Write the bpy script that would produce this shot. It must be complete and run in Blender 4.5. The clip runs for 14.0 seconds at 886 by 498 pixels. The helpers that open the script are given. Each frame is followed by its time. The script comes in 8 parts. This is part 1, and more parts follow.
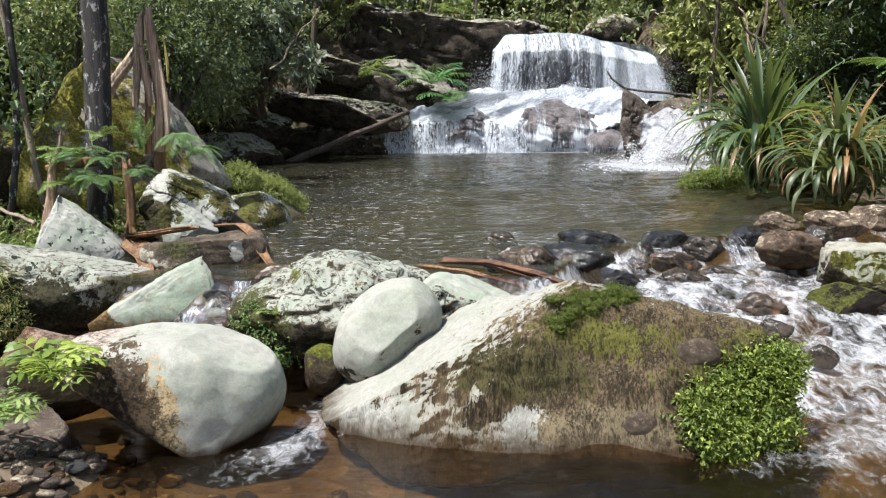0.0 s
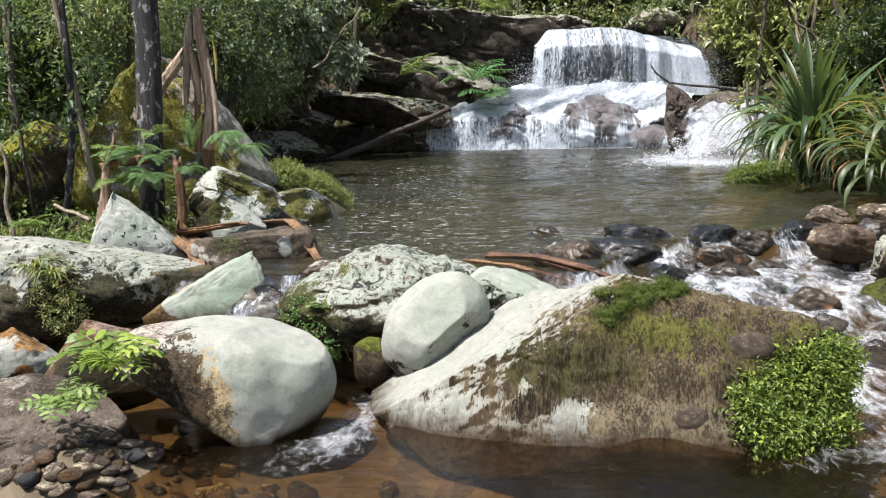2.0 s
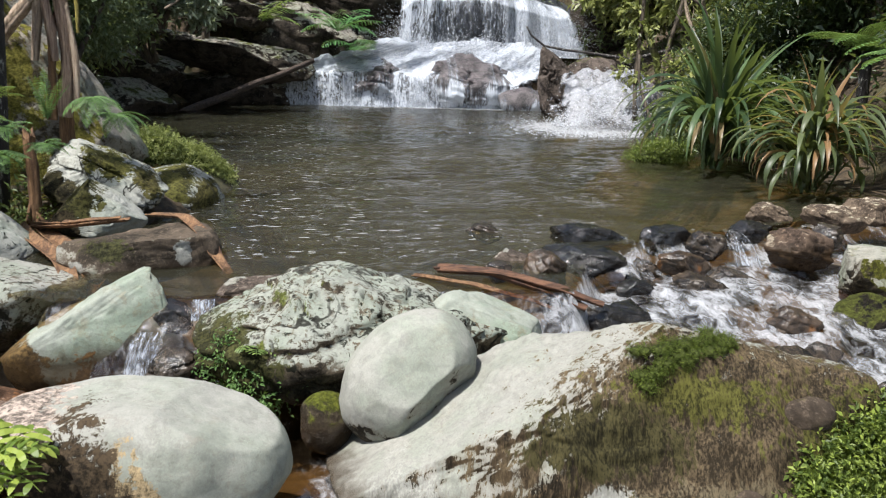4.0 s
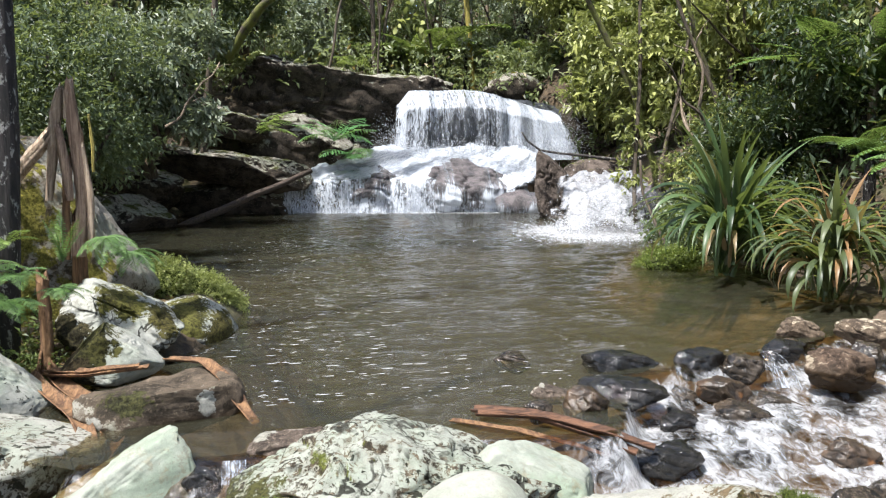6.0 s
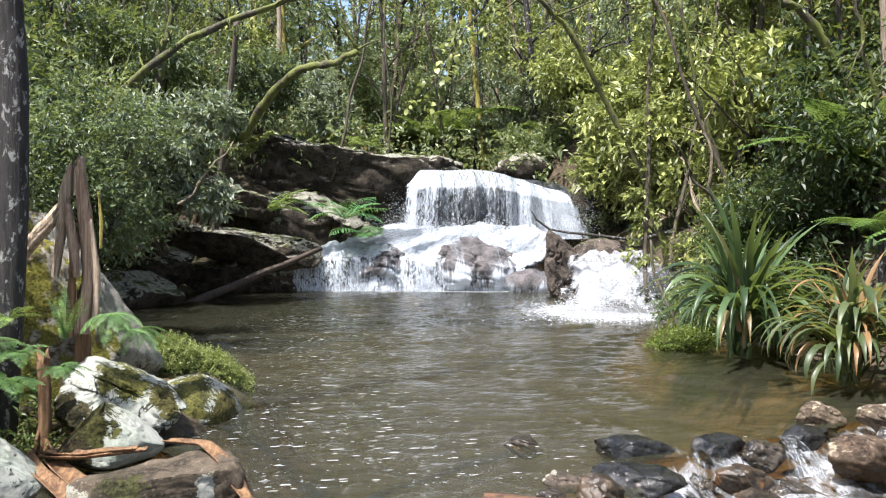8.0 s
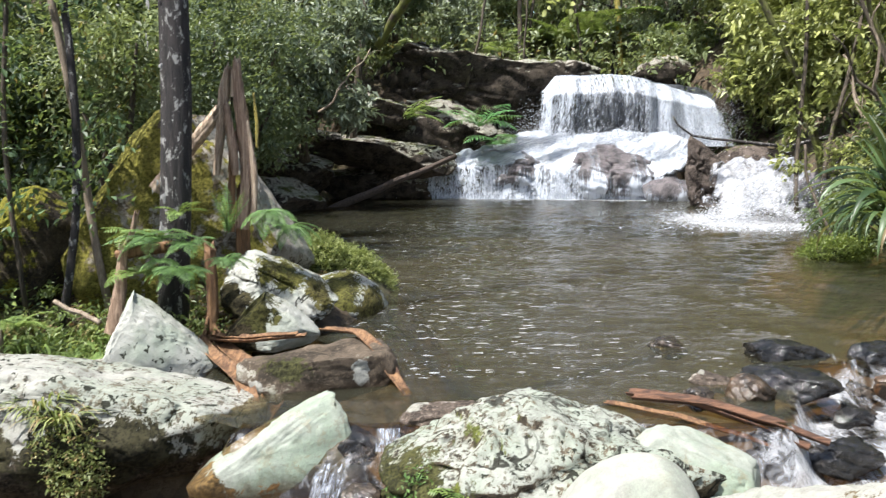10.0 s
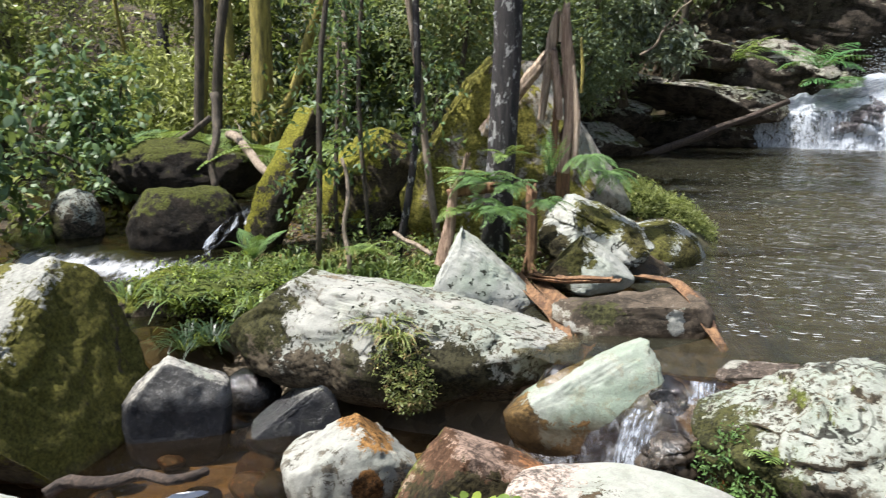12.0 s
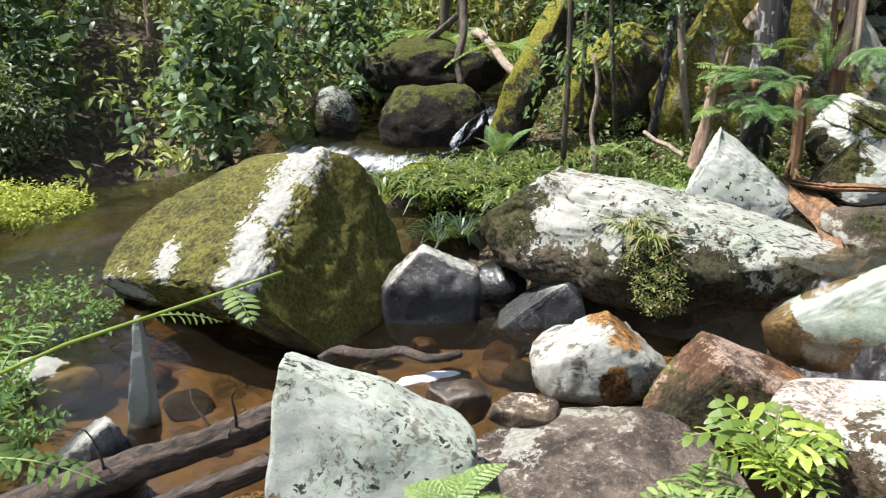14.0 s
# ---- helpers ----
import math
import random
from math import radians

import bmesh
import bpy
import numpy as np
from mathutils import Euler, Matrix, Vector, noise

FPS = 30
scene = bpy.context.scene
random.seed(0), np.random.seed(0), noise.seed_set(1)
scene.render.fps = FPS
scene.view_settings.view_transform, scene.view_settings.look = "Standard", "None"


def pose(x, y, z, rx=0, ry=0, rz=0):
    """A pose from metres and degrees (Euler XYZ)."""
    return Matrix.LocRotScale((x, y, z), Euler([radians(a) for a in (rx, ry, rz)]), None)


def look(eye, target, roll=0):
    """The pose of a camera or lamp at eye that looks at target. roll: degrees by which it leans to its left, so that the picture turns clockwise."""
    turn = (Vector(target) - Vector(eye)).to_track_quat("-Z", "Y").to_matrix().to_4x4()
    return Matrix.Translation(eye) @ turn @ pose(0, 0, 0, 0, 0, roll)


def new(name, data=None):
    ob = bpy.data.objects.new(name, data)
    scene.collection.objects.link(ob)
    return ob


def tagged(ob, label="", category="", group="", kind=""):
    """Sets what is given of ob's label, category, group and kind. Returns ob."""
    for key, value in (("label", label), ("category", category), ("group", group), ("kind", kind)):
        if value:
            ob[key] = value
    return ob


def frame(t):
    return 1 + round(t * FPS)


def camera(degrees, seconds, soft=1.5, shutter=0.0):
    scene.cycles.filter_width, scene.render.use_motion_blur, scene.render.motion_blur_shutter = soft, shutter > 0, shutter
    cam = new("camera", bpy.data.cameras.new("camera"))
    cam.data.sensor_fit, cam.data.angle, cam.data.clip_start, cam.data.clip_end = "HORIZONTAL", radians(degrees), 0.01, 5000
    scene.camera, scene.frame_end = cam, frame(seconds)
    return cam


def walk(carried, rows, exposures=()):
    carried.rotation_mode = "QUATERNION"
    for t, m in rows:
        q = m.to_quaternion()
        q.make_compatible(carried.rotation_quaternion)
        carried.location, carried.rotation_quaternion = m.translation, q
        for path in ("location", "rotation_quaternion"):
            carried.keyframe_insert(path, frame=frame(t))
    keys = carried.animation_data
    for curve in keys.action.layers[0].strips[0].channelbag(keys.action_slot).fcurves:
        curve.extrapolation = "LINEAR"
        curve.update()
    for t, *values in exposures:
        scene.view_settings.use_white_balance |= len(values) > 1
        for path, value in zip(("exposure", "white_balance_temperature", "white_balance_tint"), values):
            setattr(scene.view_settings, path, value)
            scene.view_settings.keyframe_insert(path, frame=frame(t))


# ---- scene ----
from mathutils.bvhtree import BVHTree
# ------------------------------------------------------------------ camera
cam = camera(56.7, 14.0, soft=1.15, shutter=0.25)
PATH = [
    (0, (-0.111, 1.06, 0.807), (-0.116, 3.035, 0.49), -1.0),
    (0.5, (-0.118, 1.058, 0.801), (-0.137, 3.032, 0.483), -1.1),
    (1, (-0.119, 1.047, 0.801), (-0.162, 3.021, 0.482), -1.2),
    (1.5, (-0.126, 1.039, 0.802), (-0.183, 3.012, 0.48), -1.3),
    (2, (-0.141, 1.042, 0.795), (-0.245, 3.013, 0.474), -1.6),
    (4.5, (-0.735, 2.02, 1.02), (-0.39, 3.937, 0.562), 1.3),
    (5, (-0.757, 2.086, 1.06), (-0.397, 4.013, 0.664), 0.8),
    (5.5, (-0.778, 2.103, 1.081), (-0.428, 4.056, 0.824), -0.4),
    (6, (-0.815, 2.042, 1.134), (-0.508, 4.006, 0.917), -0.5),
    (6.5, (-0.811, 2.115, 1.136), (-0.493, 4.086, 1.012), 0.7),
    (7, (-0.8, 2.107, 1.144), (-0.485, 4.082, 1.124), 0.4),
    (9.3, (-0.833, 2.119, 1.096), (-0.668, 4.111, 1.01), -1.0),
    (9.5, (-0.849, 2.105, 1.088), (-0.74, 4.098, 0.965), -0.4),
    (10, (-0.882, 2.102, 1.066), (-0.911, 4.088, 0.825), -0.3),
    (10.5, (-0.904, 2.078, 1.053), (-1.093, 4.047, 0.756), 0.2),
    (11, (-0.941, 2.083, 1.035), (-1.258, 4.032, 0.713), 0.5),
    (11.5, (-0.934, 2.069, 1.05), (-1.415, 3.98, 0.712), -0.2),
    (12, (-0.922, 2.052, 1.07), (-1.67, 3.87, 0.702), -0.3),
    (12.5, (-0.957, 2.081, 1.054), (-1.822, 3.841, 0.659), -0.3),
    (13, (-1.005, 2.048, 1.047), (-1.981, 3.721, 0.548), -0.8),
    (13.5, (-1.025, 2.009, 1.046), (-2.116, 3.586, 0.477), -1.1),
    (14, (-1.023, 1.993, 1.036), (-2.213, 3.491, 0.453), -1.7),
]
walk(cam, [(t, look(eye, target, roll)) for t, eye, target, roll in PATH],
     exposures=[(0.0, 1.76), (2.0, 1.76), (4.5, 1.40), (5.0, 1.48), (5.5, 1.64), (6.0, 1.86), (6.5, 1.97), (7.0, 2.11), (9.5, 2.15), (10.0, 1.95), (11.0, 1.78), (12.0, 1.85), (13.0, 2.02), (14.0, 2.04)])

# ------------------------------------------------------------------ world, sun, exposure
SUN_ELEV, SUN_AZ = radians(64), radians(232)   # azimuth clockwise from +y
world = bpy.data.worlds.new("world")
scene.world = world
world.use_nodes = True
wn = world.node_tree.nodes
sky = wn.new("ShaderNodeTexSky")
sky.sky_type = "NISHITA"
sky.sun_disc = False
sky.sun_elevation, sky.sun_rotation = SUN_ELEV, SUN_AZ
sky.air_density, sky.dust_density, sky.ozone_density = 1.0, 2.4, 1.6
wn["Background"].inputs["Strength"].default_value = 0.074
world.node_tree.links.new(sky.outputs["Color"], wn["Background"].inputs["Color"])
sun = new("sun", bpy.data.lights.new("sun", "SUN"))
sun.data.energy, sun.data.angle, sun.data.color = 3.15, radians(1.0), (1.0, 0.982, 0.95)
sun_from = Vector((math.sin(SUN_AZ) * math.cos(SUN_ELEV), math.cos(SUN_AZ) * math.cos(SUN_ELEV), math.sin(SUN_ELEV)))
sun.matrix_world = look(sun_from * 60, (0, 0, 0))

# ------------------------------------------------------------------ material helpers


def mat(name):
    m = bpy.data.materials.new(name)
    m.use_nodes = True
    nt = m.node_tree
    return m, nt, nt.nodes["Principled BSDF"]


def node(nt, kind, **kw):
    n = nt.nodes.new("ShaderNode" + kind)
    for k, v in kw.items():
        n.inputs[k.replace("_", " ")].default_value = v
    return n


def wire(nt, a, b):
    nt.links.new(a, b)


def tex_noise(nt, vec, scale, detail=6.0, rough=0.6, dist=0.0):
    n = node(nt, "TexNoise", Scale=scale, Detail=detail, Roughness=rough, Distortion=dist)
    if vec is not None:
        wire(nt, vec, n.inputs["Vector"])
    return n.outputs["Fac"]


def step(nt, val, lo, hi):
    n = node(nt, "MapRange")
    n.interpolation_type = "SMOOTHSTEP"
    n.inputs["From Min"].default_value, n.inputs["From Max"].default_value = lo, hi
    wire(nt, val, n.inputs["Value"])
    return n.outputs["Result"]


def calc(nt, op, a, b=None):
    n = nt.nodes.new("ShaderNodeMath")
    n.operation = op
    for i, v in enumerate((a, b)):
        if v is None:
            continue
        if isinstance(v, (int, float)):
            n.inputs[i].default_value = v
        else:
            wire(nt, v, n.inputs[i])
    return n.outputs[0]


def blend(nt, fac, a, b):
    n = nt.nodes.new("ShaderNodeMix")
    n.data_type = "RGBA"
    if isinstance(fac, (int, float)):
        n.inputs[0].default_value = fac
    else:
        wire(nt, fac, n.inputs[0])
    for i, v in ((6, a), (7, b)):
        if isinstance(v, tuple):
            n.inputs[i].default_value = (*v[:3], 1)
        else:
            wire(nt, v, n.inputs[i])
    return n.outputs[2]


def bump(nt, height, bsdf, strength=0.5, dist=0.02):
    b = node(nt, "Bump", Strength=strength, Distance=dist)
    wire(nt, height, b.inputs["Height"])
    wire(nt, b.outputs["Normal"], bsdf.inputs["Normal"])
    return b.outputs["Normal"]


def grade(nt, col, val, lo, hi, dark=0.5, light=1.15):
    """Multiply a colour by a tone that runs from dark to light as val runs from lo to hi."""
    n = node(nt, "MapRange")
    n.inputs["From Min"].default_value, n.inputs["From Max"].default_value = lo, hi
    n.inputs["To Min"].default_value, n.inputs["To Max"].default_value = dark, light
    wire(nt, val, n.inputs["Value"])
    m_ = nt.nodes.new("ShaderNodeVectorMath")
    m_.operation = "SCALE"
    wire(nt, col, m_.inputs[0])
    wire(nt, n.outputs["Result"], m_.inputs[3])
    return m_.outputs[0]


def stretched(nt, vec, sx, sy, sz):
    n = node(nt, "Mapping")
    n.inputs["Scale"].default_value = (sx, sy, sz)
    wire(nt, vec, n.inputs["Vector"])
    return n.outputs["Vector"]


def facing(nt, direction):
    """How far the surface looks along a fixed direction, from -1 to 1."""
    g = nt.nodes.new("ShaderNodeNewGeometry")
    d = nt.nodes.new("ShaderNodeVectorMath")
    d.operation = "DOT_PRODUCT"
    wire(nt, g.outputs["Normal"], d.inputs[0])
    d.inputs[1].default_value = Vector(direction).normalized()
    return d.outputs["Value"]


def rock_material(name, dark=(0.05, 0.042, 0.034), mid=(0.13, 0.11, 0.085), pale=(0.62, 0.64, 0.56), lichen=0.5, toward=(-0.2, 0.1, 1.0),
                  moss=0.0, moss_toward=(0, 0, 1), moss_col=(0.075, 0.085, 0.018), rust=0.0, green=0.35, wet=0.0, speck=0.5, scale=1.0, water=None, streak=False, over_moss=False, ragged=1.8, dots=0.0, veins=0.0, relief=0.5, patches=(), damp_col=(0.035, 0.022, 0.011)):
    """Creek stone: dark body, pale lichen crust on the faces that look along 'toward', moss, iron stains, a damp band at the water."""
    m, nt, b = mat(name)
    tc = nt.nodes.new("ShaderNodeTexCoord")
    obj = tc.outputs["Object"]
    big = tex_noise(nt, obj, 2.2 * scale, 5, 0.6, 0.4)
    if streak:
        obj = stretched(nt, obj, 2.2, 2.2, 0.42)
    med = tex_noise(nt, obj, 7.0 * scale, 8, 0.7, 0.3)
    fine = tex_noise(nt, obj, 55.0 * scale, 8, 0.75)
    torn_ = tex_noise(nt, obj, 21.0 * scale, 7, 0.72, 0.5)
    grit = tex_noise(nt, tc.outputs["Object"], 170.0, 4, 0.7)
    col = blend(nt, step(nt, med, 0.38, 0.62), dark, mid)
    col = blend(nt, calc(nt, "MULTIPLY", step(nt, fine, 0.5, 0.66), 0.6), col, tuple(min(1, c * 2.1) for c in mid))
    grip = None
    if lichen > 0:
        look_at = facing(nt, toward)
        v = calc(nt, "ADD", look_at, calc(nt, "MULTIPLY", calc(nt, "SUBTRACT", big, 0.5), 1.5))
        v = calc(nt, "ADD", v, calc(nt, "MULTIPLY", calc(nt, "SUBTRACT", med, 0.5), ragged))
        v = calc(nt, "ADD", v, calc(nt, "MULTIPLY", calc(nt, "SUBTRACT", fine, 0.5), 0.5))
        v = calc(nt, "ADD", v, calc(nt, "MULTIPLY", calc(nt, "SUBTRACT", torn_, 0.5), 1.1))
        thr = 1.05 - 1.3 * lichen
        crust = step(nt, v, thr - 0.02, thr + 0.03)
        spots = tex_noise(nt, obj, 30.0 * scale, 8, 0.68, 0.5)
        where = step(nt, tex_noise(nt, obj, 4.3 * scale, 4, 0.6, 0.8), 0.40, 0.56)
        rim = step(nt, calc(nt, "SUBTRACT", v, thr), 0.75, 0.1)
        clear = calc(nt, "SUBTRACT", 1.0, calc(nt, "MULTIPLY", calc(nt, "MULTIPLY", step(nt, spots, 0.52, 0.55), calc(nt, "MAXIMUM", where, rim)), min(1.0, speck * 1.25)))
        crust = calc(nt, "MULTIPLY", crust, clear)
        tint = tex_noise(nt, obj, 3.1 * scale, 4, 0.6)
        greenish = (pale[0] * 0.70, pale[1] * 0.84, pale[2] * 0.72)
        crust_col = blend(nt, calc(nt, "MULTIPLY", step(nt, tint, 0.42, 0.62), min(1.0, green * 2)), pale, greenish)
        mott = tex_noise(nt, obj, 13.0 * scale, 8, 0.72, 0.8)
        crust_col = blend(nt, calc(nt, "MULTIPLY", step(nt, mott, 0.50, 0.60), 0.30), crust_col, tuple(c * 0.55 for c in pale))
        crust_col = blend(nt, calc(nt, "MULTIPLY", step(nt, fine, 0.57, 0.66), 0.22), crust_col, tuple(c * 0.45 for c in pale))
        crust_col = blend(nt, calc(nt, "MULTIPLY", step(nt, med, 0.56, 0.72), 0.28), crust_col, (0.21, 0.175, 0.12))
        crust_col = blend(nt, calc(nt, "MULTIPLY", step(nt, calc(nt, "SUBTRACT", v, thr), 0.30, 0.0), 0.35), crust_col, (0.18, 0.145, 0.10))
        if not over_moss:
            col = blend(nt, crust, col, crust_col)
        grip = crust
    if rust > 0:
        r = tex_noise(nt, obj, 4.0 * scale, 5, 0.6, 0.5)
        col = blend(nt, calc(nt, "MULTIPLY", step(nt, r, 0.60 - 0.25 * rust, 0.72 - 0.25 * rust), 0.85), col, (0.24, 0.10, 0.03))
    if moss > 0:
        up = facing(nt, moss_toward)
        mm = tex_noise(nt, obj, 5.5 * scale, 8, 0.75, 0.2)
        v = calc(nt, "ADD", up, calc(nt, "MULTIPLY", calc(nt, "SUBTRACT", mm, 0.5), 2.6))
        cover = step(nt, v, 1.1 - 1.3 * moss, 1.3 - 1.3 * moss)
        mcol = blend(nt, step(nt, fine, 0.35, 0.7), tuple(c * 0.45 for c in moss_col), tuple(c * 1.7 for c in moss_col))
        col = blend(nt, cover, col, mcol)
        if over_moss and lichen > 0:
            col = blend(nt, crust, col, crust_col)
    if dots > 0:
        flake = tex_noise(nt, obj, 19.0 * scale, 3, 0.55, 0.6)
        gate = step(nt, calc(nt, "ADD", big, calc(nt, "MULTIPLY", med, 0.3)), 0.66 - 0.12 * dots, 0.76 - 0.12 * dots)
        spot = calc(nt, "MULTIPLY", step(nt, calc(nt, "ADD", flake, calc(nt, "MULTIPLY", fine, 0.12)), 0.675, 0.69), gate)
        col = blend(nt, calc(nt, "MULTIPLY", spot, 0.95), col, (0.012, 0.013, 0.008))
    if veins > 0:
        vn = tex_noise(nt, obj, 3.4 * scale, 3, 0.55, 1.2)
        line_ = calc(nt, "ABSOLUTE", calc(nt, "SUBTRACT", vn, 0.5))
        line_ = calc(nt, "ADD", line_, calc(nt, "MULTIPLY", calc(nt, "SUBTRACT", fine, 0.5), 0.03))
        here = step(nt, big, 0.40, 0.55)
        col = blend(nt, calc(nt, "MULTIPLY", calc(nt, "MULTIPLY", calc(nt, "SUBTRACT", 1.0, step(nt, line_, 0.006 * veins, 0.020 * veins)), here), 0.92), col, (0.012, 0.011, 0.008))
    gen = tc.outputs["Generated"]
    for centre, radii, colour, rag in patches:
        mp = node(nt, "Mapping")
        mp.inputs["Scale"].default_value = tuple(1 / q for q in radii)
        mp.inputs["Location"].default_value = tuple(-c_ / q for c_, q in zip(centre, radii))
        wire(nt, gen, mp.inputs["Vector"])
        ln = nt.nodes.new("ShaderNodeVectorMath")
        ln.operation = "LENGTH"
        wire(nt, mp.outputs["Vector"], ln.inputs[0])
        v = calc(nt, "ADD", calc(nt, "SUBTRACT", 1.0, ln.outputs["Value"]), calc(nt, "MULTIPLY", calc(nt, "SUBTRACT", med, 0.5), 1.6 * rag))
        v = calc(nt, "ADD", v, calc(nt, "MULTIPLY", calc(nt, "SUBTRACT", fine, 0.5), 0.7 * rag))
        v = calc(nt, "ADD", v, calc(nt, "MULTIPLY", calc(nt, "SUBTRACT", torn_, 0.5), 1.5 * rag))
        lo_, hi_ = (0.66, 1.06) if colour[1] > 0.2 else (0.30, 1.85)
        tone = blend(nt, step(nt, calc(nt, "ADD", calc(nt, "MULTIPLY", fine, 0.6), calc(nt, "MULTIPLY", med, 0.4)), 0.43, 0.58), tuple(c_ * lo_ for c_ in colour), tuple(c_ * hi_ for c_ in colour))
        col = blend(nt, step(nt, v, -0.03, 0.06), col, tone)
    rough = 0.85
    if water is not None:
        g = nt.nodes.new("ShaderNodeNewGeometry")
        sep = nt.nodes.new("ShaderNodeSeparateXYZ")
        wire(nt, g.outputs["Position"], sep.inputs[0])
        edge = calc(nt, "ADD", sep.outputs["Z"], calc(nt, "MULTIPLY", calc(nt, "SUBTRACT", med, 0.5), 0.16))
        damp = calc(nt, "SUBTRACT", 1.0, step(nt, edge, water + 0.0, water + 0.10))
        col = blend(nt, calc(nt, "MULTIPLY", damp, 0.88), col, damp_col)
        rr = node(nt, "MapRange")
        rr.inputs["To Min"].default_value, rr.inputs["To Max"].default_value = 0.82, 0.25
        wire(nt, damp, rr.inputs["Value"])
        wire(nt, rr.outputs["Result"], b.inputs["Roughness"])
    else:
        b.inputs["Roughness"].default_value = rough
    if wet > 0:
        for l in list(b.inputs["Roughness"].links):
            nt.links.remove(l)
        b.inputs["Roughness"].default_value = 0.9 - 0.92 * wet
    col = grade(nt, col, grit, 0.32, 0.66, 0.86, 1.08)
    col = grade(nt, col, torn_, 0.30, 0.66, 0.88, 1.08)
    wire(nt, col, b.inputs["Base Color"])
    b.inputs["Specular IOR Level"].default_value = 0.6 if wet > 0 else 0.15
    h = calc(nt, "ADD", calc(nt, "MULTIPLY", fine, 0.45 if relief < 0.8 else 0.9), med)
    h = calc(nt, "ADD", h, calc(nt, "MULTIPLY", torn_, 0.6))
    if grip is not None:
        h = calc(nt, "ADD", h, calc(nt, "MULTIPLY", grip, 0.12))
    bump(nt, h, b, relief * (0.8 if wet > 0.6 else 1.0), 0.025)
    return m


def leaf_material(name, low, high, gloss=0.47, through_light=0.38, patch=0.0, patch_col=(0.2, 0.15, 0.04), each=False):
    m, nt, b = mat(name)
    g = nt.nodes.new("ShaderNodeNewGeometry")
    tc = nt.nodes.new("ShaderNodeTexCoord")
    n = tex_noise(nt, tc.outputs["Object"], 1.3, 3)
    chance = nt.nodes.new("ShaderNodeObjectInfo").outputs["Random"] if each else g.outputs["Random Per Island"]
    v = calc(nt, "ADD", calc(nt, "MULTIPLY", calc(nt, "POWER", chance, 1.9), 0.88), calc(nt, "MULTIPLY", calc(nt, "SUBTRACT", n, 0.3), 0.7))
    col = blend(nt, v, low, high)
    if patch > 0:
        odd = calc(nt, "FRACT", calc(nt, "MULTIPLY", chance, 37.0))
        col = blend(nt, calc(nt, "GREATER_THAN", odd, 1.0 - patch), col, patch_col)
    wire(nt, col, b.inputs["Base Color"])
    b.inputs["Roughness"].default_value = gloss
    b.inputs["Specular IOR Level"].default_value = 0.45
    t = nt.nodes.new("ShaderNodeBsdfTranslucent")
    wire(nt, blend(nt, 0.5, col, (0.25, 0.30, 0.05)), t.inputs["Color"])
    mix = nt.nodes.new("ShaderNodeMixShader")
    mix.inputs[0].default_value = through_light
    out = nt.nodes["Material Output"]
    wire(nt, b.outputs[0], mix.inputs[1])
    wire(nt, t.outputs[0], mix.inputs[2])
    wire(nt, mix.outputs[0], out.inputs["Surface"])
    return m


def wood_material(name, dark, light, along=(9, 9, 1.2), patches=None, moss=0.0, strength=0.7):
    m, nt, b = mat(name)
    tc = nt.nodes.new("ShaderNodeTexCoord")
    obj = tc.outputs["Object"]
    grain = tex_noise(nt, stretched(nt, obj, *along), 4.0, 8, 0.7, 0.5)
    fine = tex_noise(nt, obj, 40.0, 6, 0.7)
    col = blend(nt, step(nt, grain, 0.32, 0.68), dark, light)
    col = blend(nt, calc(nt, "MULTIPLY", fine, 0.4), col, tuple(c * 0.5 for c in dark))
    if patches:
        pn = tex_noise(nt, stretched(nt, obj, 1, 1, 0.5), 24.0, 7, 0.72, 0.4)
        col = blend(nt, step(nt, pn, 0.545, 0.62), col, patches)
    if moss:
        mn = tex_noise(nt, obj, 3.0, 6, 0.7)
        col = blend(nt, step(nt, mn, 0.75 - 0.4 * moss, 0.9 - 0.4 * moss), col, (0.10, 0.11, 0.02))
    wire(nt, col, b.inputs["Base Color"])
    b.inputs["Roughness"].default_value = 0.85
    bump(nt, calc(nt, "ADD", grain, calc(nt, "MULTIPLY", fine, 0.4)), b, strength, 0.02)
    return m


# ------------------------------------------------------------------ materials
BLACK, UMBER = (0.022, 0.018, 0.013), (0.10, 0.08, 0.055)
PALE = (0.265, 0.263, 0.233)
M_front = rock_material("boulder_front_stone", relief=0.4, dark=(0.010, 0.008, 0.005), mid=(0.078, 0.055, 0.031), pale=(0.262, 0.258, 0.228), lichen=0.62, ragged=0.7, toward=(-0.80, 0.1, 0.62), moss=0.16, moss_toward=(0.5, -0.5, 0.6), moss_col=(0.055, 0.050, 0.010), water=-0.41, green=0.15, streak=True, speck=0.08,
                        patches=[((0.72, 0.0, 0.62), (0.42, 0.42, 0.55), (0.060, 0.044, 0.025), 1.3), ((0.58, 0.0, 0.78), (0.13, 0.4, 0.08), (0.046, 0.044, 0.010), 2.6), ((0.85, 0.0, 0.6), (0.14, 0.5, 0.2), (0.042, 0.040, 0.010), 2.0), ((0.42, 0.0, 0.42), (0.050, 0.8, 0.12), PALE, 0.8), ((0.13, 0.0, 0.38), (0.075, 0.8, 0.12), PALE, 1.4), ((0.62, 0.0, 0.42), (0.2, 0.7, 0.10), (0.070, 0.056, 0.034), 2.6), ((0.42, 0.0, 0.66), (0.12, 0.5, 0.12), (0.030, 0.026, 0.010), 1.6)])
M_knob = rock_material("bare_brown_knob", dark=(0.03, 0.023, 0.017), mid=(0.070, 0.053, 0.038), lichen=0.0, moss=0.12, moss_col=(0.05, 0.046, 0.012))
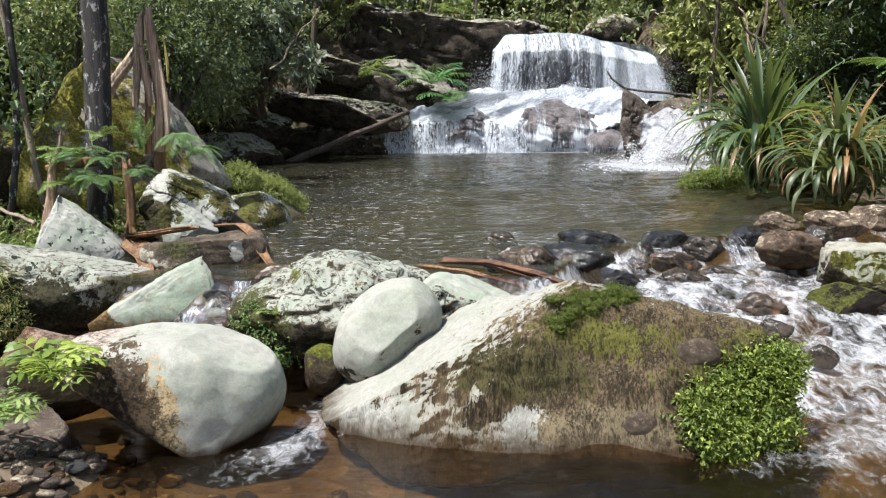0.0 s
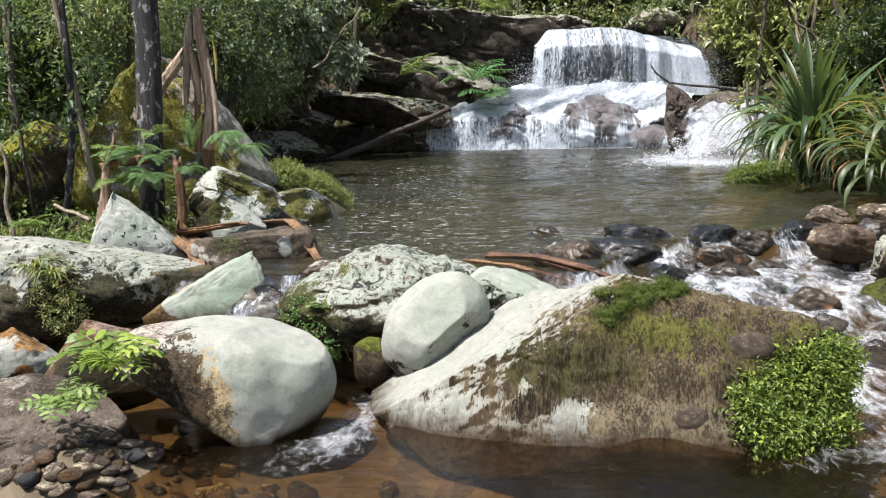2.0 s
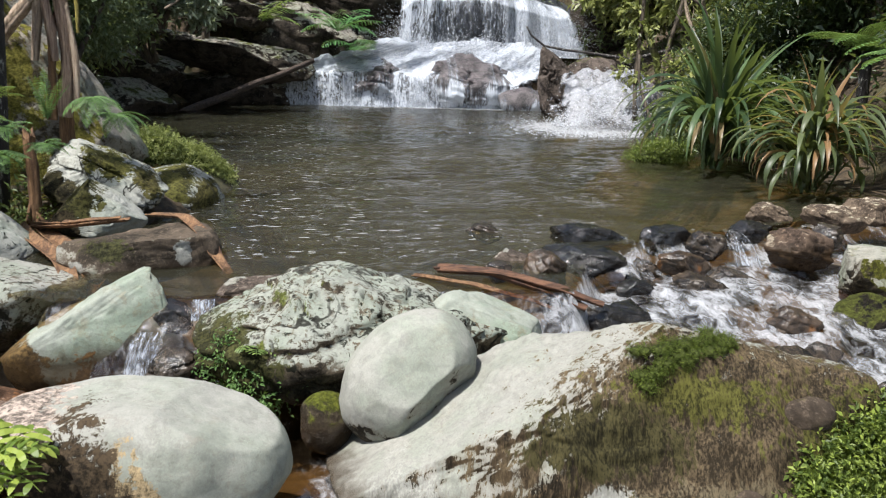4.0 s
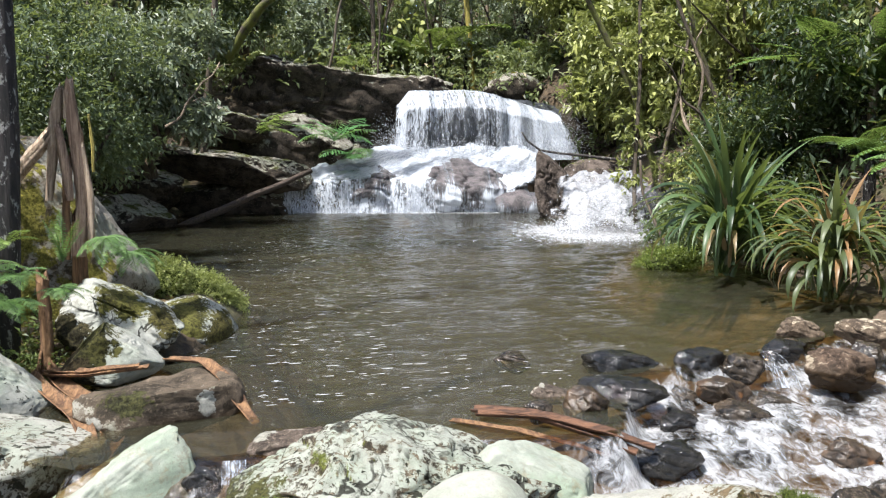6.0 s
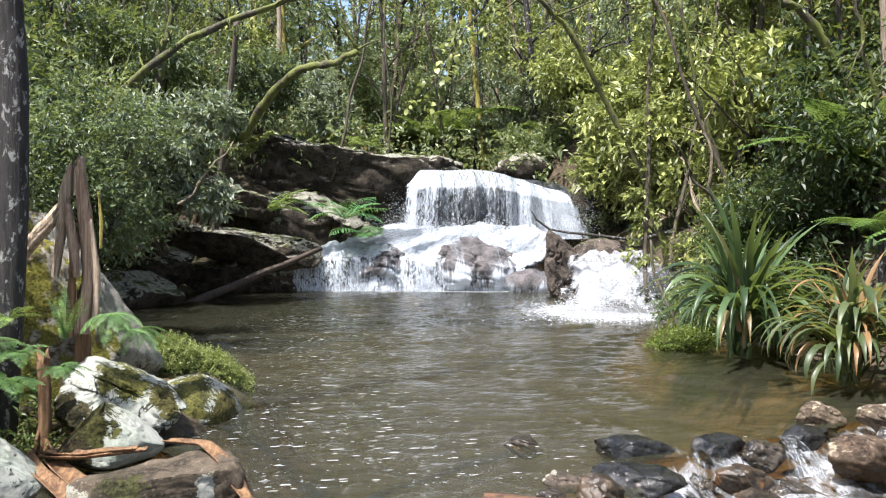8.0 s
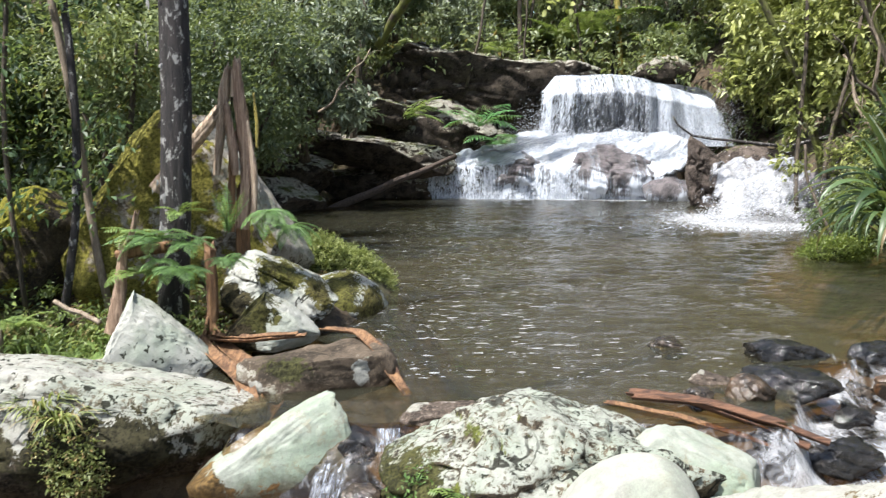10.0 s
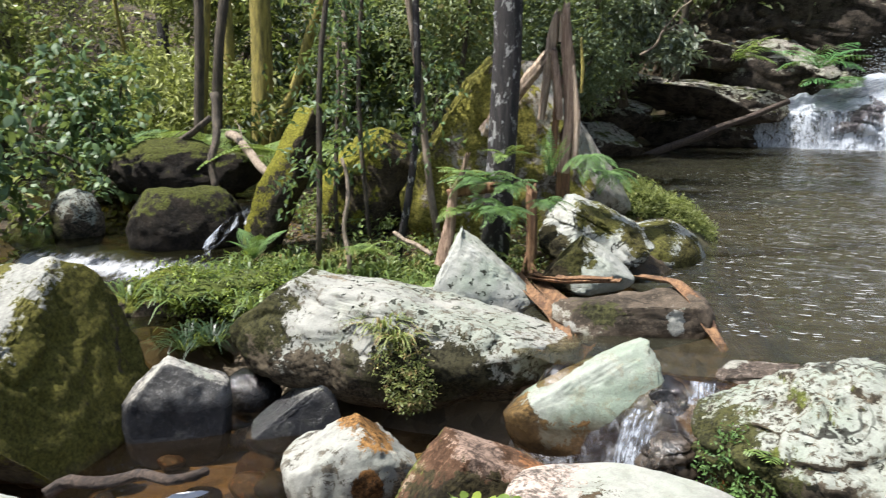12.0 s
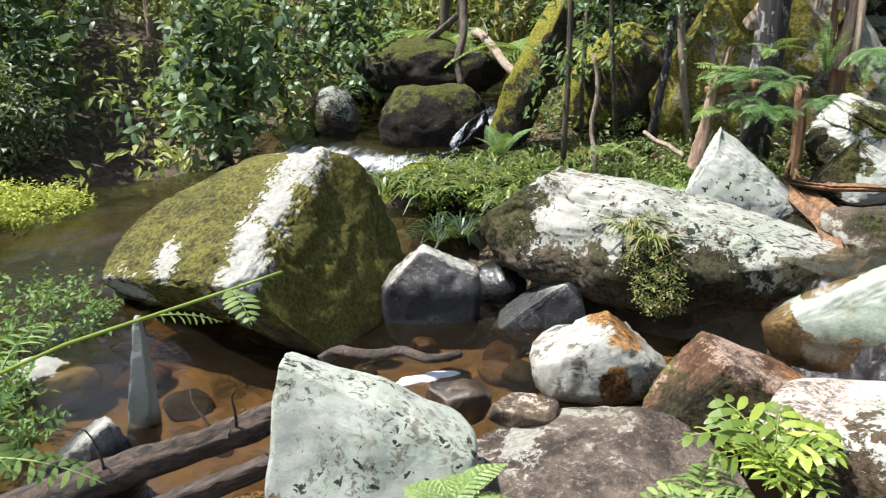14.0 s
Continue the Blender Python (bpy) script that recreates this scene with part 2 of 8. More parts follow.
M_white = rock_material("pale_lichen_stone", relief=0.22, dark=BLACK, mid=(0.12, 0.075, 0.045), pale=PALE, lichen=1.3, ragged=0.9, toward=(0.3, -0.1, 0.9), speck=0.12, water=-0.44, green=0.22,
                        patches=[((0.14, 0.2, 0.46), (0.30, 1.2, 0.42), (0.12, 0.085, 0.06), 0.8), ((0.12, 0.2, 0.85), (0.2, 0.9, 0.2), (0.22, 0.18, 0.15), 1.0), ((0.48, 0.0, 0.40), (0.15, 0.9, 0.42), (0.17, 0.13, 0.075), 1.3), ((0.34, 0.0, 0.44), (0.19, 1.1, 0.52), (0.03, 0.021, 0.012), 0.8)])
M_round = rock_material("pale_round_stone", relief=0.2, dark=BLACK, mid=UMBER, pale=PALE, lichen=1.2, toward=(0, -0.1, 1), speck=0.06, water=-0.44, green=0.25)
M_square = rock_material("pale_spotted_stone", relief=0.22, dark=BLACK, mid=UMBER, pale=(0.29, 0.305, 0.265), lichen=1.3, toward=(0, -0.1, 1), speck=0.6, dots=0.9, green=0.2, scale=1.5,
                         patches=[((0.08, 0.0, 0.25), (0.10, 0.5, 0.20), (0.14, 0.08, 0.035), 0.8)])
M_lump = rock_material("speckled_lichen_stone", dark=BLACK, mid=UMBER, pale=(0.25, 0.262, 0.225), lichen=0.56, toward=(0.1, -0.15, 1), moss=0.18, moss_toward=(-0.8, -0.5, 0.2), speck=0.85, dots=0.8, veins=1.8, water=-0.30, scale=1.4, green=0.2,
                       patches=[((0.10, 0.1, 0.36), (0.18, 0.7, 0.32), (0.030, 0.030, 0.010), 1.2), ((0.55, 0.0, 0.30), (0.3, 0.4, 0.16), (0.028, 0.024, 0.014), 1.4)])
M_green = rock_material("green_lichen_stone", relief=0.3, dark=(0.05, 0.03, 0.012), mid=(0.17, 0.11, 0.045), pale=(0.25, 0.268, 0.228), lichen=1.2, ragged=1.0, toward=(0.3, -0.4, 0.85), speck=0.25, water=-0.20, green=0.35,
                        patches=[((0.62, 0.1, 0.10), (0.55, 0.9, 0.36), (0.10, 0.055, 0.020), 0.9), ((0.10, 0.0, 0.35), (0.14, 0.8, 0.28), (0.08, 0.05, 0.018), 0.9)])
# PALE raised, so three stones look sunlit by their lichen colour
PALE_LIT = (0.315, 0.318, 0.285)
M_tri = rock_material("white_wedge_stone", relief=0.25, scale=1.4, dark=BLACK, mid=UMBER, pale=PALE_LIT, lichen=1.3, toward=(0.4, -0.5, 0.6), speck=0.15, dots=0.7, water=-0.1, green=0.3,
                      patches=[((0.05, 0.1, 0.10), (0.22, 0.6, 0.24), (0.05, 0.045, 0.015), 0.8)])
M_wedge = rock_material("white_capped_stone", dark=BLACK, mid=UMBER, pale=PALE_LIT, lichen=1.25, toward=(0.9, -0.3, 0.3), speck=0.2, green=0.2,
                        patches=[((0.22, 0.4, 0.70), (0.34, 0.9, 0.42), (0.035, 0.034, 0.010), 0.9), ((0.10, 0.2, 0.20), (0.25, 0.9, 0.4), (0.025, 0.02, 0.01), 0.8)])
M_lich = rock_material("white_mossy_stone", dark=BLACK, mid=UMBER, pale=PALE_LIT, lichen=1.1, ragged=1.4, toward=(0.3, -0.4, 0.8), speck=0.3, veins=1.2, green=0.15, scale=1.2,
                       patches=[((0.55, 0.2, 0.80), (0.22, 0.6, 0.30), (0.05, 0.048, 0.012), 1.3), ((0.85, 0.2, 0.55), (0.12, 0.6, 0.3), (0.045, 0.04, 0.012), 1.3), ((0.10, 0.1, 0.3), (0.2, 0.6, 0.3), (0.03, 0.026, 0.012), 1.0)])
M_long = rock_material("long_lichen_stone", dark=BLACK, mid=UMBER, pale=PALE, lichen=1.05, ragged=1.3, toward=(0.3, -0.05, 1.0), speck=0.7, dots=1.2, water=-0.36, green=0.25,
                       patches=[((0.04, 0.4, 0.55), (0.21, 1.0, 0.75), (0.024, 0.023, 0.008), 1.0), ((0.42, 0.0, 0.16), (0.55, 0.75, 0.40), (0.045, 0.036, 0.024), 1.2), ((0.62, 0.0, 0.46), (0.20, 0.40, 0.24), (0.022, 0.020, 0.010), 1.4), ((0.30, 0.7, 1.0), (0.06, 0.2, 0.06), (0.10, 0.08, 0.055), 1.0)])
M_flat = rock_material("dark_flat_stone", dark=BLACK, mid=(0.085, 0.066, 0.048), pale=PALE, lichen=0.06, toward=(-0.6, -0.8, 0.3), moss=0.0, water=-0.05,
                       patches=[((0.12, 0.0, 0.5), (0.05, 0.4, 0.14), PALE, 0.9), ((0.3, 0.1, 0.8), (0.16, 0.4, 0.2), (0.028, 0.028, 0.010), 1.4), ((0.75, 0.0, 0.6), (0.05, 0.4, 0.25), PALE, 1.3)])
M_peak = rock_material("peaked_stone", relief=1.0, dark=(0.06, 0.048, 0.03), mid=(0.22, 0.175, 0.12), pale=(0.36, 0.33, 0.28), lichen=0.54, toward=(0.95, 0.0, 0.3), moss=0.66, moss_toward=(-0.7, -0.7, 0.1), moss_col=(0.17, 0.155, 0.032), speck=0.6)
M_lean = rock_material("moss_covered_stone", relief=1.0, dark=BLACK, mid=(0.07, 0.055, 0.035), pale=(0.4, 0.38, 0.33), lichen=0.10, moss=0.74, moss_toward=(-0.6, -0.25, 0.6), moss_col=(0.19, 0.18, 0.025), scale=1.5)
M_big = rock_material("mossy_ridge_stone", relief=0.6, dark=BLACK, mid=(0.07, 0.055, 0.033), pale=PALE, lichen=0.04, toward=(0.35, -0.2, 0.9), moss=0.60, moss_toward=(0.6, -0.4, 0.5), moss_col=(0.080, 0.074, 0.015), speck=0.6, water=-0.46,
                      patches=[((0.25, 0.5, 0.55), (0.34, 0.75, 0.55), (0.058, 0.054, 0.012), 1.6), ((0.66, 0.55, 0.95), (0.085, 0.55, 0.09), PALE, 2.1), ((0.60, 0.42, 0.83), (0.065, 0.45, 0.13), PALE, 2.1), ((0.55, 0.25, 0.66), (0.060, 0.40, 0.15), PALE, 2.1), ((0.50, 0.1, 0.48), (0.050, 0.35, 0.14), PALE, 2.1), ((0.10, 0.3, 0.45), (0.08, 0.3, 0.08), PALE, 2.2), ((0.27, 0.3, 0.60), (0.05, 0.2, 0.05), PALE, 2.4)])
M_mossy = rock_material("mossy_stone", relief=1.0, dark=BLACK, mid=(0.09, 0.07, 0.045), pale=PALE, lichen=0.22, toward=(-0.1, -0.2, 1), moss=0.52, moss_toward=(0, -0.1, 0.8), moss_col=(0.10, 0.11, 0.016), water=-0.3)
M_dark = rock_material("dark_mossy_stone", relief=1.0, dark=(0.006, 0.005, 0.004), mid=(0.024, 0.019, 0.014), lichen=0.05, moss=0.44, moss_col=(0.06, 0.066, 0.014))
M_cliff = rock_material("cliff_stone", relief=1.0, dark=(0.012, 0.010, 0.008), mid=(0.062, 0.050, 0.038), lichen=0.34, toward=(0.1, -0.05, 1), moss=0.20, moss_col=(0.05, 0.055, 0.012), scale=0.6, pale=(0.30, 0.28, 0.245))
M_fallback = rock_material("slate_wall_stone", dark=(0.014, 0.017, 0.022), mid=(0.055, 0.06, 0.07), lichen=0.0, wet=0.5, scale=0.8)
M_cliffwet = rock_material("split_stone", dark=(0.018, 0.015, 0.013), mid=(0.13, 0.105, 0.09), lichen=0.0, moss=0.10, scale=0.8, relief=1.0)
M_grey = rock_material("grey_slab_stone", dark=(0.075, 0.072, 0.068), mid=(0.18, 0.172, 0.16), lichen=0.40, toward=(0, -0.1, 1), speck=0.8, water=-0.30, pale=(0.30, 0.29, 0.26), damp_col=(0.010, 0.011, 0.014))
M_broad = rock_material("brown_grey_stone", relief=0.9, dark=(0.045, 0.036, 0.029), mid=(0.155, 0.122, 0.098), lichen=0.02, toward=(-0.4, 0.2, 1), pale=(0.42, 0.38, 0.33),
                        patches=[((0.22, 0.7, 0.95), (0.12, 0.4, 0.12), (0.34, 0.33, 0.28), 1.0)])
M_tan = rock_material("tan_stone", dark=(0.035, 0.026, 0.019), mid=(0.13, 0.098, 0.07), lichen=0.10, pale=(0.42, 0.36, 0.28))
M_brown = rock_material("brown_stone", dark=(0.035, 0.018, 0.009), mid=(0.10, 0.055, 0.032), lichen=0.06, moss=0.14, moss_toward=(-1, 0, 0.3), water=-0.36, pale=(0.30, 0.21, 0.16),
                        patches=[((0.52, 0.5, 0.92), (0.17, 0.6, 0.18), (0.15, 0.105, 0.080), 1.4), ((0.75, 0.5, 0.62), (0.14, 0.7, 0.16), (0.13, 0.060, 0.026), 0.9), ((0.28, 0.0, 0.50), (0.36, 0.7, 0.45), (0.022, 0.018, 0.008), 0.9)])
M_rusty = rock_material("white_rusty_stone", dark=BLACK, mid=UMBER, pale=PALE, lichen=1.25, toward=(-0.2, -0.4, 0.8), speck=0.7, water=-0.44, green=0.1,
                        patches=[((0.76, 0.6, 0.92), (0.32, 0.6, 0.20), (0.15, 0.078, 0.026), 0.8), ((0.55, 0.0, 0.45), (0.12, 0.7, 0.20), (0.10, 0.048, 0.016), 0.45), ((0.85, 0.1, 0.3), (0.16, 0.5, 0.25), (0.16, 0.13, 0.09), 1.0)])
M_wet = rock_material("wet_black_stone", dark=(0.004, 0.004, 0.004), mid=(0.020, 0.018, 0.016), lichen=0.0, wet=0.84)
M_wetbrown = rock_material("wet_brown_stone", dark=(0.012, 0.009, 0.006), mid=(0.065, 0.044, 0.028), lichen=0.0, wet=0.65, rust=0.15)
M_wetdark = rock_material("wet_dark_brown_stone", dark=(0.008, 0.007, 0.006), mid=(0.055, 0.042, 0.030), lichen=0.0, wet=0.72)
M_brownwet = rock_material("damp_brown_stone", dark=(0.022, 0.015, 0.011), mid=(0.095, 0.066, 0.047), lichen=0.05, pale=(0.30, 0.24, 0.19), water=-0.06)
M_mosswhite = rock_material("white_capped_mossy_stone", relief=0.8, dark=BLACK, mid=(0.07, 0.055, 0.033), pale=(0.33, 0.32, 0.27), lichen=0.72, toward=(-0.2, 0.1, 1), moss=0.55, moss_toward=(0.1, -0.6, 0.5), moss_col=(0.085, 0.085, 0.013), over_moss=True, speck=0.4, water=-0.18)
M_fallrock = rock_material("wet_fall_stone", dark=(0.016, 0.014, 0.016), mid=(0.115, 0.098, 0.102), lichen=0.0, wet=0.5, scale=0.8, relief=1.0)
M_bark_dark = wood_material("dark_lichened_bark", (0.008, 0.007, 0.007), (0.042, 0.034, 0.032), patches=(0.26, 0.255, 0.24))
M_crust = wood_material("white_trunk_lichen", (0.17, 0.17, 0.165), (0.34, 0.335, 0.32), along=(6, 6, 6))
M_bark = wood_material("brown_bark", (0.022, 0.017, 0.011), (0.115, 0.088, 0.060), moss=0.4)
# yellow moss, raised in brightness so shaded trunks look sunlit
M_bark_moss = wood_material("mossy_bark_painted_sun", (0.10, 0.085, 0.02), (0.42, 0.34, 0.075), moss=0.5)
M_limb = wood_material("moss_furred_limb", (0.020, 0.017, 0.011), (0.10, 0.08, 0.055), along=(5, 5, 5), moss=0.85)
M_bark_pale = wood_material("pale_bark", (0.12, 0.09, 0.06), (0.34, 0.27, 0.2))
M_dead = wood_material("splintered_dead_wood", (0.14, 0.082, 0.055), (0.52, 0.37, 0.26), along=(14, 14, 0.8), strength=0.9)
M_deadpale = wood_material("pale_torn_wood", (0.22, 0.15, 0.10), (0.60, 0.47, 0.35), along=(14, 14, 0.8), strength=0.9)
M_strip = wood_material("rust_brown_bark_strip", (0.06, 0.026, 0.011), (0.27, 0.15, 0.07), along=(12, 12, 1.0))
M_ribbon = wood_material("rust_brown_bark_ribbon", (0.06, 0.026, 0.011), (0.29, 0.16, 0.075), along=(9, 2, 12))
M_sheath = wood_material("brown_bark_sheath", (0.035, 0.016, 0.009), (0.17, 0.080, 0.042), along=(2, 7, 14))
M_log = wood_material("wet_grey_log", (0.012, 0.009, 0.007), (0.115, 0.078, 0.056), along=(12, 1.6, 12), strength=1.0)
L_mid = leaf_material("leaf_mid_green", (0.036, 0.056, 0.022), (0.32, 0.37, 0.18), patch=0.04)
L_dark = leaf_material("leaf_dark_green", (0.020, 0.036, 0.020), (0.18, 0.23, 0.13))
# near-black leaf copy: the shade between plants is put into its colour
L_deep = leaf_material("leaf_green_painted_shade", (0.012, 0.024, 0.010), (0.06, 0.095, 0.04))
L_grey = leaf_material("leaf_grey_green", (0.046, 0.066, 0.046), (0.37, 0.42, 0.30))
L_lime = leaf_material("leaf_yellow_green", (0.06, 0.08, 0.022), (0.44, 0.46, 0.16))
L_blue = leaf_material("leaf_broad_glossy_green", (0.030, 0.062, 0.028), (0.15, 0.235, 0.10), gloss=0.50)
L_fern = leaf_material("fern_green", (0.045, 0.10, 0.030), (0.17, 0.30, 0.085), gloss=0.6)
L_fernbright = leaf_material("fern_bright_green", (0.05, 0.14, 0.045), (0.16, 0.36, 0.13))
L_fernlime = leaf_material("fern_pale_green", (0.10, 0.17, 0.04), (0.24, 0.32, 0.09), gloss=0.5)
L_seedling = leaf_material("seedling_yellow_green", (0.10, 0.17, 0.03), (0.36, 0.44, 0.08), through_light=0.5)
L_pinnate = leaf_material("pinnate_pale_green", (0.12, 0.20, 0.06), (0.27, 0.38, 0.12), through_light=0.45, gloss=0.5)
L_strap = leaf_material("strap_leaf_green", (0.014, 0.034, 0.014), (0.095, 0.150, 0.060), gloss=0.40, patch=0.03, patch_col=(0.20, 0.15, 0.08), each=True)
L_strapdead = leaf_material("strap_leaf_dry", (0.022, 0.042, 0.016), (0.12, 0.145, 0.065), gloss=0.44, patch=0.26, patch_col=(0.24, 0.14, 0.065), each=True)
L_cushion = leaf_material("cushion_pale_green", (0.09, 0.12, 0.03), (0.36, 0.39, 0.13))
L_clump = leaf_material("clump_lime_green", (0.026, 0.055, 0.010), (0.27, 0.34, 0.06), gloss=0.55)
# herb colour with the sun's brightening painted in
L_sunlit = leaf_material("herb_green_painted_sun", (0.20, 0.26, 0.04), (0.58, 0.60, 0.11), through_light=0.5)
L_vivid = leaf_material("vivid_moss_green", (0.03, 0.05, 0.005), (0.14, 0.185, 0.018), gloss=0.7)
L_herb = leaf_material("bank_herb_green", (0.045, 0.075, 0.022), (0.22, 0.28, 0.085), gloss=0.5)
L_moss = leaf_material("moss_green", (0.05, 0.085, 0.014), (0.21, 0.26, 0.05))
L_grass = leaf_material("grass_green", (0.08, 0.11, 0.03), (0.30, 0.33, 0.12), patch=0.2, patch_col=(0.3, 0.22, 0.1))
L_blade = leaf_material("grass_blade_green", (0.035, 0.065, 0.018), (0.17, 0.24, 0.07), gloss=0.42)
L_litter = leaf_material("dry_leaf_brown", (0.06, 0.035, 0.015), (0.26, 0.15, 0.06))

m, nt, b = mat("soil_and_litter")
tc = nt.nodes.new("ShaderNodeTexCoord")
n1 = tex_noise(nt, tc.outputs["Object"], 1.2, 6)
n2 = tex_noise(nt, tc.outputs["Object"], 14.0, 8, 0.7)
c = blend(nt, step(nt, n2, 0.35, 0.68), (0.016, 0.011, 0.006), (0.095, 0.064, 0.034))
c = blend(nt, calc(nt, "MULTIPLY", step(nt, n1, 0.5, 0.66), 0.6), c, (0.055, 0.06, 0.016))
wire(nt, c, b.inputs["Base Color"])
b.inputs["Roughness"].default_value = 0.9
bump(nt, n2, b, 0.9, 0.05)
M_soil = m

m, nt, b = mat("creek_bed_gravel")
tc = nt.nodes.new("ShaderNodeTexCoord")
vor = node(nt, "TexVoronoi", Scale=11.0)
wire(nt, tc.outputs["Object"], vor.inputs["Vector"])
n2 = tex_noise(nt, tc.outputs["Object"], 22.0, 6, 0.7)
n3 = tex_noise(nt, tc.outputs["Object"], 1.6, 5, 0.6)
sepc = nt.nodes.new("ShaderNodeSeparateColor")
wire(nt, vor.outputs["Color"], sepc.inputs[0])
c = blend(nt, sepc.outputs[0], (0.035, 0.026, 0.014), (0.18, 0.13, 0.075))
c = blend(nt, calc(nt, "MULTIPLY", n2, 0.5), c, (0.05, 0.03, 0.015))
c = blend(nt, calc(nt, "MULTIPLY", step(nt, n3, 0.40, 0.58), 0.65), c, (0.115, 0.084, 0.047))
# below this depth the gravel darkens, deep water's dimming put into its colour
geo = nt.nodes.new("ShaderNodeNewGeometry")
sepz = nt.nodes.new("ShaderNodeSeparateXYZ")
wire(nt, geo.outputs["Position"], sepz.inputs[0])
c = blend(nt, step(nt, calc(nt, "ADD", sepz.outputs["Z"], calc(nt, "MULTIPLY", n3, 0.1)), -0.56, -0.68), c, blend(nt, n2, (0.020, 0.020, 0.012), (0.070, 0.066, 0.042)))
wire(nt, c, b.inputs["Base Color"])
b.inputs["Roughness"].default_value = 0.7
bump(nt, calc(nt, "ADD", vor.outputs["Distance"], n2), b, 0.6, 0.04)
M_bed = m


def water_material(name, tint, murk, murk_amount, ripple, foam=True, chop=0.6, flow=(1.0, 0.55, 1.0)):
    """Clear brown creek water: see-through tint, a murky share, a glossy skin, and white foam where the mesh says so."""
    m, nt, b = mat(name)
    out = nt.nodes["Material Output"]
    nt.nodes.remove(b)
    tc = nt.nodes.new("ShaderNodeTexCoord")
    obj = tc.outputs["Object"]
    w1 = tex_noise(nt, stretched(nt, obj, 0.8, 2.8, 1.0), ripple, 4, 0.6, 0.4)
    w2 = tex_noise(nt, stretched(nt, obj, 1.0, 1.7, 1.0), ripple * 4.2, 4, 0.6, 0.6)
    h = calc(nt, "ADD", w1, calc(nt, "MULTIPLY", w2, 0.55))
    bm_ = node(nt, "Bump", Strength=chop, Distance=0.34)
    wire(nt, h, bm_.inputs["Height"])
    clear = nt.nodes.new("ShaderNodeBsdfTransparent")
    clear.inputs["Color"].default_value = (*tint, 1)
    dull = nt.nodes.new("ShaderNodeBsdfDiffuse")
    dull.inputs["Color"].default_value = (*murk, 1)
    body = nt.nodes.new("ShaderNodeMixShader")
    body.inputs[0].default_value = murk_amount
    wire(nt, clear.outputs[0], body.inputs[1])
    wire(nt, dull.outputs[0], body.inputs[2])
    gloss = nt.nodes.new("ShaderNodeBsdfGlossy")
    gloss.inputs["Roughness"].default_value = 0.025
    wire(nt, bm_.outputs["Normal"], gloss.inputs["Normal"])
    fr = node(nt, "Fresnel", IOR=1.48)
    wire(nt, bm_.outputs["Normal"], fr.inputs["Normal"])
    skin = nt.nodes.new("ShaderNodeMixShader")
    wire(nt, fr.outputs[0], skin.inputs[0])
    wire(nt, body.outputs[0], skin.inputs[1])
    wire(nt, gloss.outputs[0], skin.inputs[2])
    last = skin.outputs[0]
    if foam:
        at = nt.nodes.new("ShaderNodeAttribute")
        at.attribute_name = "foam"
        f1 = tex_noise(nt, stretched(nt, obj, *flow), 15.0, 8, 0.72, 0.8)
        v = calc(nt, "ADD", at.outputs["Fac"], calc(nt, "MULTIPLY", calc(nt, "SUBTRACT", f1, 0.5), 1.7))
        f = step(nt, v, 0.22, 1.15)
        white = nt.nodes.new("ShaderNodeBsdfPrincipled")
        white.inputs["Base Color"].default_value = (0.47, 0.48, 0.50, 1)
        white.inputs["Roughness"].default_value = 0.35
        mix = nt.nodes.new("ShaderNodeMixShader")
        wire(nt, calc(nt, "MULTIPLY", f, 0.92), mix.inputs[0])
        wire(nt, last, mix.inputs[1])
        wire(nt, white.outputs[0], mix.inputs[2])
        last = mix.outputs[0]
    wire(nt, last, out.inputs["Surface"])
    return m


M_pool = water_material("pool_water", (0.74, 0.64, 0.42), (0.074, 0.074, 0.050), 0.24, 9.0, chop=0.16)
M_stream = water_material("stream_water", (0.70, 0.57, 0.39), (0.06, 0.045, 0.028), 0.06, 5.0, chop=0.14, flow=(1.35, 0.85, 1.0))
M_side = water_material("side_stream_water", (0.45, 0.40, 0.24), (0.030, 0.03, 0.014), 0.2, 5.0, chop=0.12, flow=(1.0, 0.7, 1.0))


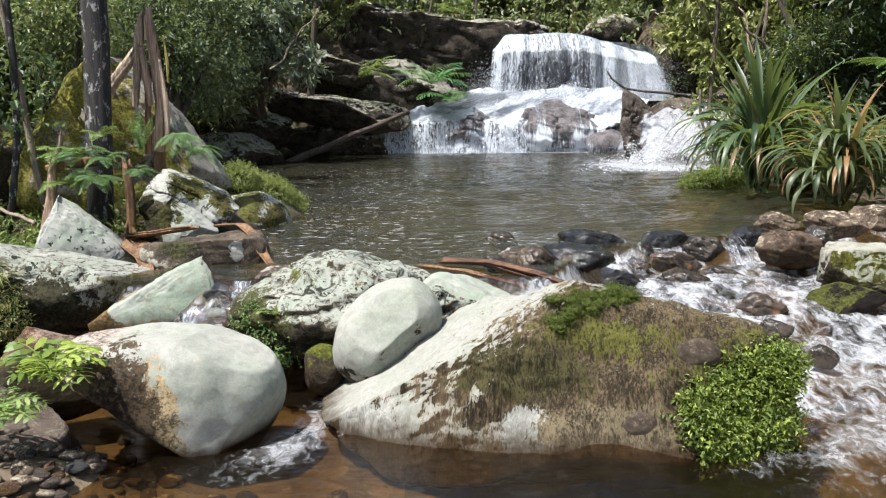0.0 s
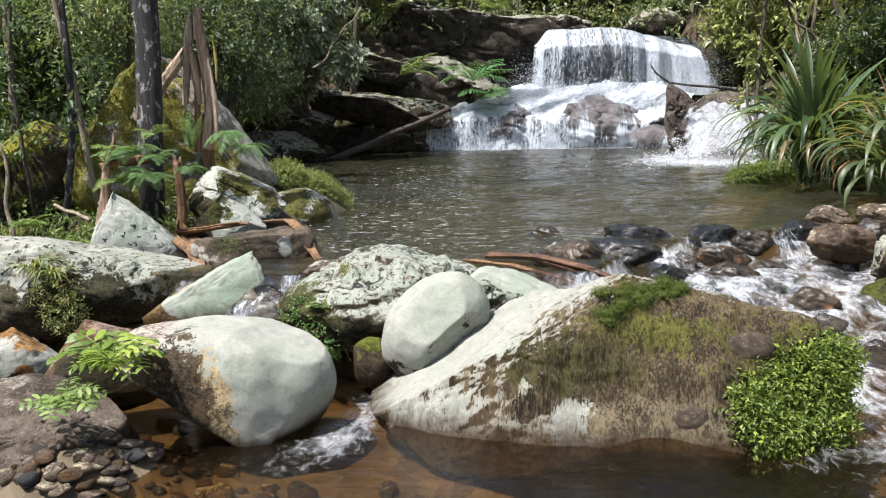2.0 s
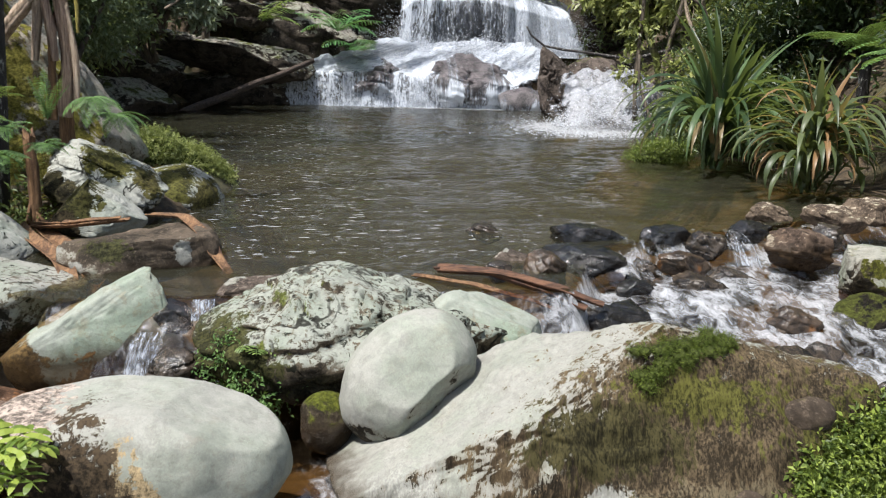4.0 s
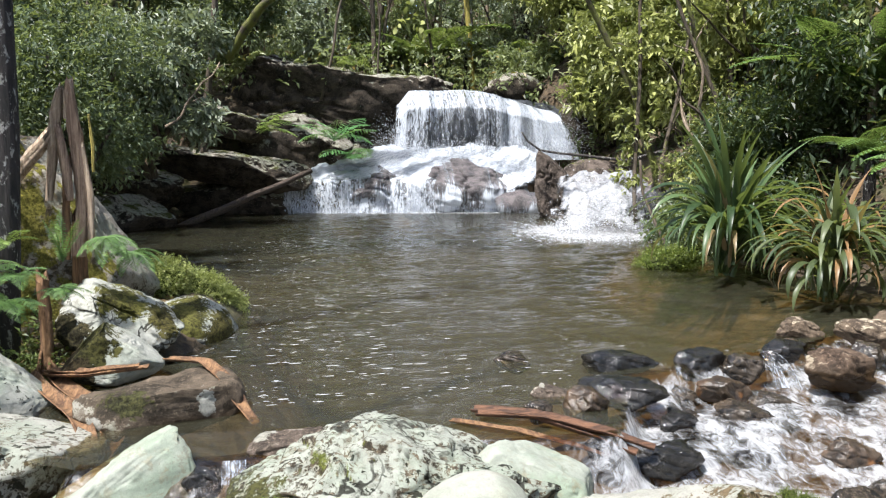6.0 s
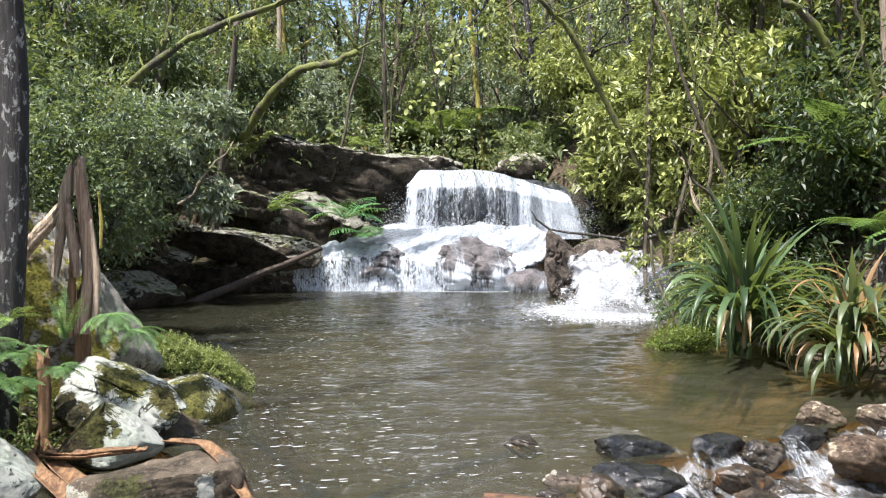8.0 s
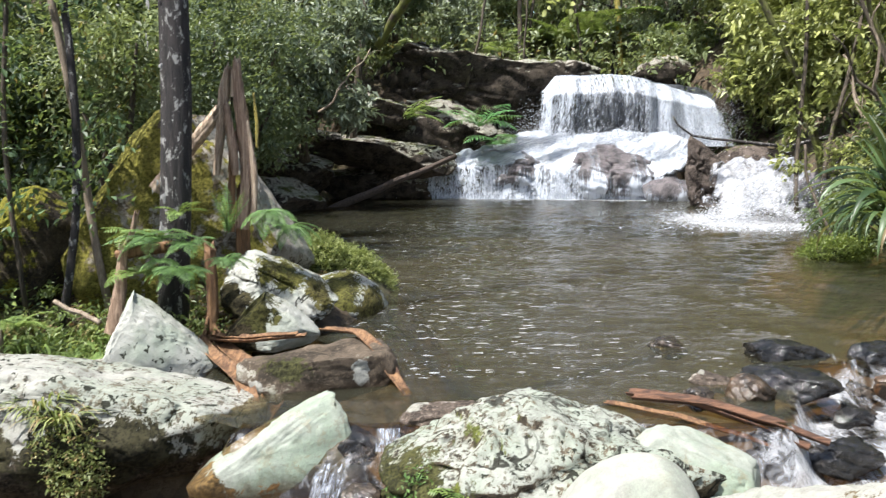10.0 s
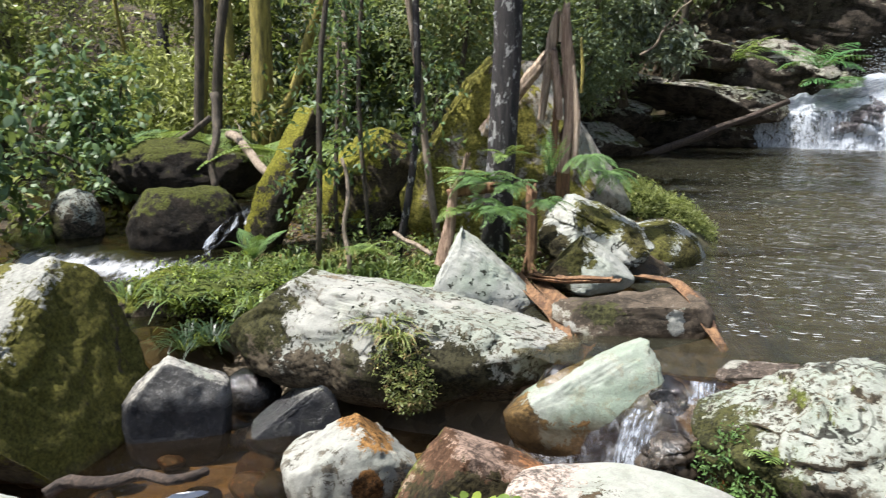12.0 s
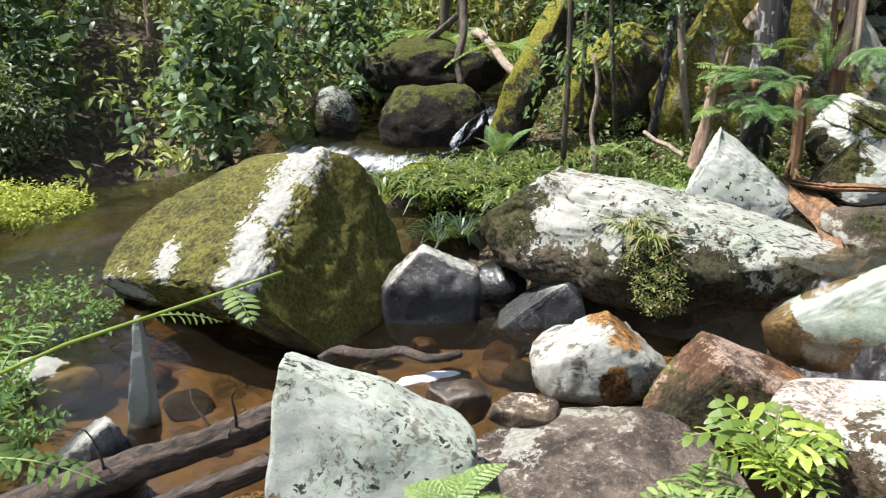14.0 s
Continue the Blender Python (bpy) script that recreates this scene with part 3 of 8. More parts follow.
def fall_material(name, cover, streak=(14, 14, 1.1), colour=(0.42, 0.455, 0.51), soft=0.42, breakup=0.55, most=1.0):
    """Falling water: white threads that break up on the way down, clear in between."""
    m, nt, b = mat(name)
    out = nt.nodes["Material Output"]
    along = nt.nodes.new("ShaderNodeAttribute")
    along.attribute_name = "flow"
    obj = along.outputs["Vector"]
    s1 = tex_noise(nt, stretched(nt, obj, *streak), 1.0, 6, 0.65, 0.5)
    s2 = tex_noise(nt, stretched(nt, obj, streak[0] * 0.2, 1.0, streak[2] * 0.6), 1.0, 4, 0.6)
    s3 = tex_noise(nt, stretched(nt, obj, streak[0] * 1.5, 1.0, streak[2] * 5.0), 1.0, 5, 0.7, 0.6)
    at = nt.nodes.new("ShaderNodeAttribute")
    at.attribute_name = "foam"
    v = calc(nt, "ADD", calc(nt, "MULTIPLY", s1, 1.0 - 0.5 * breakup), calc(nt, "MULTIPLY", s3, breakup))
    v = calc(nt, "ADD", calc(nt, "ADD", v, calc(nt, "MULTIPLY", s2, 0.5)), calc(nt, "MULTIPLY", at.outputs["Fac"], 0.8))
    lo = 0.98 + 0.12 * breakup - 0.55 * cover
    f = calc(nt, "MULTIPLY", step(nt, v, lo, lo + soft), most)
    b.inputs["Base Color"].default_value = (*colour, 1)
    b.inputs["Roughness"].default_value = 0.45
    bump(nt, calc(nt, "ADD", s1, s3), b, 0.5, 0.06)
    clear = nt.nodes.new("ShaderNodeBsdfTransparent")
    mix = nt.nodes.new("ShaderNodeMixShader")
    wire(nt, f, mix.inputs[0])
    wire(nt, clear.outputs[0], mix.inputs[1])
    wire(nt, b.outputs[0], mix.inputs[2])
    wire(nt, mix.outputs[0], out.inputs["Surface"])
    return m


M_fall = fall_material("falling_water", 0.46, (15, 1, 1.1), breakup=0.8, soft=0.32)
M_veil = fall_material("thin_water_veil", 0.36, (16, 1, 2.2), breakup=0.8, soft=0.3)
M_trickle = fall_material("trickling_water", 0.30, (55, 1, 5), breakup=0.7, soft=0.4)
M_slide = fall_material("sliding_white_water", 0.80, (8, 1, 1.6), breakup=0.75, soft=0.5)
M_thin = fall_material("thin_water_film", 0.42, (20, 1, 1.0), breakup=0.6, soft=0.28)
M_mist = fall_material("drifting_spray", 0.42, (1.6, 1, 1.4), breakup=0.3, soft=0.9, most=0.55)
m, nt, b = mat("white_froth")
b.inputs["Base Color"].default_value = (0.50, 0.52, 0.55, 1)
b.inputs["Roughness"].default_value = 0.5
M_froth = m
# fleck colour, for foam and for glints painted as white patches
m, nt, b = mat("foam_and_glint_fleck")
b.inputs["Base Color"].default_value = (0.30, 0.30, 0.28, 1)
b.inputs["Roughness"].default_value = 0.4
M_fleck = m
M_spray = fall_material("spray_foam", 0.46, (9, 1, 3.2), (0.31, 0.32, 0.345), soft=0.6, breakup=0.8)

# ------------------------------------------------------------------ mesh helpers
rng = np.random.default_rng(7)


def mesh_np(name, verts, faces, smooth=True, material=None):
    """A mesh from arrays: faces is (n, k) with one k."""
    verts = np.asarray(verts, np.float32)
    faces = np.asarray(faces, np.int32)
    me = bpy.data.meshes.new(name)
    me.vertices.add(len(verts))
    me.vertices.foreach_set("co", verts.ravel())
    k = faces.shape[1]
    me.loops.add(faces.size)
    me.loops.foreach_set("vertex_index", faces.ravel())
    me.polygons.add(len(faces))
    me.polygons.foreach_set("loop_start", np.arange(0, faces.size, k, dtype=np.int32))
    me.polygons.foreach_set("use_smooth", np.full(len(faces), smooth))
    me.update(calc_edges=True)
    if material:
        me.materials.append(material)
    return me


def part(name, me, parent=None, label="", m=None):
    ob = new(name, me)
    if parent is not None:
        ob.parent = parent
    if m is not None:
        ob.matrix_basis = m
    if label:
        ob["label"] = label
    return ob


def holder(name, place, label, category, group="", kind="", turn=0.0):
    ob = new(name)
    ob.empty_display_size = 0.1
    ob.matrix_basis = pose(*place, 0, 0, turn)
    return tagged(ob, label, category, group, kind)


def fbm(p, scale, octaves=4, seed=0.0):
    return np.array([noise.fractal(Vector((x * scale + seed, y * scale - seed, z * scale + 2 * seed)), 1.0, 2.1, octaves) for x, y, z in p])


SPHERES = {}


def sphere(sub):
    if sub not in SPHERES:
        bm = bmesh.new()
        bmesh.ops.create_icosphere(bm, subdivisions=sub, radius=1.0)
        v = np.array([q.co for q in bm.verts])
        f = np.array([[q.index for q in g.verts] for g in bm.faces])
        bm.free()
        SPHERES[sub] = (v, f)
    return SPHERES[sub]


def rock_mesh(name, half, seed, cuts=(), material=None, sub=5, rough=0.10, blocky=5, grain=0.016, power=1.0, crack=0.035, facet=(0.72, 0.92), strata=None):
    """A weathered stone: a ball with flattened planes, two scales of waviness."""
    v, f = sphere(sub)
    v = v.copy()
    r = np.random.default_rng(seed)
    if power != 1.0:
        v = np.sign(v) * np.abs(v) ** power
    planes = [(np.array(c[:3], float), c[3]) for c in cuts]
    for _ in range(blocky):
        n = r.normal(size=3)
        planes.append((n, r.uniform(*facet)))
    for n, d in planes:
        n = n / np.linalg.norm(n)
        over = v @ n - d
        k = over > 0
        v[k] -= np.outer(over[k] * 0.93, n)
    half = np.array(half, float)
    nrm = v / np.linalg.norm(v, axis=1)[:, None]
    w = v * half
    size = half.mean()
    ridge = np.abs(fbm(w, 1.1 / size, 3, seed * 2.3 + 5))
    nrm_cut = -crack * size * np.exp(-(ridge / 0.045) ** 2)
    d = nrm_cut + fbm(w, 1.3 / size, 3, seed * 1.7) * rough * size + fbm(w, 6.0 / size, 4, seed * 3.1) * rough * (0.22 if rough > 0.06 else 0.10) * size
    w = w + nrm * d[:, None]
    if strata:
        # beds: thickness, how far each stands out, dip along x
        thick, proud, dip = strata
        lay = (w[:, 2] + dip * w[:, 0]) / thick + 0.9 * fbm(w, 0.7 / size, 3, seed * 0.9 + 2)
        k = np.floor(lay)
        fr = lay - k
        out = (np.sin(k * 12.9898 + seed) * 43758.5453) % 1.0
        side_ = np.sqrt(np.clip(1 - nrm[:, 2] ** 2, 0, 1))
        lip = np.clip(np.minimum(fr, 1 - fr) * 7, 0, 1)
        w = w + (nrm * np.array([1, 1, 0.1])) * (side_ * proud * (out * lip - 0.75 * (1 - lip)))[:, None]
    if grain:
        w = w + nrm * (fbm(w, 26.0 / size, 3, seed) * grain * size)[:, None]
    return mesh_np(name, w, f, True, material)


def boulder(place, half, material, label, seed, turn=(0, 0, 0), cuts=(), group="", category="boulder", name="boulder", **kw):
    ob = new(name, rock_mesh(name, half, seed, cuts, material, **kw))
    ob.matrix_basis = pose(*place, *turn)
    return tagged(ob, label, category, group)


def tube(points, radii, sides=10, jag=0.0, seed=0, cap=True):
    """Vertices and quads of a tapered round limb along points."""
    p = np.asarray(points, float)
    r = np.random.default_rng(seed)
    tang = np.gradient(p, axis=0)
    tang /= np.linalg.norm(tang, axis=1)[:, None] + 1e-9
    ref = np.array([0.31, 0.95, 0.05])
    u = np.cross(tang, ref)
    u /= np.linalg.norm(u, axis=1)[:, None] + 1e-9
    w = np.cross(tang, u)
    a = np.linspace(0, 2 * np.pi, sides, endpoint=False)
    rad = np.asarray(radii, float)[:, None] * (1 + jag * r.normal(size=(1, sides)) + 0.3 * jag * r.normal(size=(len(p), sides)))
    v = p[:, None, :] + rad[:, :, None] * (np.cos(a)[None, :, None] * u[:, None, :] + np.sin(a)[None, :, None] * w[:, None, :])
    v = v.reshape(-1, 3)
    i = np.arange(len(p) - 1)[:, None] * sides
    j = np.arange(sides)[None, :]
    k = (j + 1) % sides
    f = np.stack([i + j, i + k, i + sides + k, i + sides + j], -1).reshape(-1, 4)
    if cap:
        n = len(v)
        v = np.vstack([v, p[-1], p[0]])
        top = (len(p) - 1) * sides
        jj = np.arange(sides)
        kk = (jj + 1) % sides
        f = np.vstack([f, np.stack([top + jj, top + kk, np.full(sides, n), np.full(sides, n)], -1)[:, [0, 1, 2, 2]][:0], ])
        extra = []
        for q in range(0, sides - 1, 2):
            extra.append([top + q, top + q + 1, top + (q + 2) % sides, n])
            extra.append([(q + 2) % sides, q + 1, q, n + 1])
        f = np.vstack([f, np.array(extra)])
    return v, f


def join(pieces):
    vs, fs, o = [], [], 0
    for v, f in pieces:
        vs.append(v)
        fs.append(np.asarray(f) + o)
        o += len(v)
    return np.vstack(vs), np.vstack(fs)


def bend(a, b, n=8, sag=0.0, wob=0.0, seed=0):
    """A line from a to b with some sag and wobble."""
    r = np.random.default_rng(seed)
    t = np.linspace(0, 1, n)[:, None]
    p = np.array(a, float) * (1 - t) + np.array(b, float) * t
    p[:, 2] += (sag * 4 * t * (1 - t))[:, 0]
    w = r.normal(size=(n, 3)) * wob
    w[0] = w[-1] = 0
    for _ in range(3):
        w[1:-1] = (w[:-2] + 2 * w[1:-1] + w[2:]) / 4
    return p + 1.8 * w


def leaf_geo(p, d, up, length, width, fold=0.25):
    """Folded pointed leaves: base points, directions, up vectors, lengths, widths, all arrays. Two triangles each."""
    d = d / (np.linalg.norm(d, axis=1)[:, None] + 1e-9)
    s = np.cross(d, up)
    s /= np.linalg.norm(s, axis=1)[:, None] + 1e-9
    n = np.cross(s, d)
    L, W = length[:, None], width[:, None]
    v0 = p
    v1 = p + d * L * 0.45 + s * W * 0.5 + n * W * fold
    v2 = p + d * L - n * L * 0.12
    v3 = p + d * L * 0.45 - s * W * 0.5 + n * W * fold
    m_ = len(p)
    v = np.stack([v0, v1, v2, v3], 1).reshape(-1, 3)
    i = np.arange(m_)[:, None] * 4
    f = np.concatenate([i + np.array([[0, 1, 2]]), i + np.array([[0, 2, 3]])], 1).reshape(-1, 3)
    return v, f


def oval_geo(p, d, up, length, width, fold=0.12):
    """Rounded leaves of six triangles each, for plants close by."""
    d = d / (np.linalg.norm(d, axis=1)[:, None] + 1e-9)
    s = np.cross(d, up)
    s /= np.linalg.norm(s, axis=1)[:, None] + 1e-9
    n = np.cross(s, d)
    L, W = length[:, None], width[:, None]
    rows = [p]
    for t, w, dz in ((0.22, 0.78, 0.02), (0.55, 1.0, 0.02), (0.84, 0.62, -0.05)):
        for sg in (1, -1):
            rows.append(p + d * L * t + s * (sg * W * w * 0.5) + n * (W * fold * w + L * dz))
    rows.append(p + d * L - n * L * 0.10)
    v = np.stack(rows, 1).reshape(-1, 3)
    i = np.arange(len(p))[:, None] * 8
    f = np.concatenate([i + np.array([q]) for q in ((0, 1, 2), (1, 3, 4), (1, 4, 2), (3, 5, 6), (3, 6, 4), (5, 7, 6))], 0)
    return v, f


def spray_leaves(centers, radii, twigs, per, leaf, width, seed, droop=0.3, twig_len=0.35, shell=0.55, shape=leaf_geo):
    """Leaves set along many short twigs inside soft blobs. Returns vertices and triangles."""
    r = np.random.default_rng(seed)
    centers, radii = np.asarray(centers, float), np.asarray(radii, float)
    weight = radii.prod(axis=1) ** (2 / 3)
    which = r.choice(len(centers), twigs, p=weight / weight.sum())
    o = r.normal(size=(twigs, 3))
    o /= np.linalg.norm(o, axis=1)[:, None]
    rad = shell + (1 - shell) * r.random(twigs) ** 0.7
    p = centers[which] + o * radii[which] * rad[:, None]
    d = o * 0.8 + r.normal(size=(twigs, 3)) * 0.6
    d[:, 2] -= droop * r.random(twigs)
    d /= np.linalg.norm(d, axis=1)[:, None]
    tl = twig_len * r.uniform(0.6, 1.3, twigs)
    k = np.linspace(0.15, 1.0, per)
    pts = (p[:, None, :] + d[:, None, :] * (tl[:, None, None] * k[None, :, None])).reshape(-1, 3)
    side = np.cross(d, r.normal(size=(twigs, 3)))
    side /= np.linalg.norm(side, axis=1)[:, None] + 1e-9
    sgn = np.where(np.arange(per) % 2 == 0, 1.0, -1.0)
    ld = (d[:, None, :] * 0.7 + side[:, None, :] * sgn[None, :, None]).reshape(-1, 3) + r.normal(size=(twigs * per, 3)) * 0.35
    ld[:, 2] -= droop * 0.5
    up = r.normal(size=(twigs * per, 3)) * 0.45 + np.array([0, 0, 1.0])
    size = r.uniform(0.6, 1.2, twigs * per)
    return shape(pts, ld, up, leaf * size, width * size)


def blobs(place, spread, count, size, seed, flat=0.75):
    r = np.random.default_rng(seed)
    c = np.array(place) + r.uniform(-1, 1, (count, 3)) * np.array(spread)
    q = size * r.uniform(0.6, 1.25, (count, 1)) * np.array([[1, 1, flat]])
    return c, q


def crossed(polygon, x, y):
    """Signed distance to a polygon, inside negative; x, y arrays."""
    p = np.array(polygon, float)
    d = np.full(x.shape, 1e9)
    inside = np.zeros(x.shape, bool)
    for (ax, ay), (bx, by) in zip(p, np.roll(p, -1, 0)):
        ex, ey = bx - ax, by - ay
        t = np.clip(((x - ax) * ex + (y - ay) * ey) / (ex * ex + ey * ey), 0, 1)
        d = np.minimum(d, np.hypot(x - ax - t * ex, y - ay - t * ey))
        hit = ((ay > y) != (by > y)) & (x < (bx - ax) * (y - ay) / (by - ay + 1e-12) + ax)
        inside ^= hit
    return np.where(inside, -d, d)


def smooth01(v, lo, hi):
    t = np.clip((v - lo) / (hi - lo), 0, 1)
    return t * t * (3 - 2 * t)


# ------------------------------------------------------------------ ground: banks, pool, creek
POOL = [(-1.7, 5.5), (-1.75, 6.4), (-1.6, 7.6), (-1.5, 8.6), (-2.6, 10), (-4.6, 13), (-4.7, 17.6), (-3.4, 20.6), (0, 22), (4, 21), (5.2, 18), (4.6, 14.5), (3.4, 12.4),
        (3.35, 9.2), (3.4, 7.6), (3.1, 6.3), (1.4, 5.7), (0.5, 5.2), (-0.6, 5.4)]
CREEK = [(-3.8, 5.95), (-1.8, 5.6), (-0.8, 5.4), (1.0, 6.0), (2.9, 6.2), (4.2, 4.6), (8, 2), (12, -8), (-6, -8), (-4.8, 1.0), (-5.2, 4.2)]
SIDE = [(-3.9, 5.9), (-4.2, 6.6), (-5.6, 8.6), (-8.5, 10.5), (-9.5, 9.6), (-6.6, 7.4), (-5.9, 5.9), (-6.1, 4.9), (-6.1, 4.0), (-6.3, 2.8), (-6.8, 1.5), (-5.0, 1.5), (-4.5, 3.4), (-4.6, 5.0)]


def wavy(x, y, s, seed):
    return (np.sin(x * s + seed) * np.cos(y * s * 1.13 - seed * 2) + 0.5 * np.sin(x * s * 2.3 - y * s * 1.7 + seed * 3) + 0.3 * np.sin(x * s * 4.1 + y * s * 3.7)) / 1.8


def ground_height(x, y):
    x, y = np.asarray(x, float), np.asarray(y, float)
    z = -0.16 + 0.36 * smooth01(y, 6.0, 7.6) * (1 - 0.75 * smooth01(x, 2.0, 3.0) * (1 - smooth01(x, 4.4, 5.6))) + 0.20 * smooth01(x, 4.2, 5.6) + (0.10 * wavy(x, y, 0.9, 1.0) + 0.05 * wavy(x, y, 3.1, 4.0)) * (0.4 + 0.6 * smooth01(np.abs(x), 4, 7))
    z = z + 0.33 * np.clip(-x - 7.5, 0, 30) + 0.45 * np.clip(x - 4.4, 0, 30) * smooth01(y, 2, 9) + 0.12 * np.clip(x - 4.4, 0, 30)
    z = z + 0.9 * smooth01(y, 12, 17) * smooth01(-x, 4.0, 7.0)
    z = z + 2.45 * smooth01(y, 20.6, 22.2) + 0.16 * np.clip(y - 22, 0, 60)
    near = smooth01(-y, -3.5, 1.0)
    z = z - 0.62 * near * smooth01(-np.abs(x + 1), -6, -3)
    z = z - 0.35 * smooth01(-x, 4.2, 5.2) * smooth01(-np.abs(y - 6), -4, -2)
    for poly, bed, edge in ((POOL, -0.85, 0.9), (CREEK, -0.56, 0.5), (SIDE, -0.42, 0.5)):
        d = crossed(poly, x, y)
        k = smooth01(-d, -0.12, edge)
        b = bed + 0.03 * wavy(x, y, 5.0, 2.0)
        if poly is POOL:
            b = b + 0.62 * smooth01(-y + 0.75 * x, -8.6, -4.6)
        z = z * (1 - k) + np.minimum(z, b) * k
    # hollow added so the bed colour darkens, like the boulder's reflection in the water
    pit = np.exp(-(((x - 0.60) / 0.85) ** 2 + ((y - 3.80) / 0.28) ** 2))
    z = np.where(z < -0.4, z - 0.32 * pit, z)
    bar = np.exp(-(((x + 1.62) / 0.38) ** 2 + ((y - 3.72) / 0.36) ** 2))
    z = np.where(z < -0.2, z + 0.24 * bar, z)
    return z


def weir(x):
    """Where the pool spills over: behind the boulders, then along the slanting bar of stones."""
    return 5.2 + smooth01(x, 0.35, 0.8) * (0.76 + 0.40 * (np.clip(x, 0.6, 3.2) - 0.6))


def water_height(x, y):
    """Level of the creek: pool, drop at the stone bar, lower reach; side channel apart."""
    yy = y - weir(x)
    left = smooth01(yy, -0.42, -0.02) * smooth01(x, -1.95, -1.72)
    right = 0.36 * smooth01(yy, -0.28, 0.0) + 0.64 * smooth01(yy, -2.3, -0.25)
    k = smooth01(x, 0.1, 0.8)
    lev = left * (1 - k) + right * k
    z = -0.42 * (1 - lev)
    s = smooth01(-x, 3.6, 4.1) * smooth01(y, 3.0, 5.0)
    up = -0.16 + 0.16 * smooth01(y, 6.0, 6.5) + 0.22 * smooth01(y, 7.2, 7.8)
    return z * (1 - s) + up * s


WAVES = []
for q in range(22):
    lam = 0.09 * 1.12 ** q
    a = -1.57 + rng.normal() * 0.75
    WAVES.append((math.cos(a) * 6.283 / lam, math.sin(a) * 6.283 / lam, rng.uniform(0, 6.28), 0.0062 * lam * (1.5 if lam < 0.26 else 1.0)))


def ripples(x, y):
    """Small wind and current waves that run from the falls towards the outlet."""
    wx = x + 0.10 * wavy(x, y, 2.1, 1.0)
    wy = y + 0.10 * wavy(x, y, 2.6, 4.0)
    h = 0 * x
    for kx, ky, ph, amp in WAVES:
        h = h + amp * np.sin(kx * wx + ky * wy + ph)
    gust = 0.75 + 0.35 * wavy(x, y, 0.8, 2.0) + 0.2 * wavy(x, y, 2.3, 6.0)
    return h * np.clip(gust, 0.2, 1.6)


gx = np.concatenate([np.linspace(-60, -9, 26)[:-1], np.linspace(-9, 6, 126)[:-1], np.linspace(6, 60, 28)])
gy = np.concatenate([np.linspace(-30, 0, 16)[:-1], np.linspace(0, 9, 82)[:-1], np.linspace(9, 24, 76)[:-1], np.linspace(24, 110, 34)])


def grid_mesh(name, xs, ys, zfun, material, keep=None):
    X, Y = np.meshgrid(xs, ys)
    Z = zfun(X, Y)
    v = np.stack([X, Y, Z], -1).reshape(-1, 3)
    nx = len(xs)
    i = (np.arange(len(ys) - 1)[:, None] * nx + np.arange(nx - 1)[None, :]).ravel()
    f = np.stack([i, i + 1, i + nx + 1, i + nx], -1)
    if keep is not None:
        f = f[keep(v[f].mean(axis=1))]
        used = np.unique(f)
        remap = np.zeros(len(v), int)
        remap[used] = np.arange(len(used))
        v, f = v[used], remap[f]
    return mesh_np(name, v, f, True, material), v


ground_me, gv = grid_mesh("ground", gx, gy, ground_height, M_soil)
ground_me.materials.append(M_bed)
low = np.zeros(len(ground_me.polygons), np.int32)
cen = np.zeros(len(ground_me.polygons) * 3, np.float32)
ground_me.polygons.foreach_get("center", cen)
cen = cen.reshape(-1, 3)
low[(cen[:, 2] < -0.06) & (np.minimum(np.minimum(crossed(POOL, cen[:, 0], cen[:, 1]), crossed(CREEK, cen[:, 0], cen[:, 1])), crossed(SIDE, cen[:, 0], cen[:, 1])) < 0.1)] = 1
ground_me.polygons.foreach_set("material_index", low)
ground = tagged(new("ground", ground_me), "forest floor of soil, leaf litter and gravelly creek bed", "ground", kind="structure")


def add_flow(me, values):
    """Where along the fall a point lies: metres across and down, for the water's streaks."""
    a = me.attributes.new("flow", "FLOAT_VECTOR", "POINT")
    a.data.foreach_set("vector", np.asarray(values, np.float32).ravel())


def add_foam(me, values):
    a = me.attributes.new("foam", "FLOAT", "POINT")
    a.data.foreach_set("value", np.asarray(values, np.float32))


# pool
def pool_z(x, y):
    return ripples(x, y)


pool_me, v = grid_mesh("water_pool", np.linspace(-5.6, 5.6, 330), np.concatenate([np.linspace(5.1, 12, 270)[:-1], np.linspace(12, 23, 170)]), pool_z, M_pool,
                       keep=lambda c: (crossed(POOL, c[:, 0], c[:, 1]) < 0.35) & (c[:, 1] > weir(c[:, 0]) - 0.02))
foam = 0.95 * np.exp(-((np.hypot((v[:, 0] - 3.3) / 1.3, (v[:, 1] - 14.2) / 1.9)) ** 2)) + 0.85 * np.exp(-((v[:, 1] - (20.2 - 0.25 * v[:, 0])) / 0.75) ** 2) * (np.abs(v[:, 0] - 1) < 3.2)
foam += 0.22 * np.exp(-((v[:, 0] + 0.6) / 0.8) ** 2 - ((v[:, 1] - 9) / 4) ** 2)
add_foam(pool_me, foam)
pool = tagged(new("water_pool", pool_me), "brown rippled pool water flecked with floating foam", "water", kind="structure")


def creek_z(x, y):
    z = water_height(x, y)
    drop = np.abs(water_height(x, y + 0.1) - water_height(x, y - 0.1)) * 5
    wild = smooth01(x, 0.55, 1.0) * smooth01(y, 2.6, 3.8) * (1 - smooth01(x, 3.2, 4.4)) * (1 - smooth01(y - weir(x), -0.2, 0.0))
    rough = 0.003 + 0.005 * np.clip(drop, 0, 1.0) + 0.016 * wild
    return z + (0.25 + 0.9 * wild) * ripples(x, y) + rough * (wavy(x, y, 9.0, 3.0) + 0.6 * wavy(x, y, 21.0, 5.0))


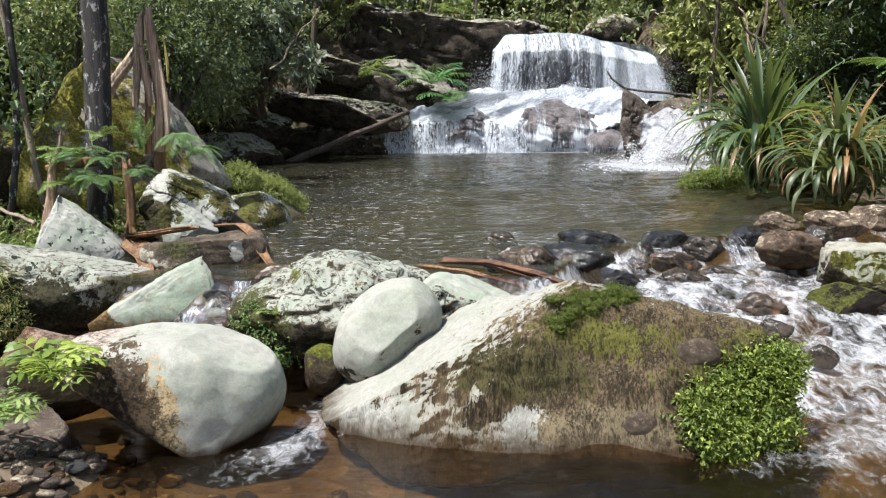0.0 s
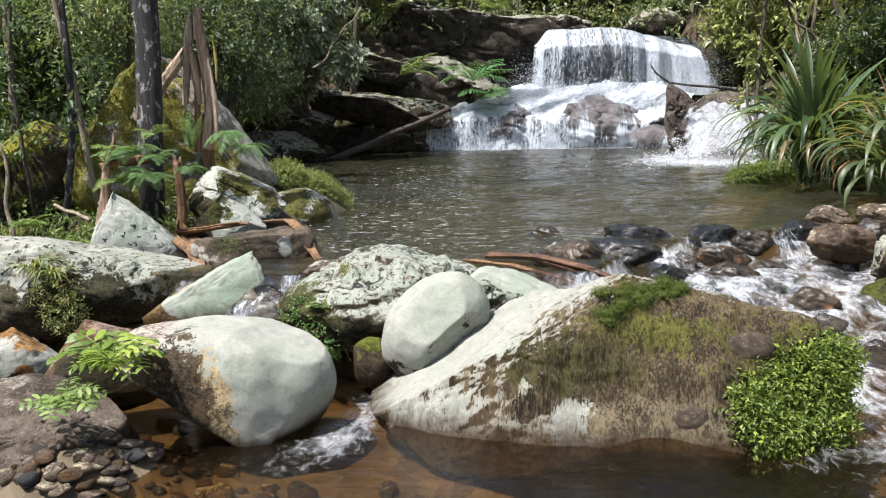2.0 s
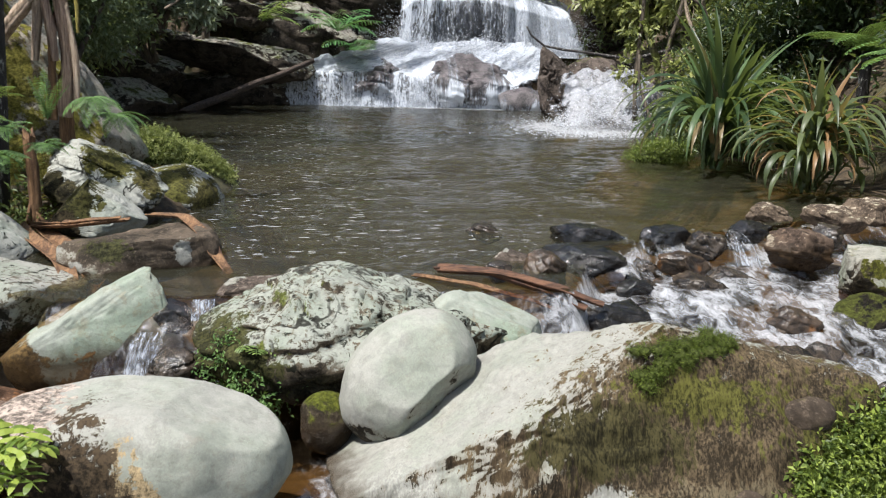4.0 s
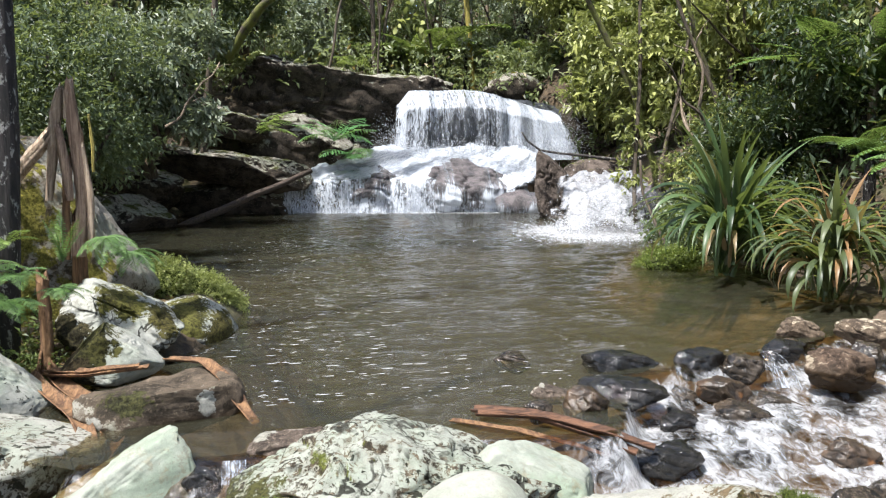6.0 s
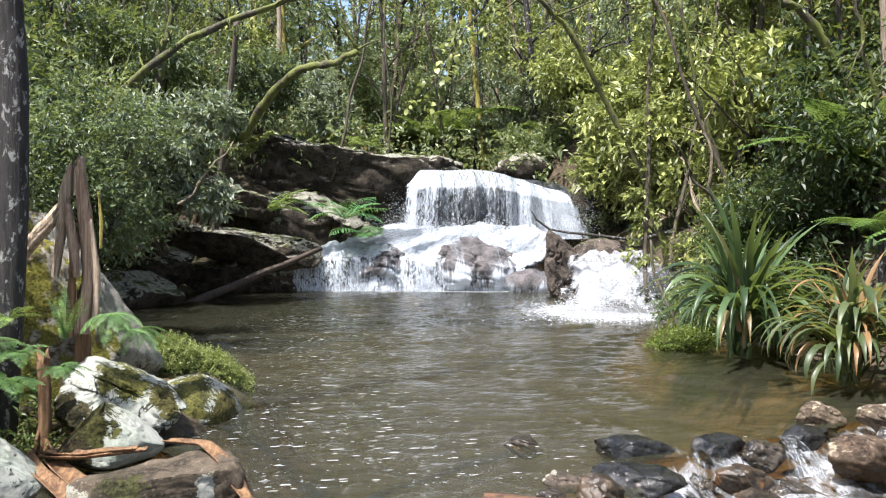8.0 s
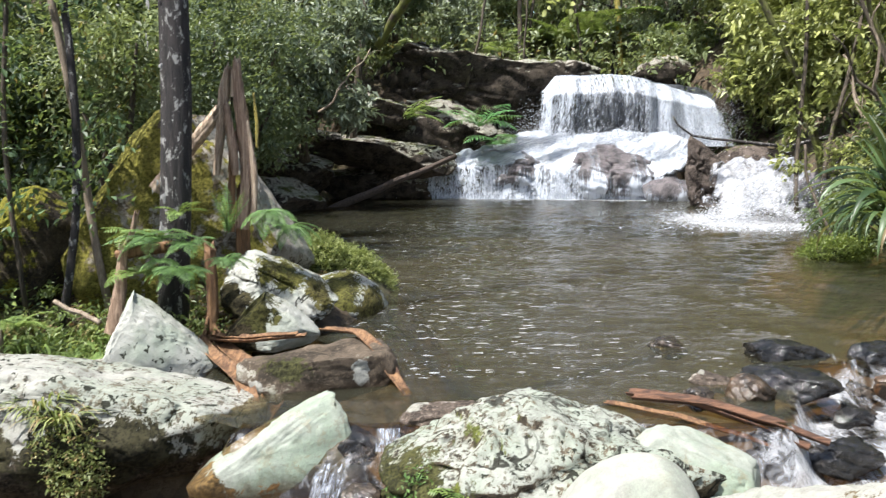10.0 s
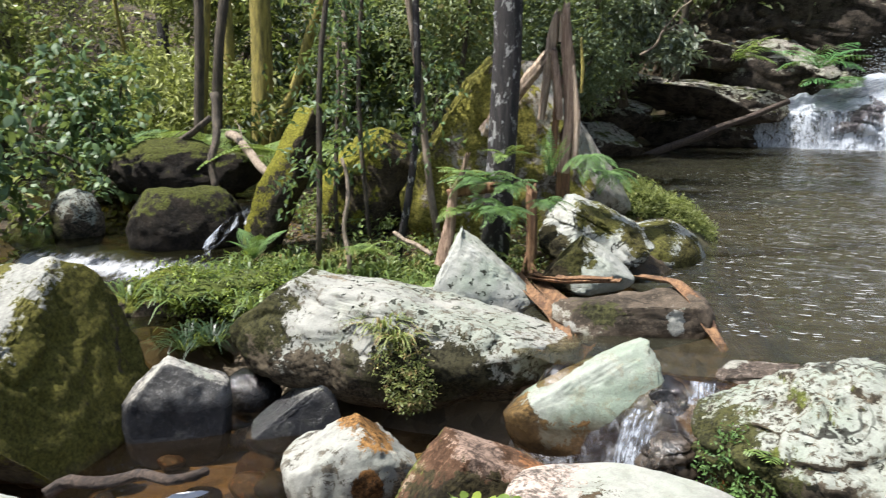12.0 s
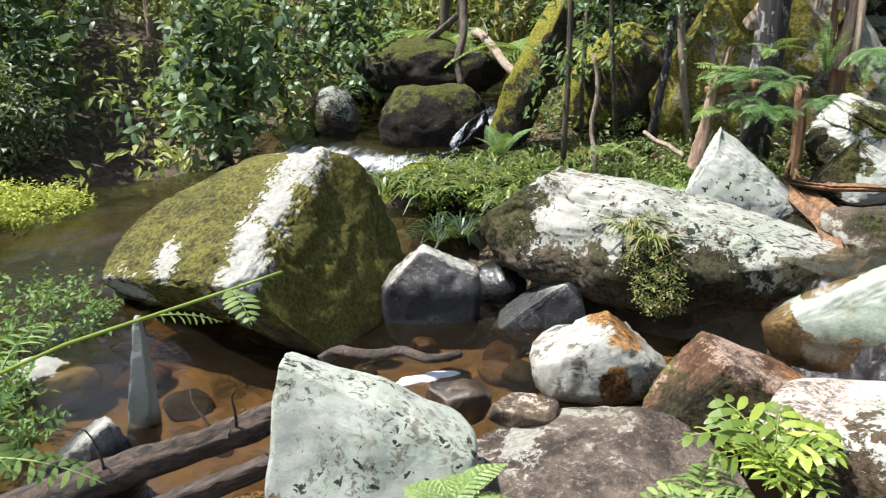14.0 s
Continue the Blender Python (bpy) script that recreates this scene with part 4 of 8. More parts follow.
creek_me, v = grid_mesh("water_creek", np.linspace(-6, 6, 270), np.concatenate([np.linspace(-6, 2, 30)[:-1], np.linspace(2, 7.0, 175)]), creek_z, M_stream, keep=lambda c: (c[:, 1] < weir(c[:, 0]) + 0.03))
slope = np.abs(water_height(v[:, 0], v[:, 1] + 0.05) - water_height(v[:, 0], v[:, 1] - 0.05)) * 10
behind = smooth01(v[:, 1], 4.55, 4.85)
rapid = smooth01(v[:, 0], 0.6 - 0.55 * behind, 1.1 - 0.55 * behind) * smooth01(v[:, 1], 3.2, 4.2) * (1 - smooth01(v[:, 0] + 0.5 * wavy(v[:, 0], v[:, 1], 2.0, 1.0), 2.4, 4.2)) * (1 - smooth01(v[:, 1] - weir(v[:, 0]), -0.12, 0.0))
bx, by = v[:, 0] + 0.22 * wavy(v[:, 0], v[:, 1], 2.3, 4.0) + 0.07 * wavy(v[:, 0], v[:, 1], 6.1, 2.0), v[:, 1] + 0.20 * wavy(v[:, 0], v[:, 1], 2.9, 7.0)
chop = wavy(bx, by, 9.0, 3.0) + 0.6 * wavy(by, bx, 21.0, 5.0)
run = np.exp(-((v[:, 0] + 0.62 + 0.4 * (4.3 - v[:, 1])) / 0.16) ** 2) * smooth01(v[:, 1], 3.5, 4.0) * 0.55
add_foam(creek_me, np.clip(slope * 0.55, 0, 0.30) * (v[:, 0] < 0.6) + 0.55 * np.exp(-((v[:, 0] + 1.32) / 0.12) ** 2 - ((v[:, 1] - 4.70) / 0.14) ** 2) + (0.54 + 0.26 * chop) * rapid + run)
creek = tagged(new("water_creek", creek_me), "clear brown creek water with white rapids", "water", kind="structure")
side_me, v = grid_mesh("water_side", np.linspace(-12, -3.4, 120), np.linspace(1, 12, 150), lambda x, y: water_height(x, y) + 0.015 * wavy(x, y, 8, 1), M_side,
                       keep=lambda c: crossed(SIDE, c[:, 0], c[:, 1]) < 0.3)
add_foam(side_me, (0.8 * np.exp(-((v[:, 1] - 6.26) / 0.12) ** 2) + 0.75 * np.exp(-((v[:, 1] - 7.45) / 0.16) ** 2) * (v[:, 0] > -5.6)) * (v[:, 0] > -6.0))
side = tagged(new("water_side", side_me), "small side stream with a low white cascade", "water", kind="structure")

# ------------------------------------------------------------------ stones

front = boulder((0.338, 4.45, -0.215), (1.009, 0.625, 0.474), M_front, "large boulder, pale lichen top, brown mossy face, in the creek", 10, turn=(0, 0, 0),
        cuts=[(-0.765, -0.05, 0.645, 0.50), (0.12, 0.24, 0.97, 0.75), (0.50, 0.05, 0.85, 0.72), (0.97, -0.1, 0.21, 0.85), (0.06, -0.92, 0.38, 0.72), (-0.5, -0.86, 0.1, 0.80), (0.5, 0.56, 1, 0.53), (-0.4, 0.68, 1, 0.53)], sub=7, blocky=0, rough=0.085, power=0.75, grain=0.008, crack=0.008)
front_tree = BVHTree.FromPolygons([front.matrix_basis @ q.co for q in front.data.vertices], [tuple(q.vertices) for q in front.data.polygons])
for kx, kz, kr, ks in ((0.83, -0.085, 0.075, 3), (0.59, -0.315, 0.062, 4)):
    hit = front_tree.ray_cast(Vector((kx, 2.5, kz)), Vector((0, 1, 0)))[0]
    part("knob", rock_mesh("knob", (kr * 1.25, kr * 0.55, kr * 0.9), ks, (), M_knob, sub=4, blocky=0, rough=0.06, crack=0), front, "bare brown knob of stone", m=front.matrix_basis.inverted() @ Matrix.Translation(hit + Vector((0, 0.022, -0.006))))
boulder((-1.245, 4.2, -0.290), (0.480, 0.274, 0.315), M_white, "smooth whitish boulder with a dark stained side, by the creek", 17, turn=(0, 0, 0),
        cuts=[(-0.05, 0, 1, 0.88), (-0.70, -0.22, -0.69, 0.26), (-0.97, 0, 0.2, 0.86), (0.55, -0.1, 0.83, 0.93), (0.86, -0.2, -0.42, 0.86)], sub=6, blocky=0, rough=0.055, power=0.78, crack=0, grain=0.003)
boulder((-0.370, 4.54, -0.115), (0.270, 0.215, 0.200), M_round, "smooth rounded pale green-white stone leaning on a boulder", 24, turn=(0, -46, 0),
        cuts=[(0.3, -0.85, 0.35, 0.84), (0.1, -0.7, -0.6, 0.78)], sub=6, blocky=0, rough=0.045, crack=0, power=0.97, grain=0.002)
boulder((-0.545, 5.0, -0.084), (0.605, 0.375, 0.282), M_lump, "lumpy boulder with speckled white lichen and black cracks", 31, turn=(0, 4, 0),
        cuts=[(0.42, 0, 0.9, 0.62), (-0.75, -0.2, 0.6, 0.7), (0, -0.8, 0.6, 0.75)], sub=6, blocky=5, rough=0.12, power=0.8, crack=0.06, grain=0.006, strata=(0.15, 0.026, -0.45))
boulder((0.0, 4.96, -0.115), (0.27, 0.20, 0.165), M_green, "low pale green stone with a brown wet foot", 33, turn=(0, 14, -12),
        cuts=[(0.25, -0.1, 1, 0.62), (0.95, -0.2, 0.3, 0.72), (0, -0.9, 0.4, 0.66)], sub=5, blocky=3, rough=0.08, power=0.82, crack=0.03, grain=0.006)
boulder((-1.536, 5.15, -0.112), (0.373, 0.224, 0.302), M_green, "pale green leaning boulder with a brown wet foot", 38, turn=(0, 0, 20),
        cuts=[(0.95, 0, 0.3, 0.66), (-0.55, 0.1, 0.85, 0.36), (0.0, -0.9, 0.5, 0.5)], sub=5, blocky=1, rough=0.07, power=0.85, crack=0)
boulder((-2.541, 5.45, 0.006), (0.863, 0.362, 0.365), M_long, "long low boulder with white lichen back and dark mossy end", 45, turn=(0, 0, 10),
        cuts=[(0.4, 0.05, 0.92, 0.3), (-0.85, 0, 0.45, 0.82), (0, -0.75, 0.6, 0.62)], sub=6, blocky=1, rough=0.11, power=0.8)
boulder((-2.352, 6.05, 0.148), (0.322, 0.193, 0.286), M_tri, "white wedge-shaped rock standing at the bank", 52, turn=(0, 0, 20),
        cuts=[(0.7, -0.05, 0.72, 0.28), (-0.9, 0, 0.4, 0.60), (0, -0.95, 0.3, 0.5), (0.05, 0, 1, 0.86)], sub=6, blocky=2, rough=0.09, power=0.72, crack=0)
boulder((-1.528, 5.85, 0.045), (0.381, 0.266, 0.129), M_flat, "dark flat-topped rock at the edge of the pool", 59, turn=(0, -3, 12),
        cuts=[(0, 0, 1, 0.62), (0.1, -1, 0, 0.7), (-0.5, -0.6, 0.2, 0.75)], sub=5, blocky=2, rough=0.09, power=0.8)
boulder((-1.849, 6.4, 0.164), (0.257, 0.18, 0.156), M_wedge, "white pointed rock with a mossy cap beside dead bark", 66, turn=(0, 0, 10),
        cuts=[(0.75, -0.1, 0.62, 0.36), (-0.8, 0, 0.5, 0.6), (0, -1, 0.2, 0.6)], sub=6, blocky=1, rough=0.08, power=0.66)
boulder((-1.908, 6.85, 0.268), (0.325, 0.227, 0.224), M_lich, "white and black lichened rock below the ferns", 73, turn=(0, 0, 10),
        cuts=[(0.6, -0.15, 0.75, 0.36), (0, -1, 0.3, 0.6)], sub=6, blocky=4, rough=0.14, power=0.68, strata=(0.12, 0.02, 0.5))
boulder((-2.606, 7.5, 0.629), (0.835, 0.501, 0.782), M_peak, "large peaked boulder with moss and pale lichen behind the tree", 80, turn=(0, 0, 15),
        cuts=[(0.845, -0.1, 0.534, 0.50), (-0.8, -0.1, 0.55, 0.66), (0.1, -0.95, 0.2, 0.62), (0.1, 0.0, 1.0, 0.86)], sub=6, blocky=1, rough=0.10, power=0.75)
boulder((-3.977, 6.7, 0.511), (0.174, 0.156, 0.518), M_lean, "tall leaning moss-covered slab among thin trunks", 87, turn=(0, 26, 10),
        cuts=[(-1, 0, 0, 0.6), (1, 0, 0.1, 0.6)], sub=5, blocky=2, rough=0.1, power=0.75)
boulder((-3.671, 7.3, 0.434), (0.355, 0.284, 0.425), M_lean, "dark mossy rock behind thin saplings", 94, turn=(0, 0, 10),
        cuts=[(-0.5, -0.3, 0.8, 0.6)], sub=5, blocky=2, rough=0.1, power=0.8)
boulder((-3.937, 4.3, -0.104), (0.746, 0.634, 0.56), M_big, "big mossy boulder with a white lichen ridge", 4, turn=(0, 0, 38),
        cuts=[(-0.42, -0.36, 0.83, 0.34), (0.84, -0.42, 0.34, 0.4), (0.2, -0.95, 0.1, 0.75), (-0.45, -0.7, -0.55, 0.50)], sub=6, blocky=0, rough=0.08, power=0.8)
boulder((-3.377, 4.85, -0.327), (0.234, 0.164, 0.294), M_grey, "grey rounded slab standing in shallow water", 11, turn=(0, 0, 38),
        cuts=[(0, -1, 0.15, 0.6), (0.4, 0, 0.9, 0.75), (-0.6, 0, 0.7, 0.75)], sub=5, blocky=1, rough=0.07, power=0.75, crack=0)
boulder((-2.895, 5.1, -0.362), (0.25, 0.15, 0.198), M_grey, "small grey wedge stone at the waterside", 18, turn=(0, 0, 38),
        cuts=[(-0.62, 0, 0.78, 0.3), (0.95, 0, 0.1, 0.7), (0, -0.95, 0.3, 0.6)], sub=5, blocky=1, rough=0.06, power=0.75, crack=0)
boulder((-2.376, 4.65, -0.327), (0.261, 0.196, 0.189), M_rusty, "white stone with rust-brown stains in the creek", 25, turn=(0, 0, 38),
        cuts=[(-0.6, 0, 0.8, 0.72), (0.7, 0, 0.6, 0.72)], sub=5, blocky=3, rough=0.08, power=0.8)
boulder((-1.777, 4.45, -0.198), (0.315, 0.189, 0.252), M_brown, "reddish-brown triangular stone in the creek", 32, turn=(0, 0, 38),
        cuts=[(0.45, 0, 0.9, 0.36), (-0.75, 0, 0.65, 0.5), (0, -0.9, 0.4, 0.6)], sub=5, blocky=1, rough=0.08, power=0.8)
boulder((-2.449, 3.4, -0.135), (0.322, 0.193, 0.293), M_square, "pale square-edged lichened stone beside a driftwood log", 39, turn=(0, 0, 38),
        cuts=[(0.5, 0, 0.86, 0.5), (-1, 0, 0.12, 0.72), (0, -0.9, 0.45, 0.5)], sub=6, blocky=1, rough=0.055, power=0.68, crack=0, grain=0.004)
boulder((-1.958, 3.85, -0.36), (0.431, 0.302, 0.259), M_broad, "broad brown-grey slab among the stones", 46, turn=(0, 0, 38),
        cuts=[(-0.25, -0.1, 1, 0.52), (0.5, -0.2, 0.85, 0.62), (0, -0.7, 0.7, 0.62)], sub=6, blocky=1, rough=0.07, power=0.75)
boulder((-4.266, 5.9, -0.174), (0.392, 0.314, 0.225), M_mossy, "low mossy mound of rock beside the side stream", 53, turn=(0, 0, 38),
        cuts=[], sub=5, blocky=2, rough=0.12)
boulder((-4.978, 6.9, 0.128), (0.426, 0.34, 0.342), M_dark, "black mossy boulder over the side stream", 60, turn=(0, 0, 38),
        cuts=[(0, 0, 1, 0.8)], sub=5, blocky=3, rough=0.1)
boulder((-6.0, 6.85, 0.10), (0.21, 0.17, 0.28), M_lump, "small lichen-spotted rock beside the side stream", 67, turn=(0, 0, 38),
        cuts=[], sub=4, blocky=3, rough=0.1, category="stone", name="stone")
boulder((-5.236, 6.6, -0.091), (0.314, 0.251, 0.1), M_mossy, "flat mossy stone in the side stream", 74, turn=(0, 0, 38),
        cuts=[(0, 0, 1, 0.6)], sub=4, blocky=3, rough=0.1, category="stone", name="stone")
boulder((-5.648, 7.8, 0.445), (0.658, 0.395, 0.271), M_dark, "mossy rock ledge under fallen branches", 81, turn=(0, 0, 38),
        cuts=[], sub=5, blocky=4, rough=0.14)
boulder((-6.848, 7.2, -0.073), (0.242, 0.17, 0.187), M_mossy, "mossy bank stone beside the side stream", 88, turn=(0, 0, 38),
        cuts=[], sub=4, blocky=4, rough=0.14, category="stone", name="stone")
boulder((-2.61, 4.05, -0.317), (0.121, 0.097, 0.087), M_wetbrown, "small dark rounded stone in shallow water", 95, turn=(0, 0, 38),
        cuts=[], sub=4, blocky=9, rough=0.08, facet=[0.58, 0.86], category="stone", name="stone")
boulder((-2.272, 3.95, -0.223), (0.12, 0.096, 0.081), M_tan, "small tan flat stone in shallow water", 5, turn=(0, 0, 38),
        cuts=[(0, 0, 1, 0.6)], sub=4, blocky=9, rough=0.08, facet=[0.58, 0.86], category="stone", name="stone")
boulder((-3.559, 3.42, -0.279), (0.095, 0.060, 0.285), M_round, "narrow pale upright shard of stone", 12, turn=(0, 6, 38),
        cuts=[(0.95, 0, 0.30, 0.30), (-0.95, 0, 0.22, 0.36), (0, -1, 0.1, 0.5)], sub=5, blocky=3, rough=0.08, crack=0, power=0.7, facet=[0.6, 0.8], category="stone", name="stone")
boulder((-4.3, 3.4, -0.477), (0.241, 0.169, 0.117), M_round, "pale stone half hidden by leaves", 19, turn=(0, 0, 38),
        cuts=[], sub=5, blocky=4, rough=0.08)
boulder((-3.393, 3.1, -0.386), (0.183, 0.128, 0.159), M_grey, "grey angular stone beside the driftwood", 26, turn=(0, -20, 38),
        cuts=[(-0.3, 0, 0.9, 0.6)], sub=5, blocky=3, rough=0.07, power=0.75)
boulder((2.10, 5.42, -0.23), (0.26, 0.16, 0.13), M_dark, "black wet stone beside the rapids", 55, turn=(0, 0, 0),
        cuts=[], sub=4, blocky=9, rough=0.08, facet=[0.42, 0.8], category="stone", name="stone")
boulder((1.569, 4.6, -0.275), (0.070, 0.050, 0.075), M_wetdark, "small dark wet stone in the rapids", 62, turn=(0, 20, 0),
        cuts=[], sub=4, blocky=9, rough=0.06, facet=[0.42, 0.8], category="stone", name="stone")
boulder((1.505, 5.0, -0.245), (0.10, 0.08, 0.07), M_wetdark, "small dark wet stone in the rapids", 69, turn=(0, 0, 0),
        cuts=[], sub=4, blocky=9, rough=0.06, facet=[0.42, 0.8], category="stone", name="stone")
boulder((1.27, 4.85, -0.25), (0.132, 0.105, 0.10), M_wetdark, "dark wet stone against the large boulder", 76, turn=(0, 0, 0),
        cuts=[], sub=4, blocky=9, rough=0.06, facet=[0.42, 0.8], category="stone", name="stone")
boulder((-0.656, 4.55, -0.28), (0.099, 0.079, 0.118), M_mossy, "small olive mossy stone in dark water", 83, turn=(0, 0, 0),
        cuts=[], sub=4, blocky=2, rough=0.06, category="stone", name="stone")
boulder((-2.552, 6.0, -0.022), (0.276, 0.193, 0.072), M_broad, "low brown rock in the bank behind a boulder", 7, turn=(0, 0, 0),
        cuts=[(0, 0, 1, 0.7)], sub=4, blocky=3, rough=0.08, category="stone", name="stone")
# dark bedded slabs that hold back the pool
OUTLET = [
    # x, y, z, half sizes, lean, turn, material, label
    (0.79, 6.28, 0.035, 0.205, 0.15, 0.105, 4, 8, M_wet, "flat black wet slab in the outlet bar"),
    (0.66, 5.76, 0.010, 0.190, 0.15, 0.125, 6, -10, M_wet, "flat black layered slab in the outlet bar"),
    (0.90, 5.69, -0.13, 0.115, 0.09, 0.105, 14, 30, M_wet, "small black wet stone in the outlet bar"),
    (1.294, 6.27, 0.000, 0.145, 0.12, 0.130, -5, 12, M_wet, "rounded black wet stone in the outlet bar"),
    (1.53, 6.22, -0.025, 0.145, 0.11, 0.105, 8, -8, M_wetdark, "dark brown wet stone in the outlet bar"),
    (1.30, 6.00, -0.085, 0.160, 0.11, 0.095, 16, 20, M_wetbrown, "brown cracked stone below the outlet bar"),
    (1.32, 5.78, -0.165, 0.205, 0.15, 0.085, 14, -12, M_wetdark, "low brown stone washed by the rapids"),
    (1.86, 6.42, 0.000, 0.115, 0.10, 0.130, -25, 15, M_wet, "leaning black wet stone in the outlet bar"),
    (2.21, 6.78, 0.040, 0.155, 0.13, 0.105, 4, 0, M_tan, "rounded tan stone in the outlet bar"),
    (2.45, 6.42, 0.075, 0.215, 0.15, 0.105, 5, -6, M_tan, "broad tan stone on the outlet bank"),
    (2.82, 6.62, 0.090, 0.200, 0.15, 0.110, -4, 20, M_tan, "broad tan stone on the outlet bank"),
    (2.03, 6.08, -0.015, 0.220, 0.16, 0.145, 8, 18, M_brownwet, "angular brown stone in the outlet bar"),
    (2.22, 6.12, 0.030, 0.095, 0.08, 0.105, -8, 40, M_wetdark, "small dark stone behind a brown one"),
    (0.41, 5.56, 0.005, 0.110, 0.10, 0.115, 30, 10, M_wetbrown, "leaning rust-brown stone in the outlet bar"),
    (0.315, 5.80, 0.005, 0.090, 0.07, 0.060, 8, 0, M_broad, "small flat grey stone at the pool's edge"),
    (0.156, 5.53, 0.010, 0.080, 0.06, 0.065, 0, 25, M_wetdark, "small dark stone at the pool's edge"),
    (0.65, 5.22, -0.125, 0.125, 0.11, 0.115, 2, 4, M_wet, "black wet block below the bark sheath"),
    (1.57, 5.33, -0.215, 0.130, 0.10, 0.100, 6, 0, M_wetbrown, "red-brown stone under thin running water"),
    (0.262, 6.47, 0.000, 0.105, 0.08, 0.070, 10, 0, M_wetdark, "small dark stone breaking the pool surface"),
    (-1.22, 4.90, -0.215, 0.125, 0.10, 0.120, -14, 30, M_wetdark, "angular dark stone under a small cascade"),
    (-0.93, 5.26, 0.010, 0.180, 0.11, 0.095, -5, -6, M_broad, "flat dark stone at the outlet"),
    (-1.26, 5.14, -0.050, 0.060, 0.07, 0.100, 10, 0, M_wet, "black wet stone in a small cascade"),
    (-1.00, 4.98, -0.150, 0.100, 0.08, 0.100, 6, 40, M_wetbrown, "brown wet stone in a small cascade"),
    (1.06, 6.03, -0.120, 0.130, 0.10, 0.070, 8, 20, M_wetdark, "dark stone washed over by the outlet water"),
    (1.08, 5.82, -0.200, 0.150, 0.11, 0.080, 10, -20, M_wetdark, "dark stone washed over by the outlet water"),
    (1.58, 5.98, -0.175, 0.140, 0.11, 0.075, 12, 10, M_wetdark, "dark stone washed over by the outlet water"),
    (0.42, 5.30, -0.130, 0.150, 0.10, 0.080, 6, 15, M_wetdark, "dark low stone under the bark sheath"),
    (-1.42, 4.82, -0.330, 0.100, 0.08, 0.080, 6, 10, M_wetdark, "dark wet stone below a small cascade"),
]
for k, (x, y, z, hx, hy, hz, lean_, turn_, stone_, label_) in enumerate(OUTLET):
    if "flat" in label_ or "black" in label_:
        hx, hz, z = hx * 1.28, hz * 0.80, z - 0.010
    boulder((x, y, z), (hx, hy, hz), stone_, label_, 1100 + k * 3, turn=(0, lean_, turn_), cuts=[(0.05, -0.12, 1, 0.55), (0.1, -1, 0.2, 0.72), (-0.8, -0.1, 0.6, 0.68), (0.8, 0.0, 0.6, 0.72)], sub=5, blocky=5, rough=0.13, power=0.9, facet=(0.55, 0.85),
            grain=0.022, strata=(0.05, 0.010, 0.25), group="outlet stones", category="stone", name="stone")
boulder((2.24, 5.62, -0.055), (0.275, 0.21, 0.165), M_mosswhite, "mossy stone with a white lichen top beside the rapids", 41, turn=(0, 4, 10),
        cuts=[(-0.1, 0, 1, 0.6), (-0.3, -0.9, 0.1, 0.7)], sub=6, blocky=4, rough=0.10, power=0.72)
veil_fallA = boulder((2.72, 20.15, 0.42), (1.15, 0.95, 0.76), M_fallrock, "wet domed rock in the middle of the waterfall", 14, turn=(0, 0, 0),
        cuts=[(0.1, -0.6, 0.8, 0.7), (0.6, -0.5, 0.6, 0.8)], sub=6, blocky=4, rough=0.16, power=0.82, crack=0.13, strata=(0.26, 0.03, 0.35), category="rock", name="rock")
veil_fallB = boulder((0.43, 20.25, 0.42), (0.66, 0.60, 0.62), M_fallrock, "wet rounded rock washed by the waterfall", 21, turn=(0, 0, 0),
        cuts=[(-0.3, -0.5, 0.8, 0.7)], sub=6, blocky=3, rough=0.16, crack=0.06, strata=(0.3, 0.05, 0.2), category="rock", name="rock")
boulder((1.50, 20.35, 0.35), (0.60, 0.45, 0.55), M_fallrock, "wet rock between two water-washed domes", 29, sub=5, blocky=3, rough=0.14, category="rock", name="rock")
veil_fallC = boulder((3.55, 19.1, 0.12), (0.66, 0.40, 0.33), M_fallrock, "small wet rock at the waterfall foot", 28, turn=(0, 0, 0),
        cuts=[], sub=4, blocky=3, rough=0.16, category="rock", name="rock")
boulder((3.78, 17.5, 0.60), (0.43, 0.33, 0.74), M_cliffwet, "tall split rock between the two cascades", 35, turn=(0, -14, 20),
        cuts=[(0.5, -0.3, 0.8, 0.6), (-0.4, -0.85, 0.2, 0.55), (0.7, -0.6, -0.3, 0.6)], sub=6, blocky=4, rough=0.1, power=0.66, crack=0.12, category="rock", name="rock")
boulder((4.804, 17.9, 0.692), (0.758, 0.455, 0.383), M_cliffwet, "brown rock ledge above the side cascade", 42, turn=(0, 8, 0),
        cuts=[], sub=5, blocky=4, rough=0.12, power=0.85, category="rock", name="rock")
boulder((4.914, 15.0, 0.364), (0.448, 0.269, 0.34), M_fallrock, "wet rock beside the side cascade", 49, turn=(0, 8, 0),
        cuts=[], sub=5, blocky=4, rough=0.12, category="rock", name="rock")
boulder((-0.1, 22.3, 2.62), (2.75, 1.35, 0.98), M_cliff, "dark bedded ledge with a pale lichened top above the pool", 56, turn=(0, 8, -3),
        cuts=[(-0.02, -0.1, 1, 0.66), (0, -0.95, -0.25, 0.7)], sub=6, blocky=5, rough=0.14, power=0.68, crack=0.06, strata=(0.55, 0.07, 0.06), category="rock", name="rock")
boulder((1.35, 22.2, 2.66), (1.25, 0.9, 0.36), M_cliff, "flat pale-topped slab at the lip of the falls", 57, turn=(0, 9, 4),
        cuts=[(0, -0.1, 1, 0.6)], sub=6, blocky=4, rough=0.12, power=0.7, strata=(0.24, 0.045, 0.05), category="rock", name="rock")
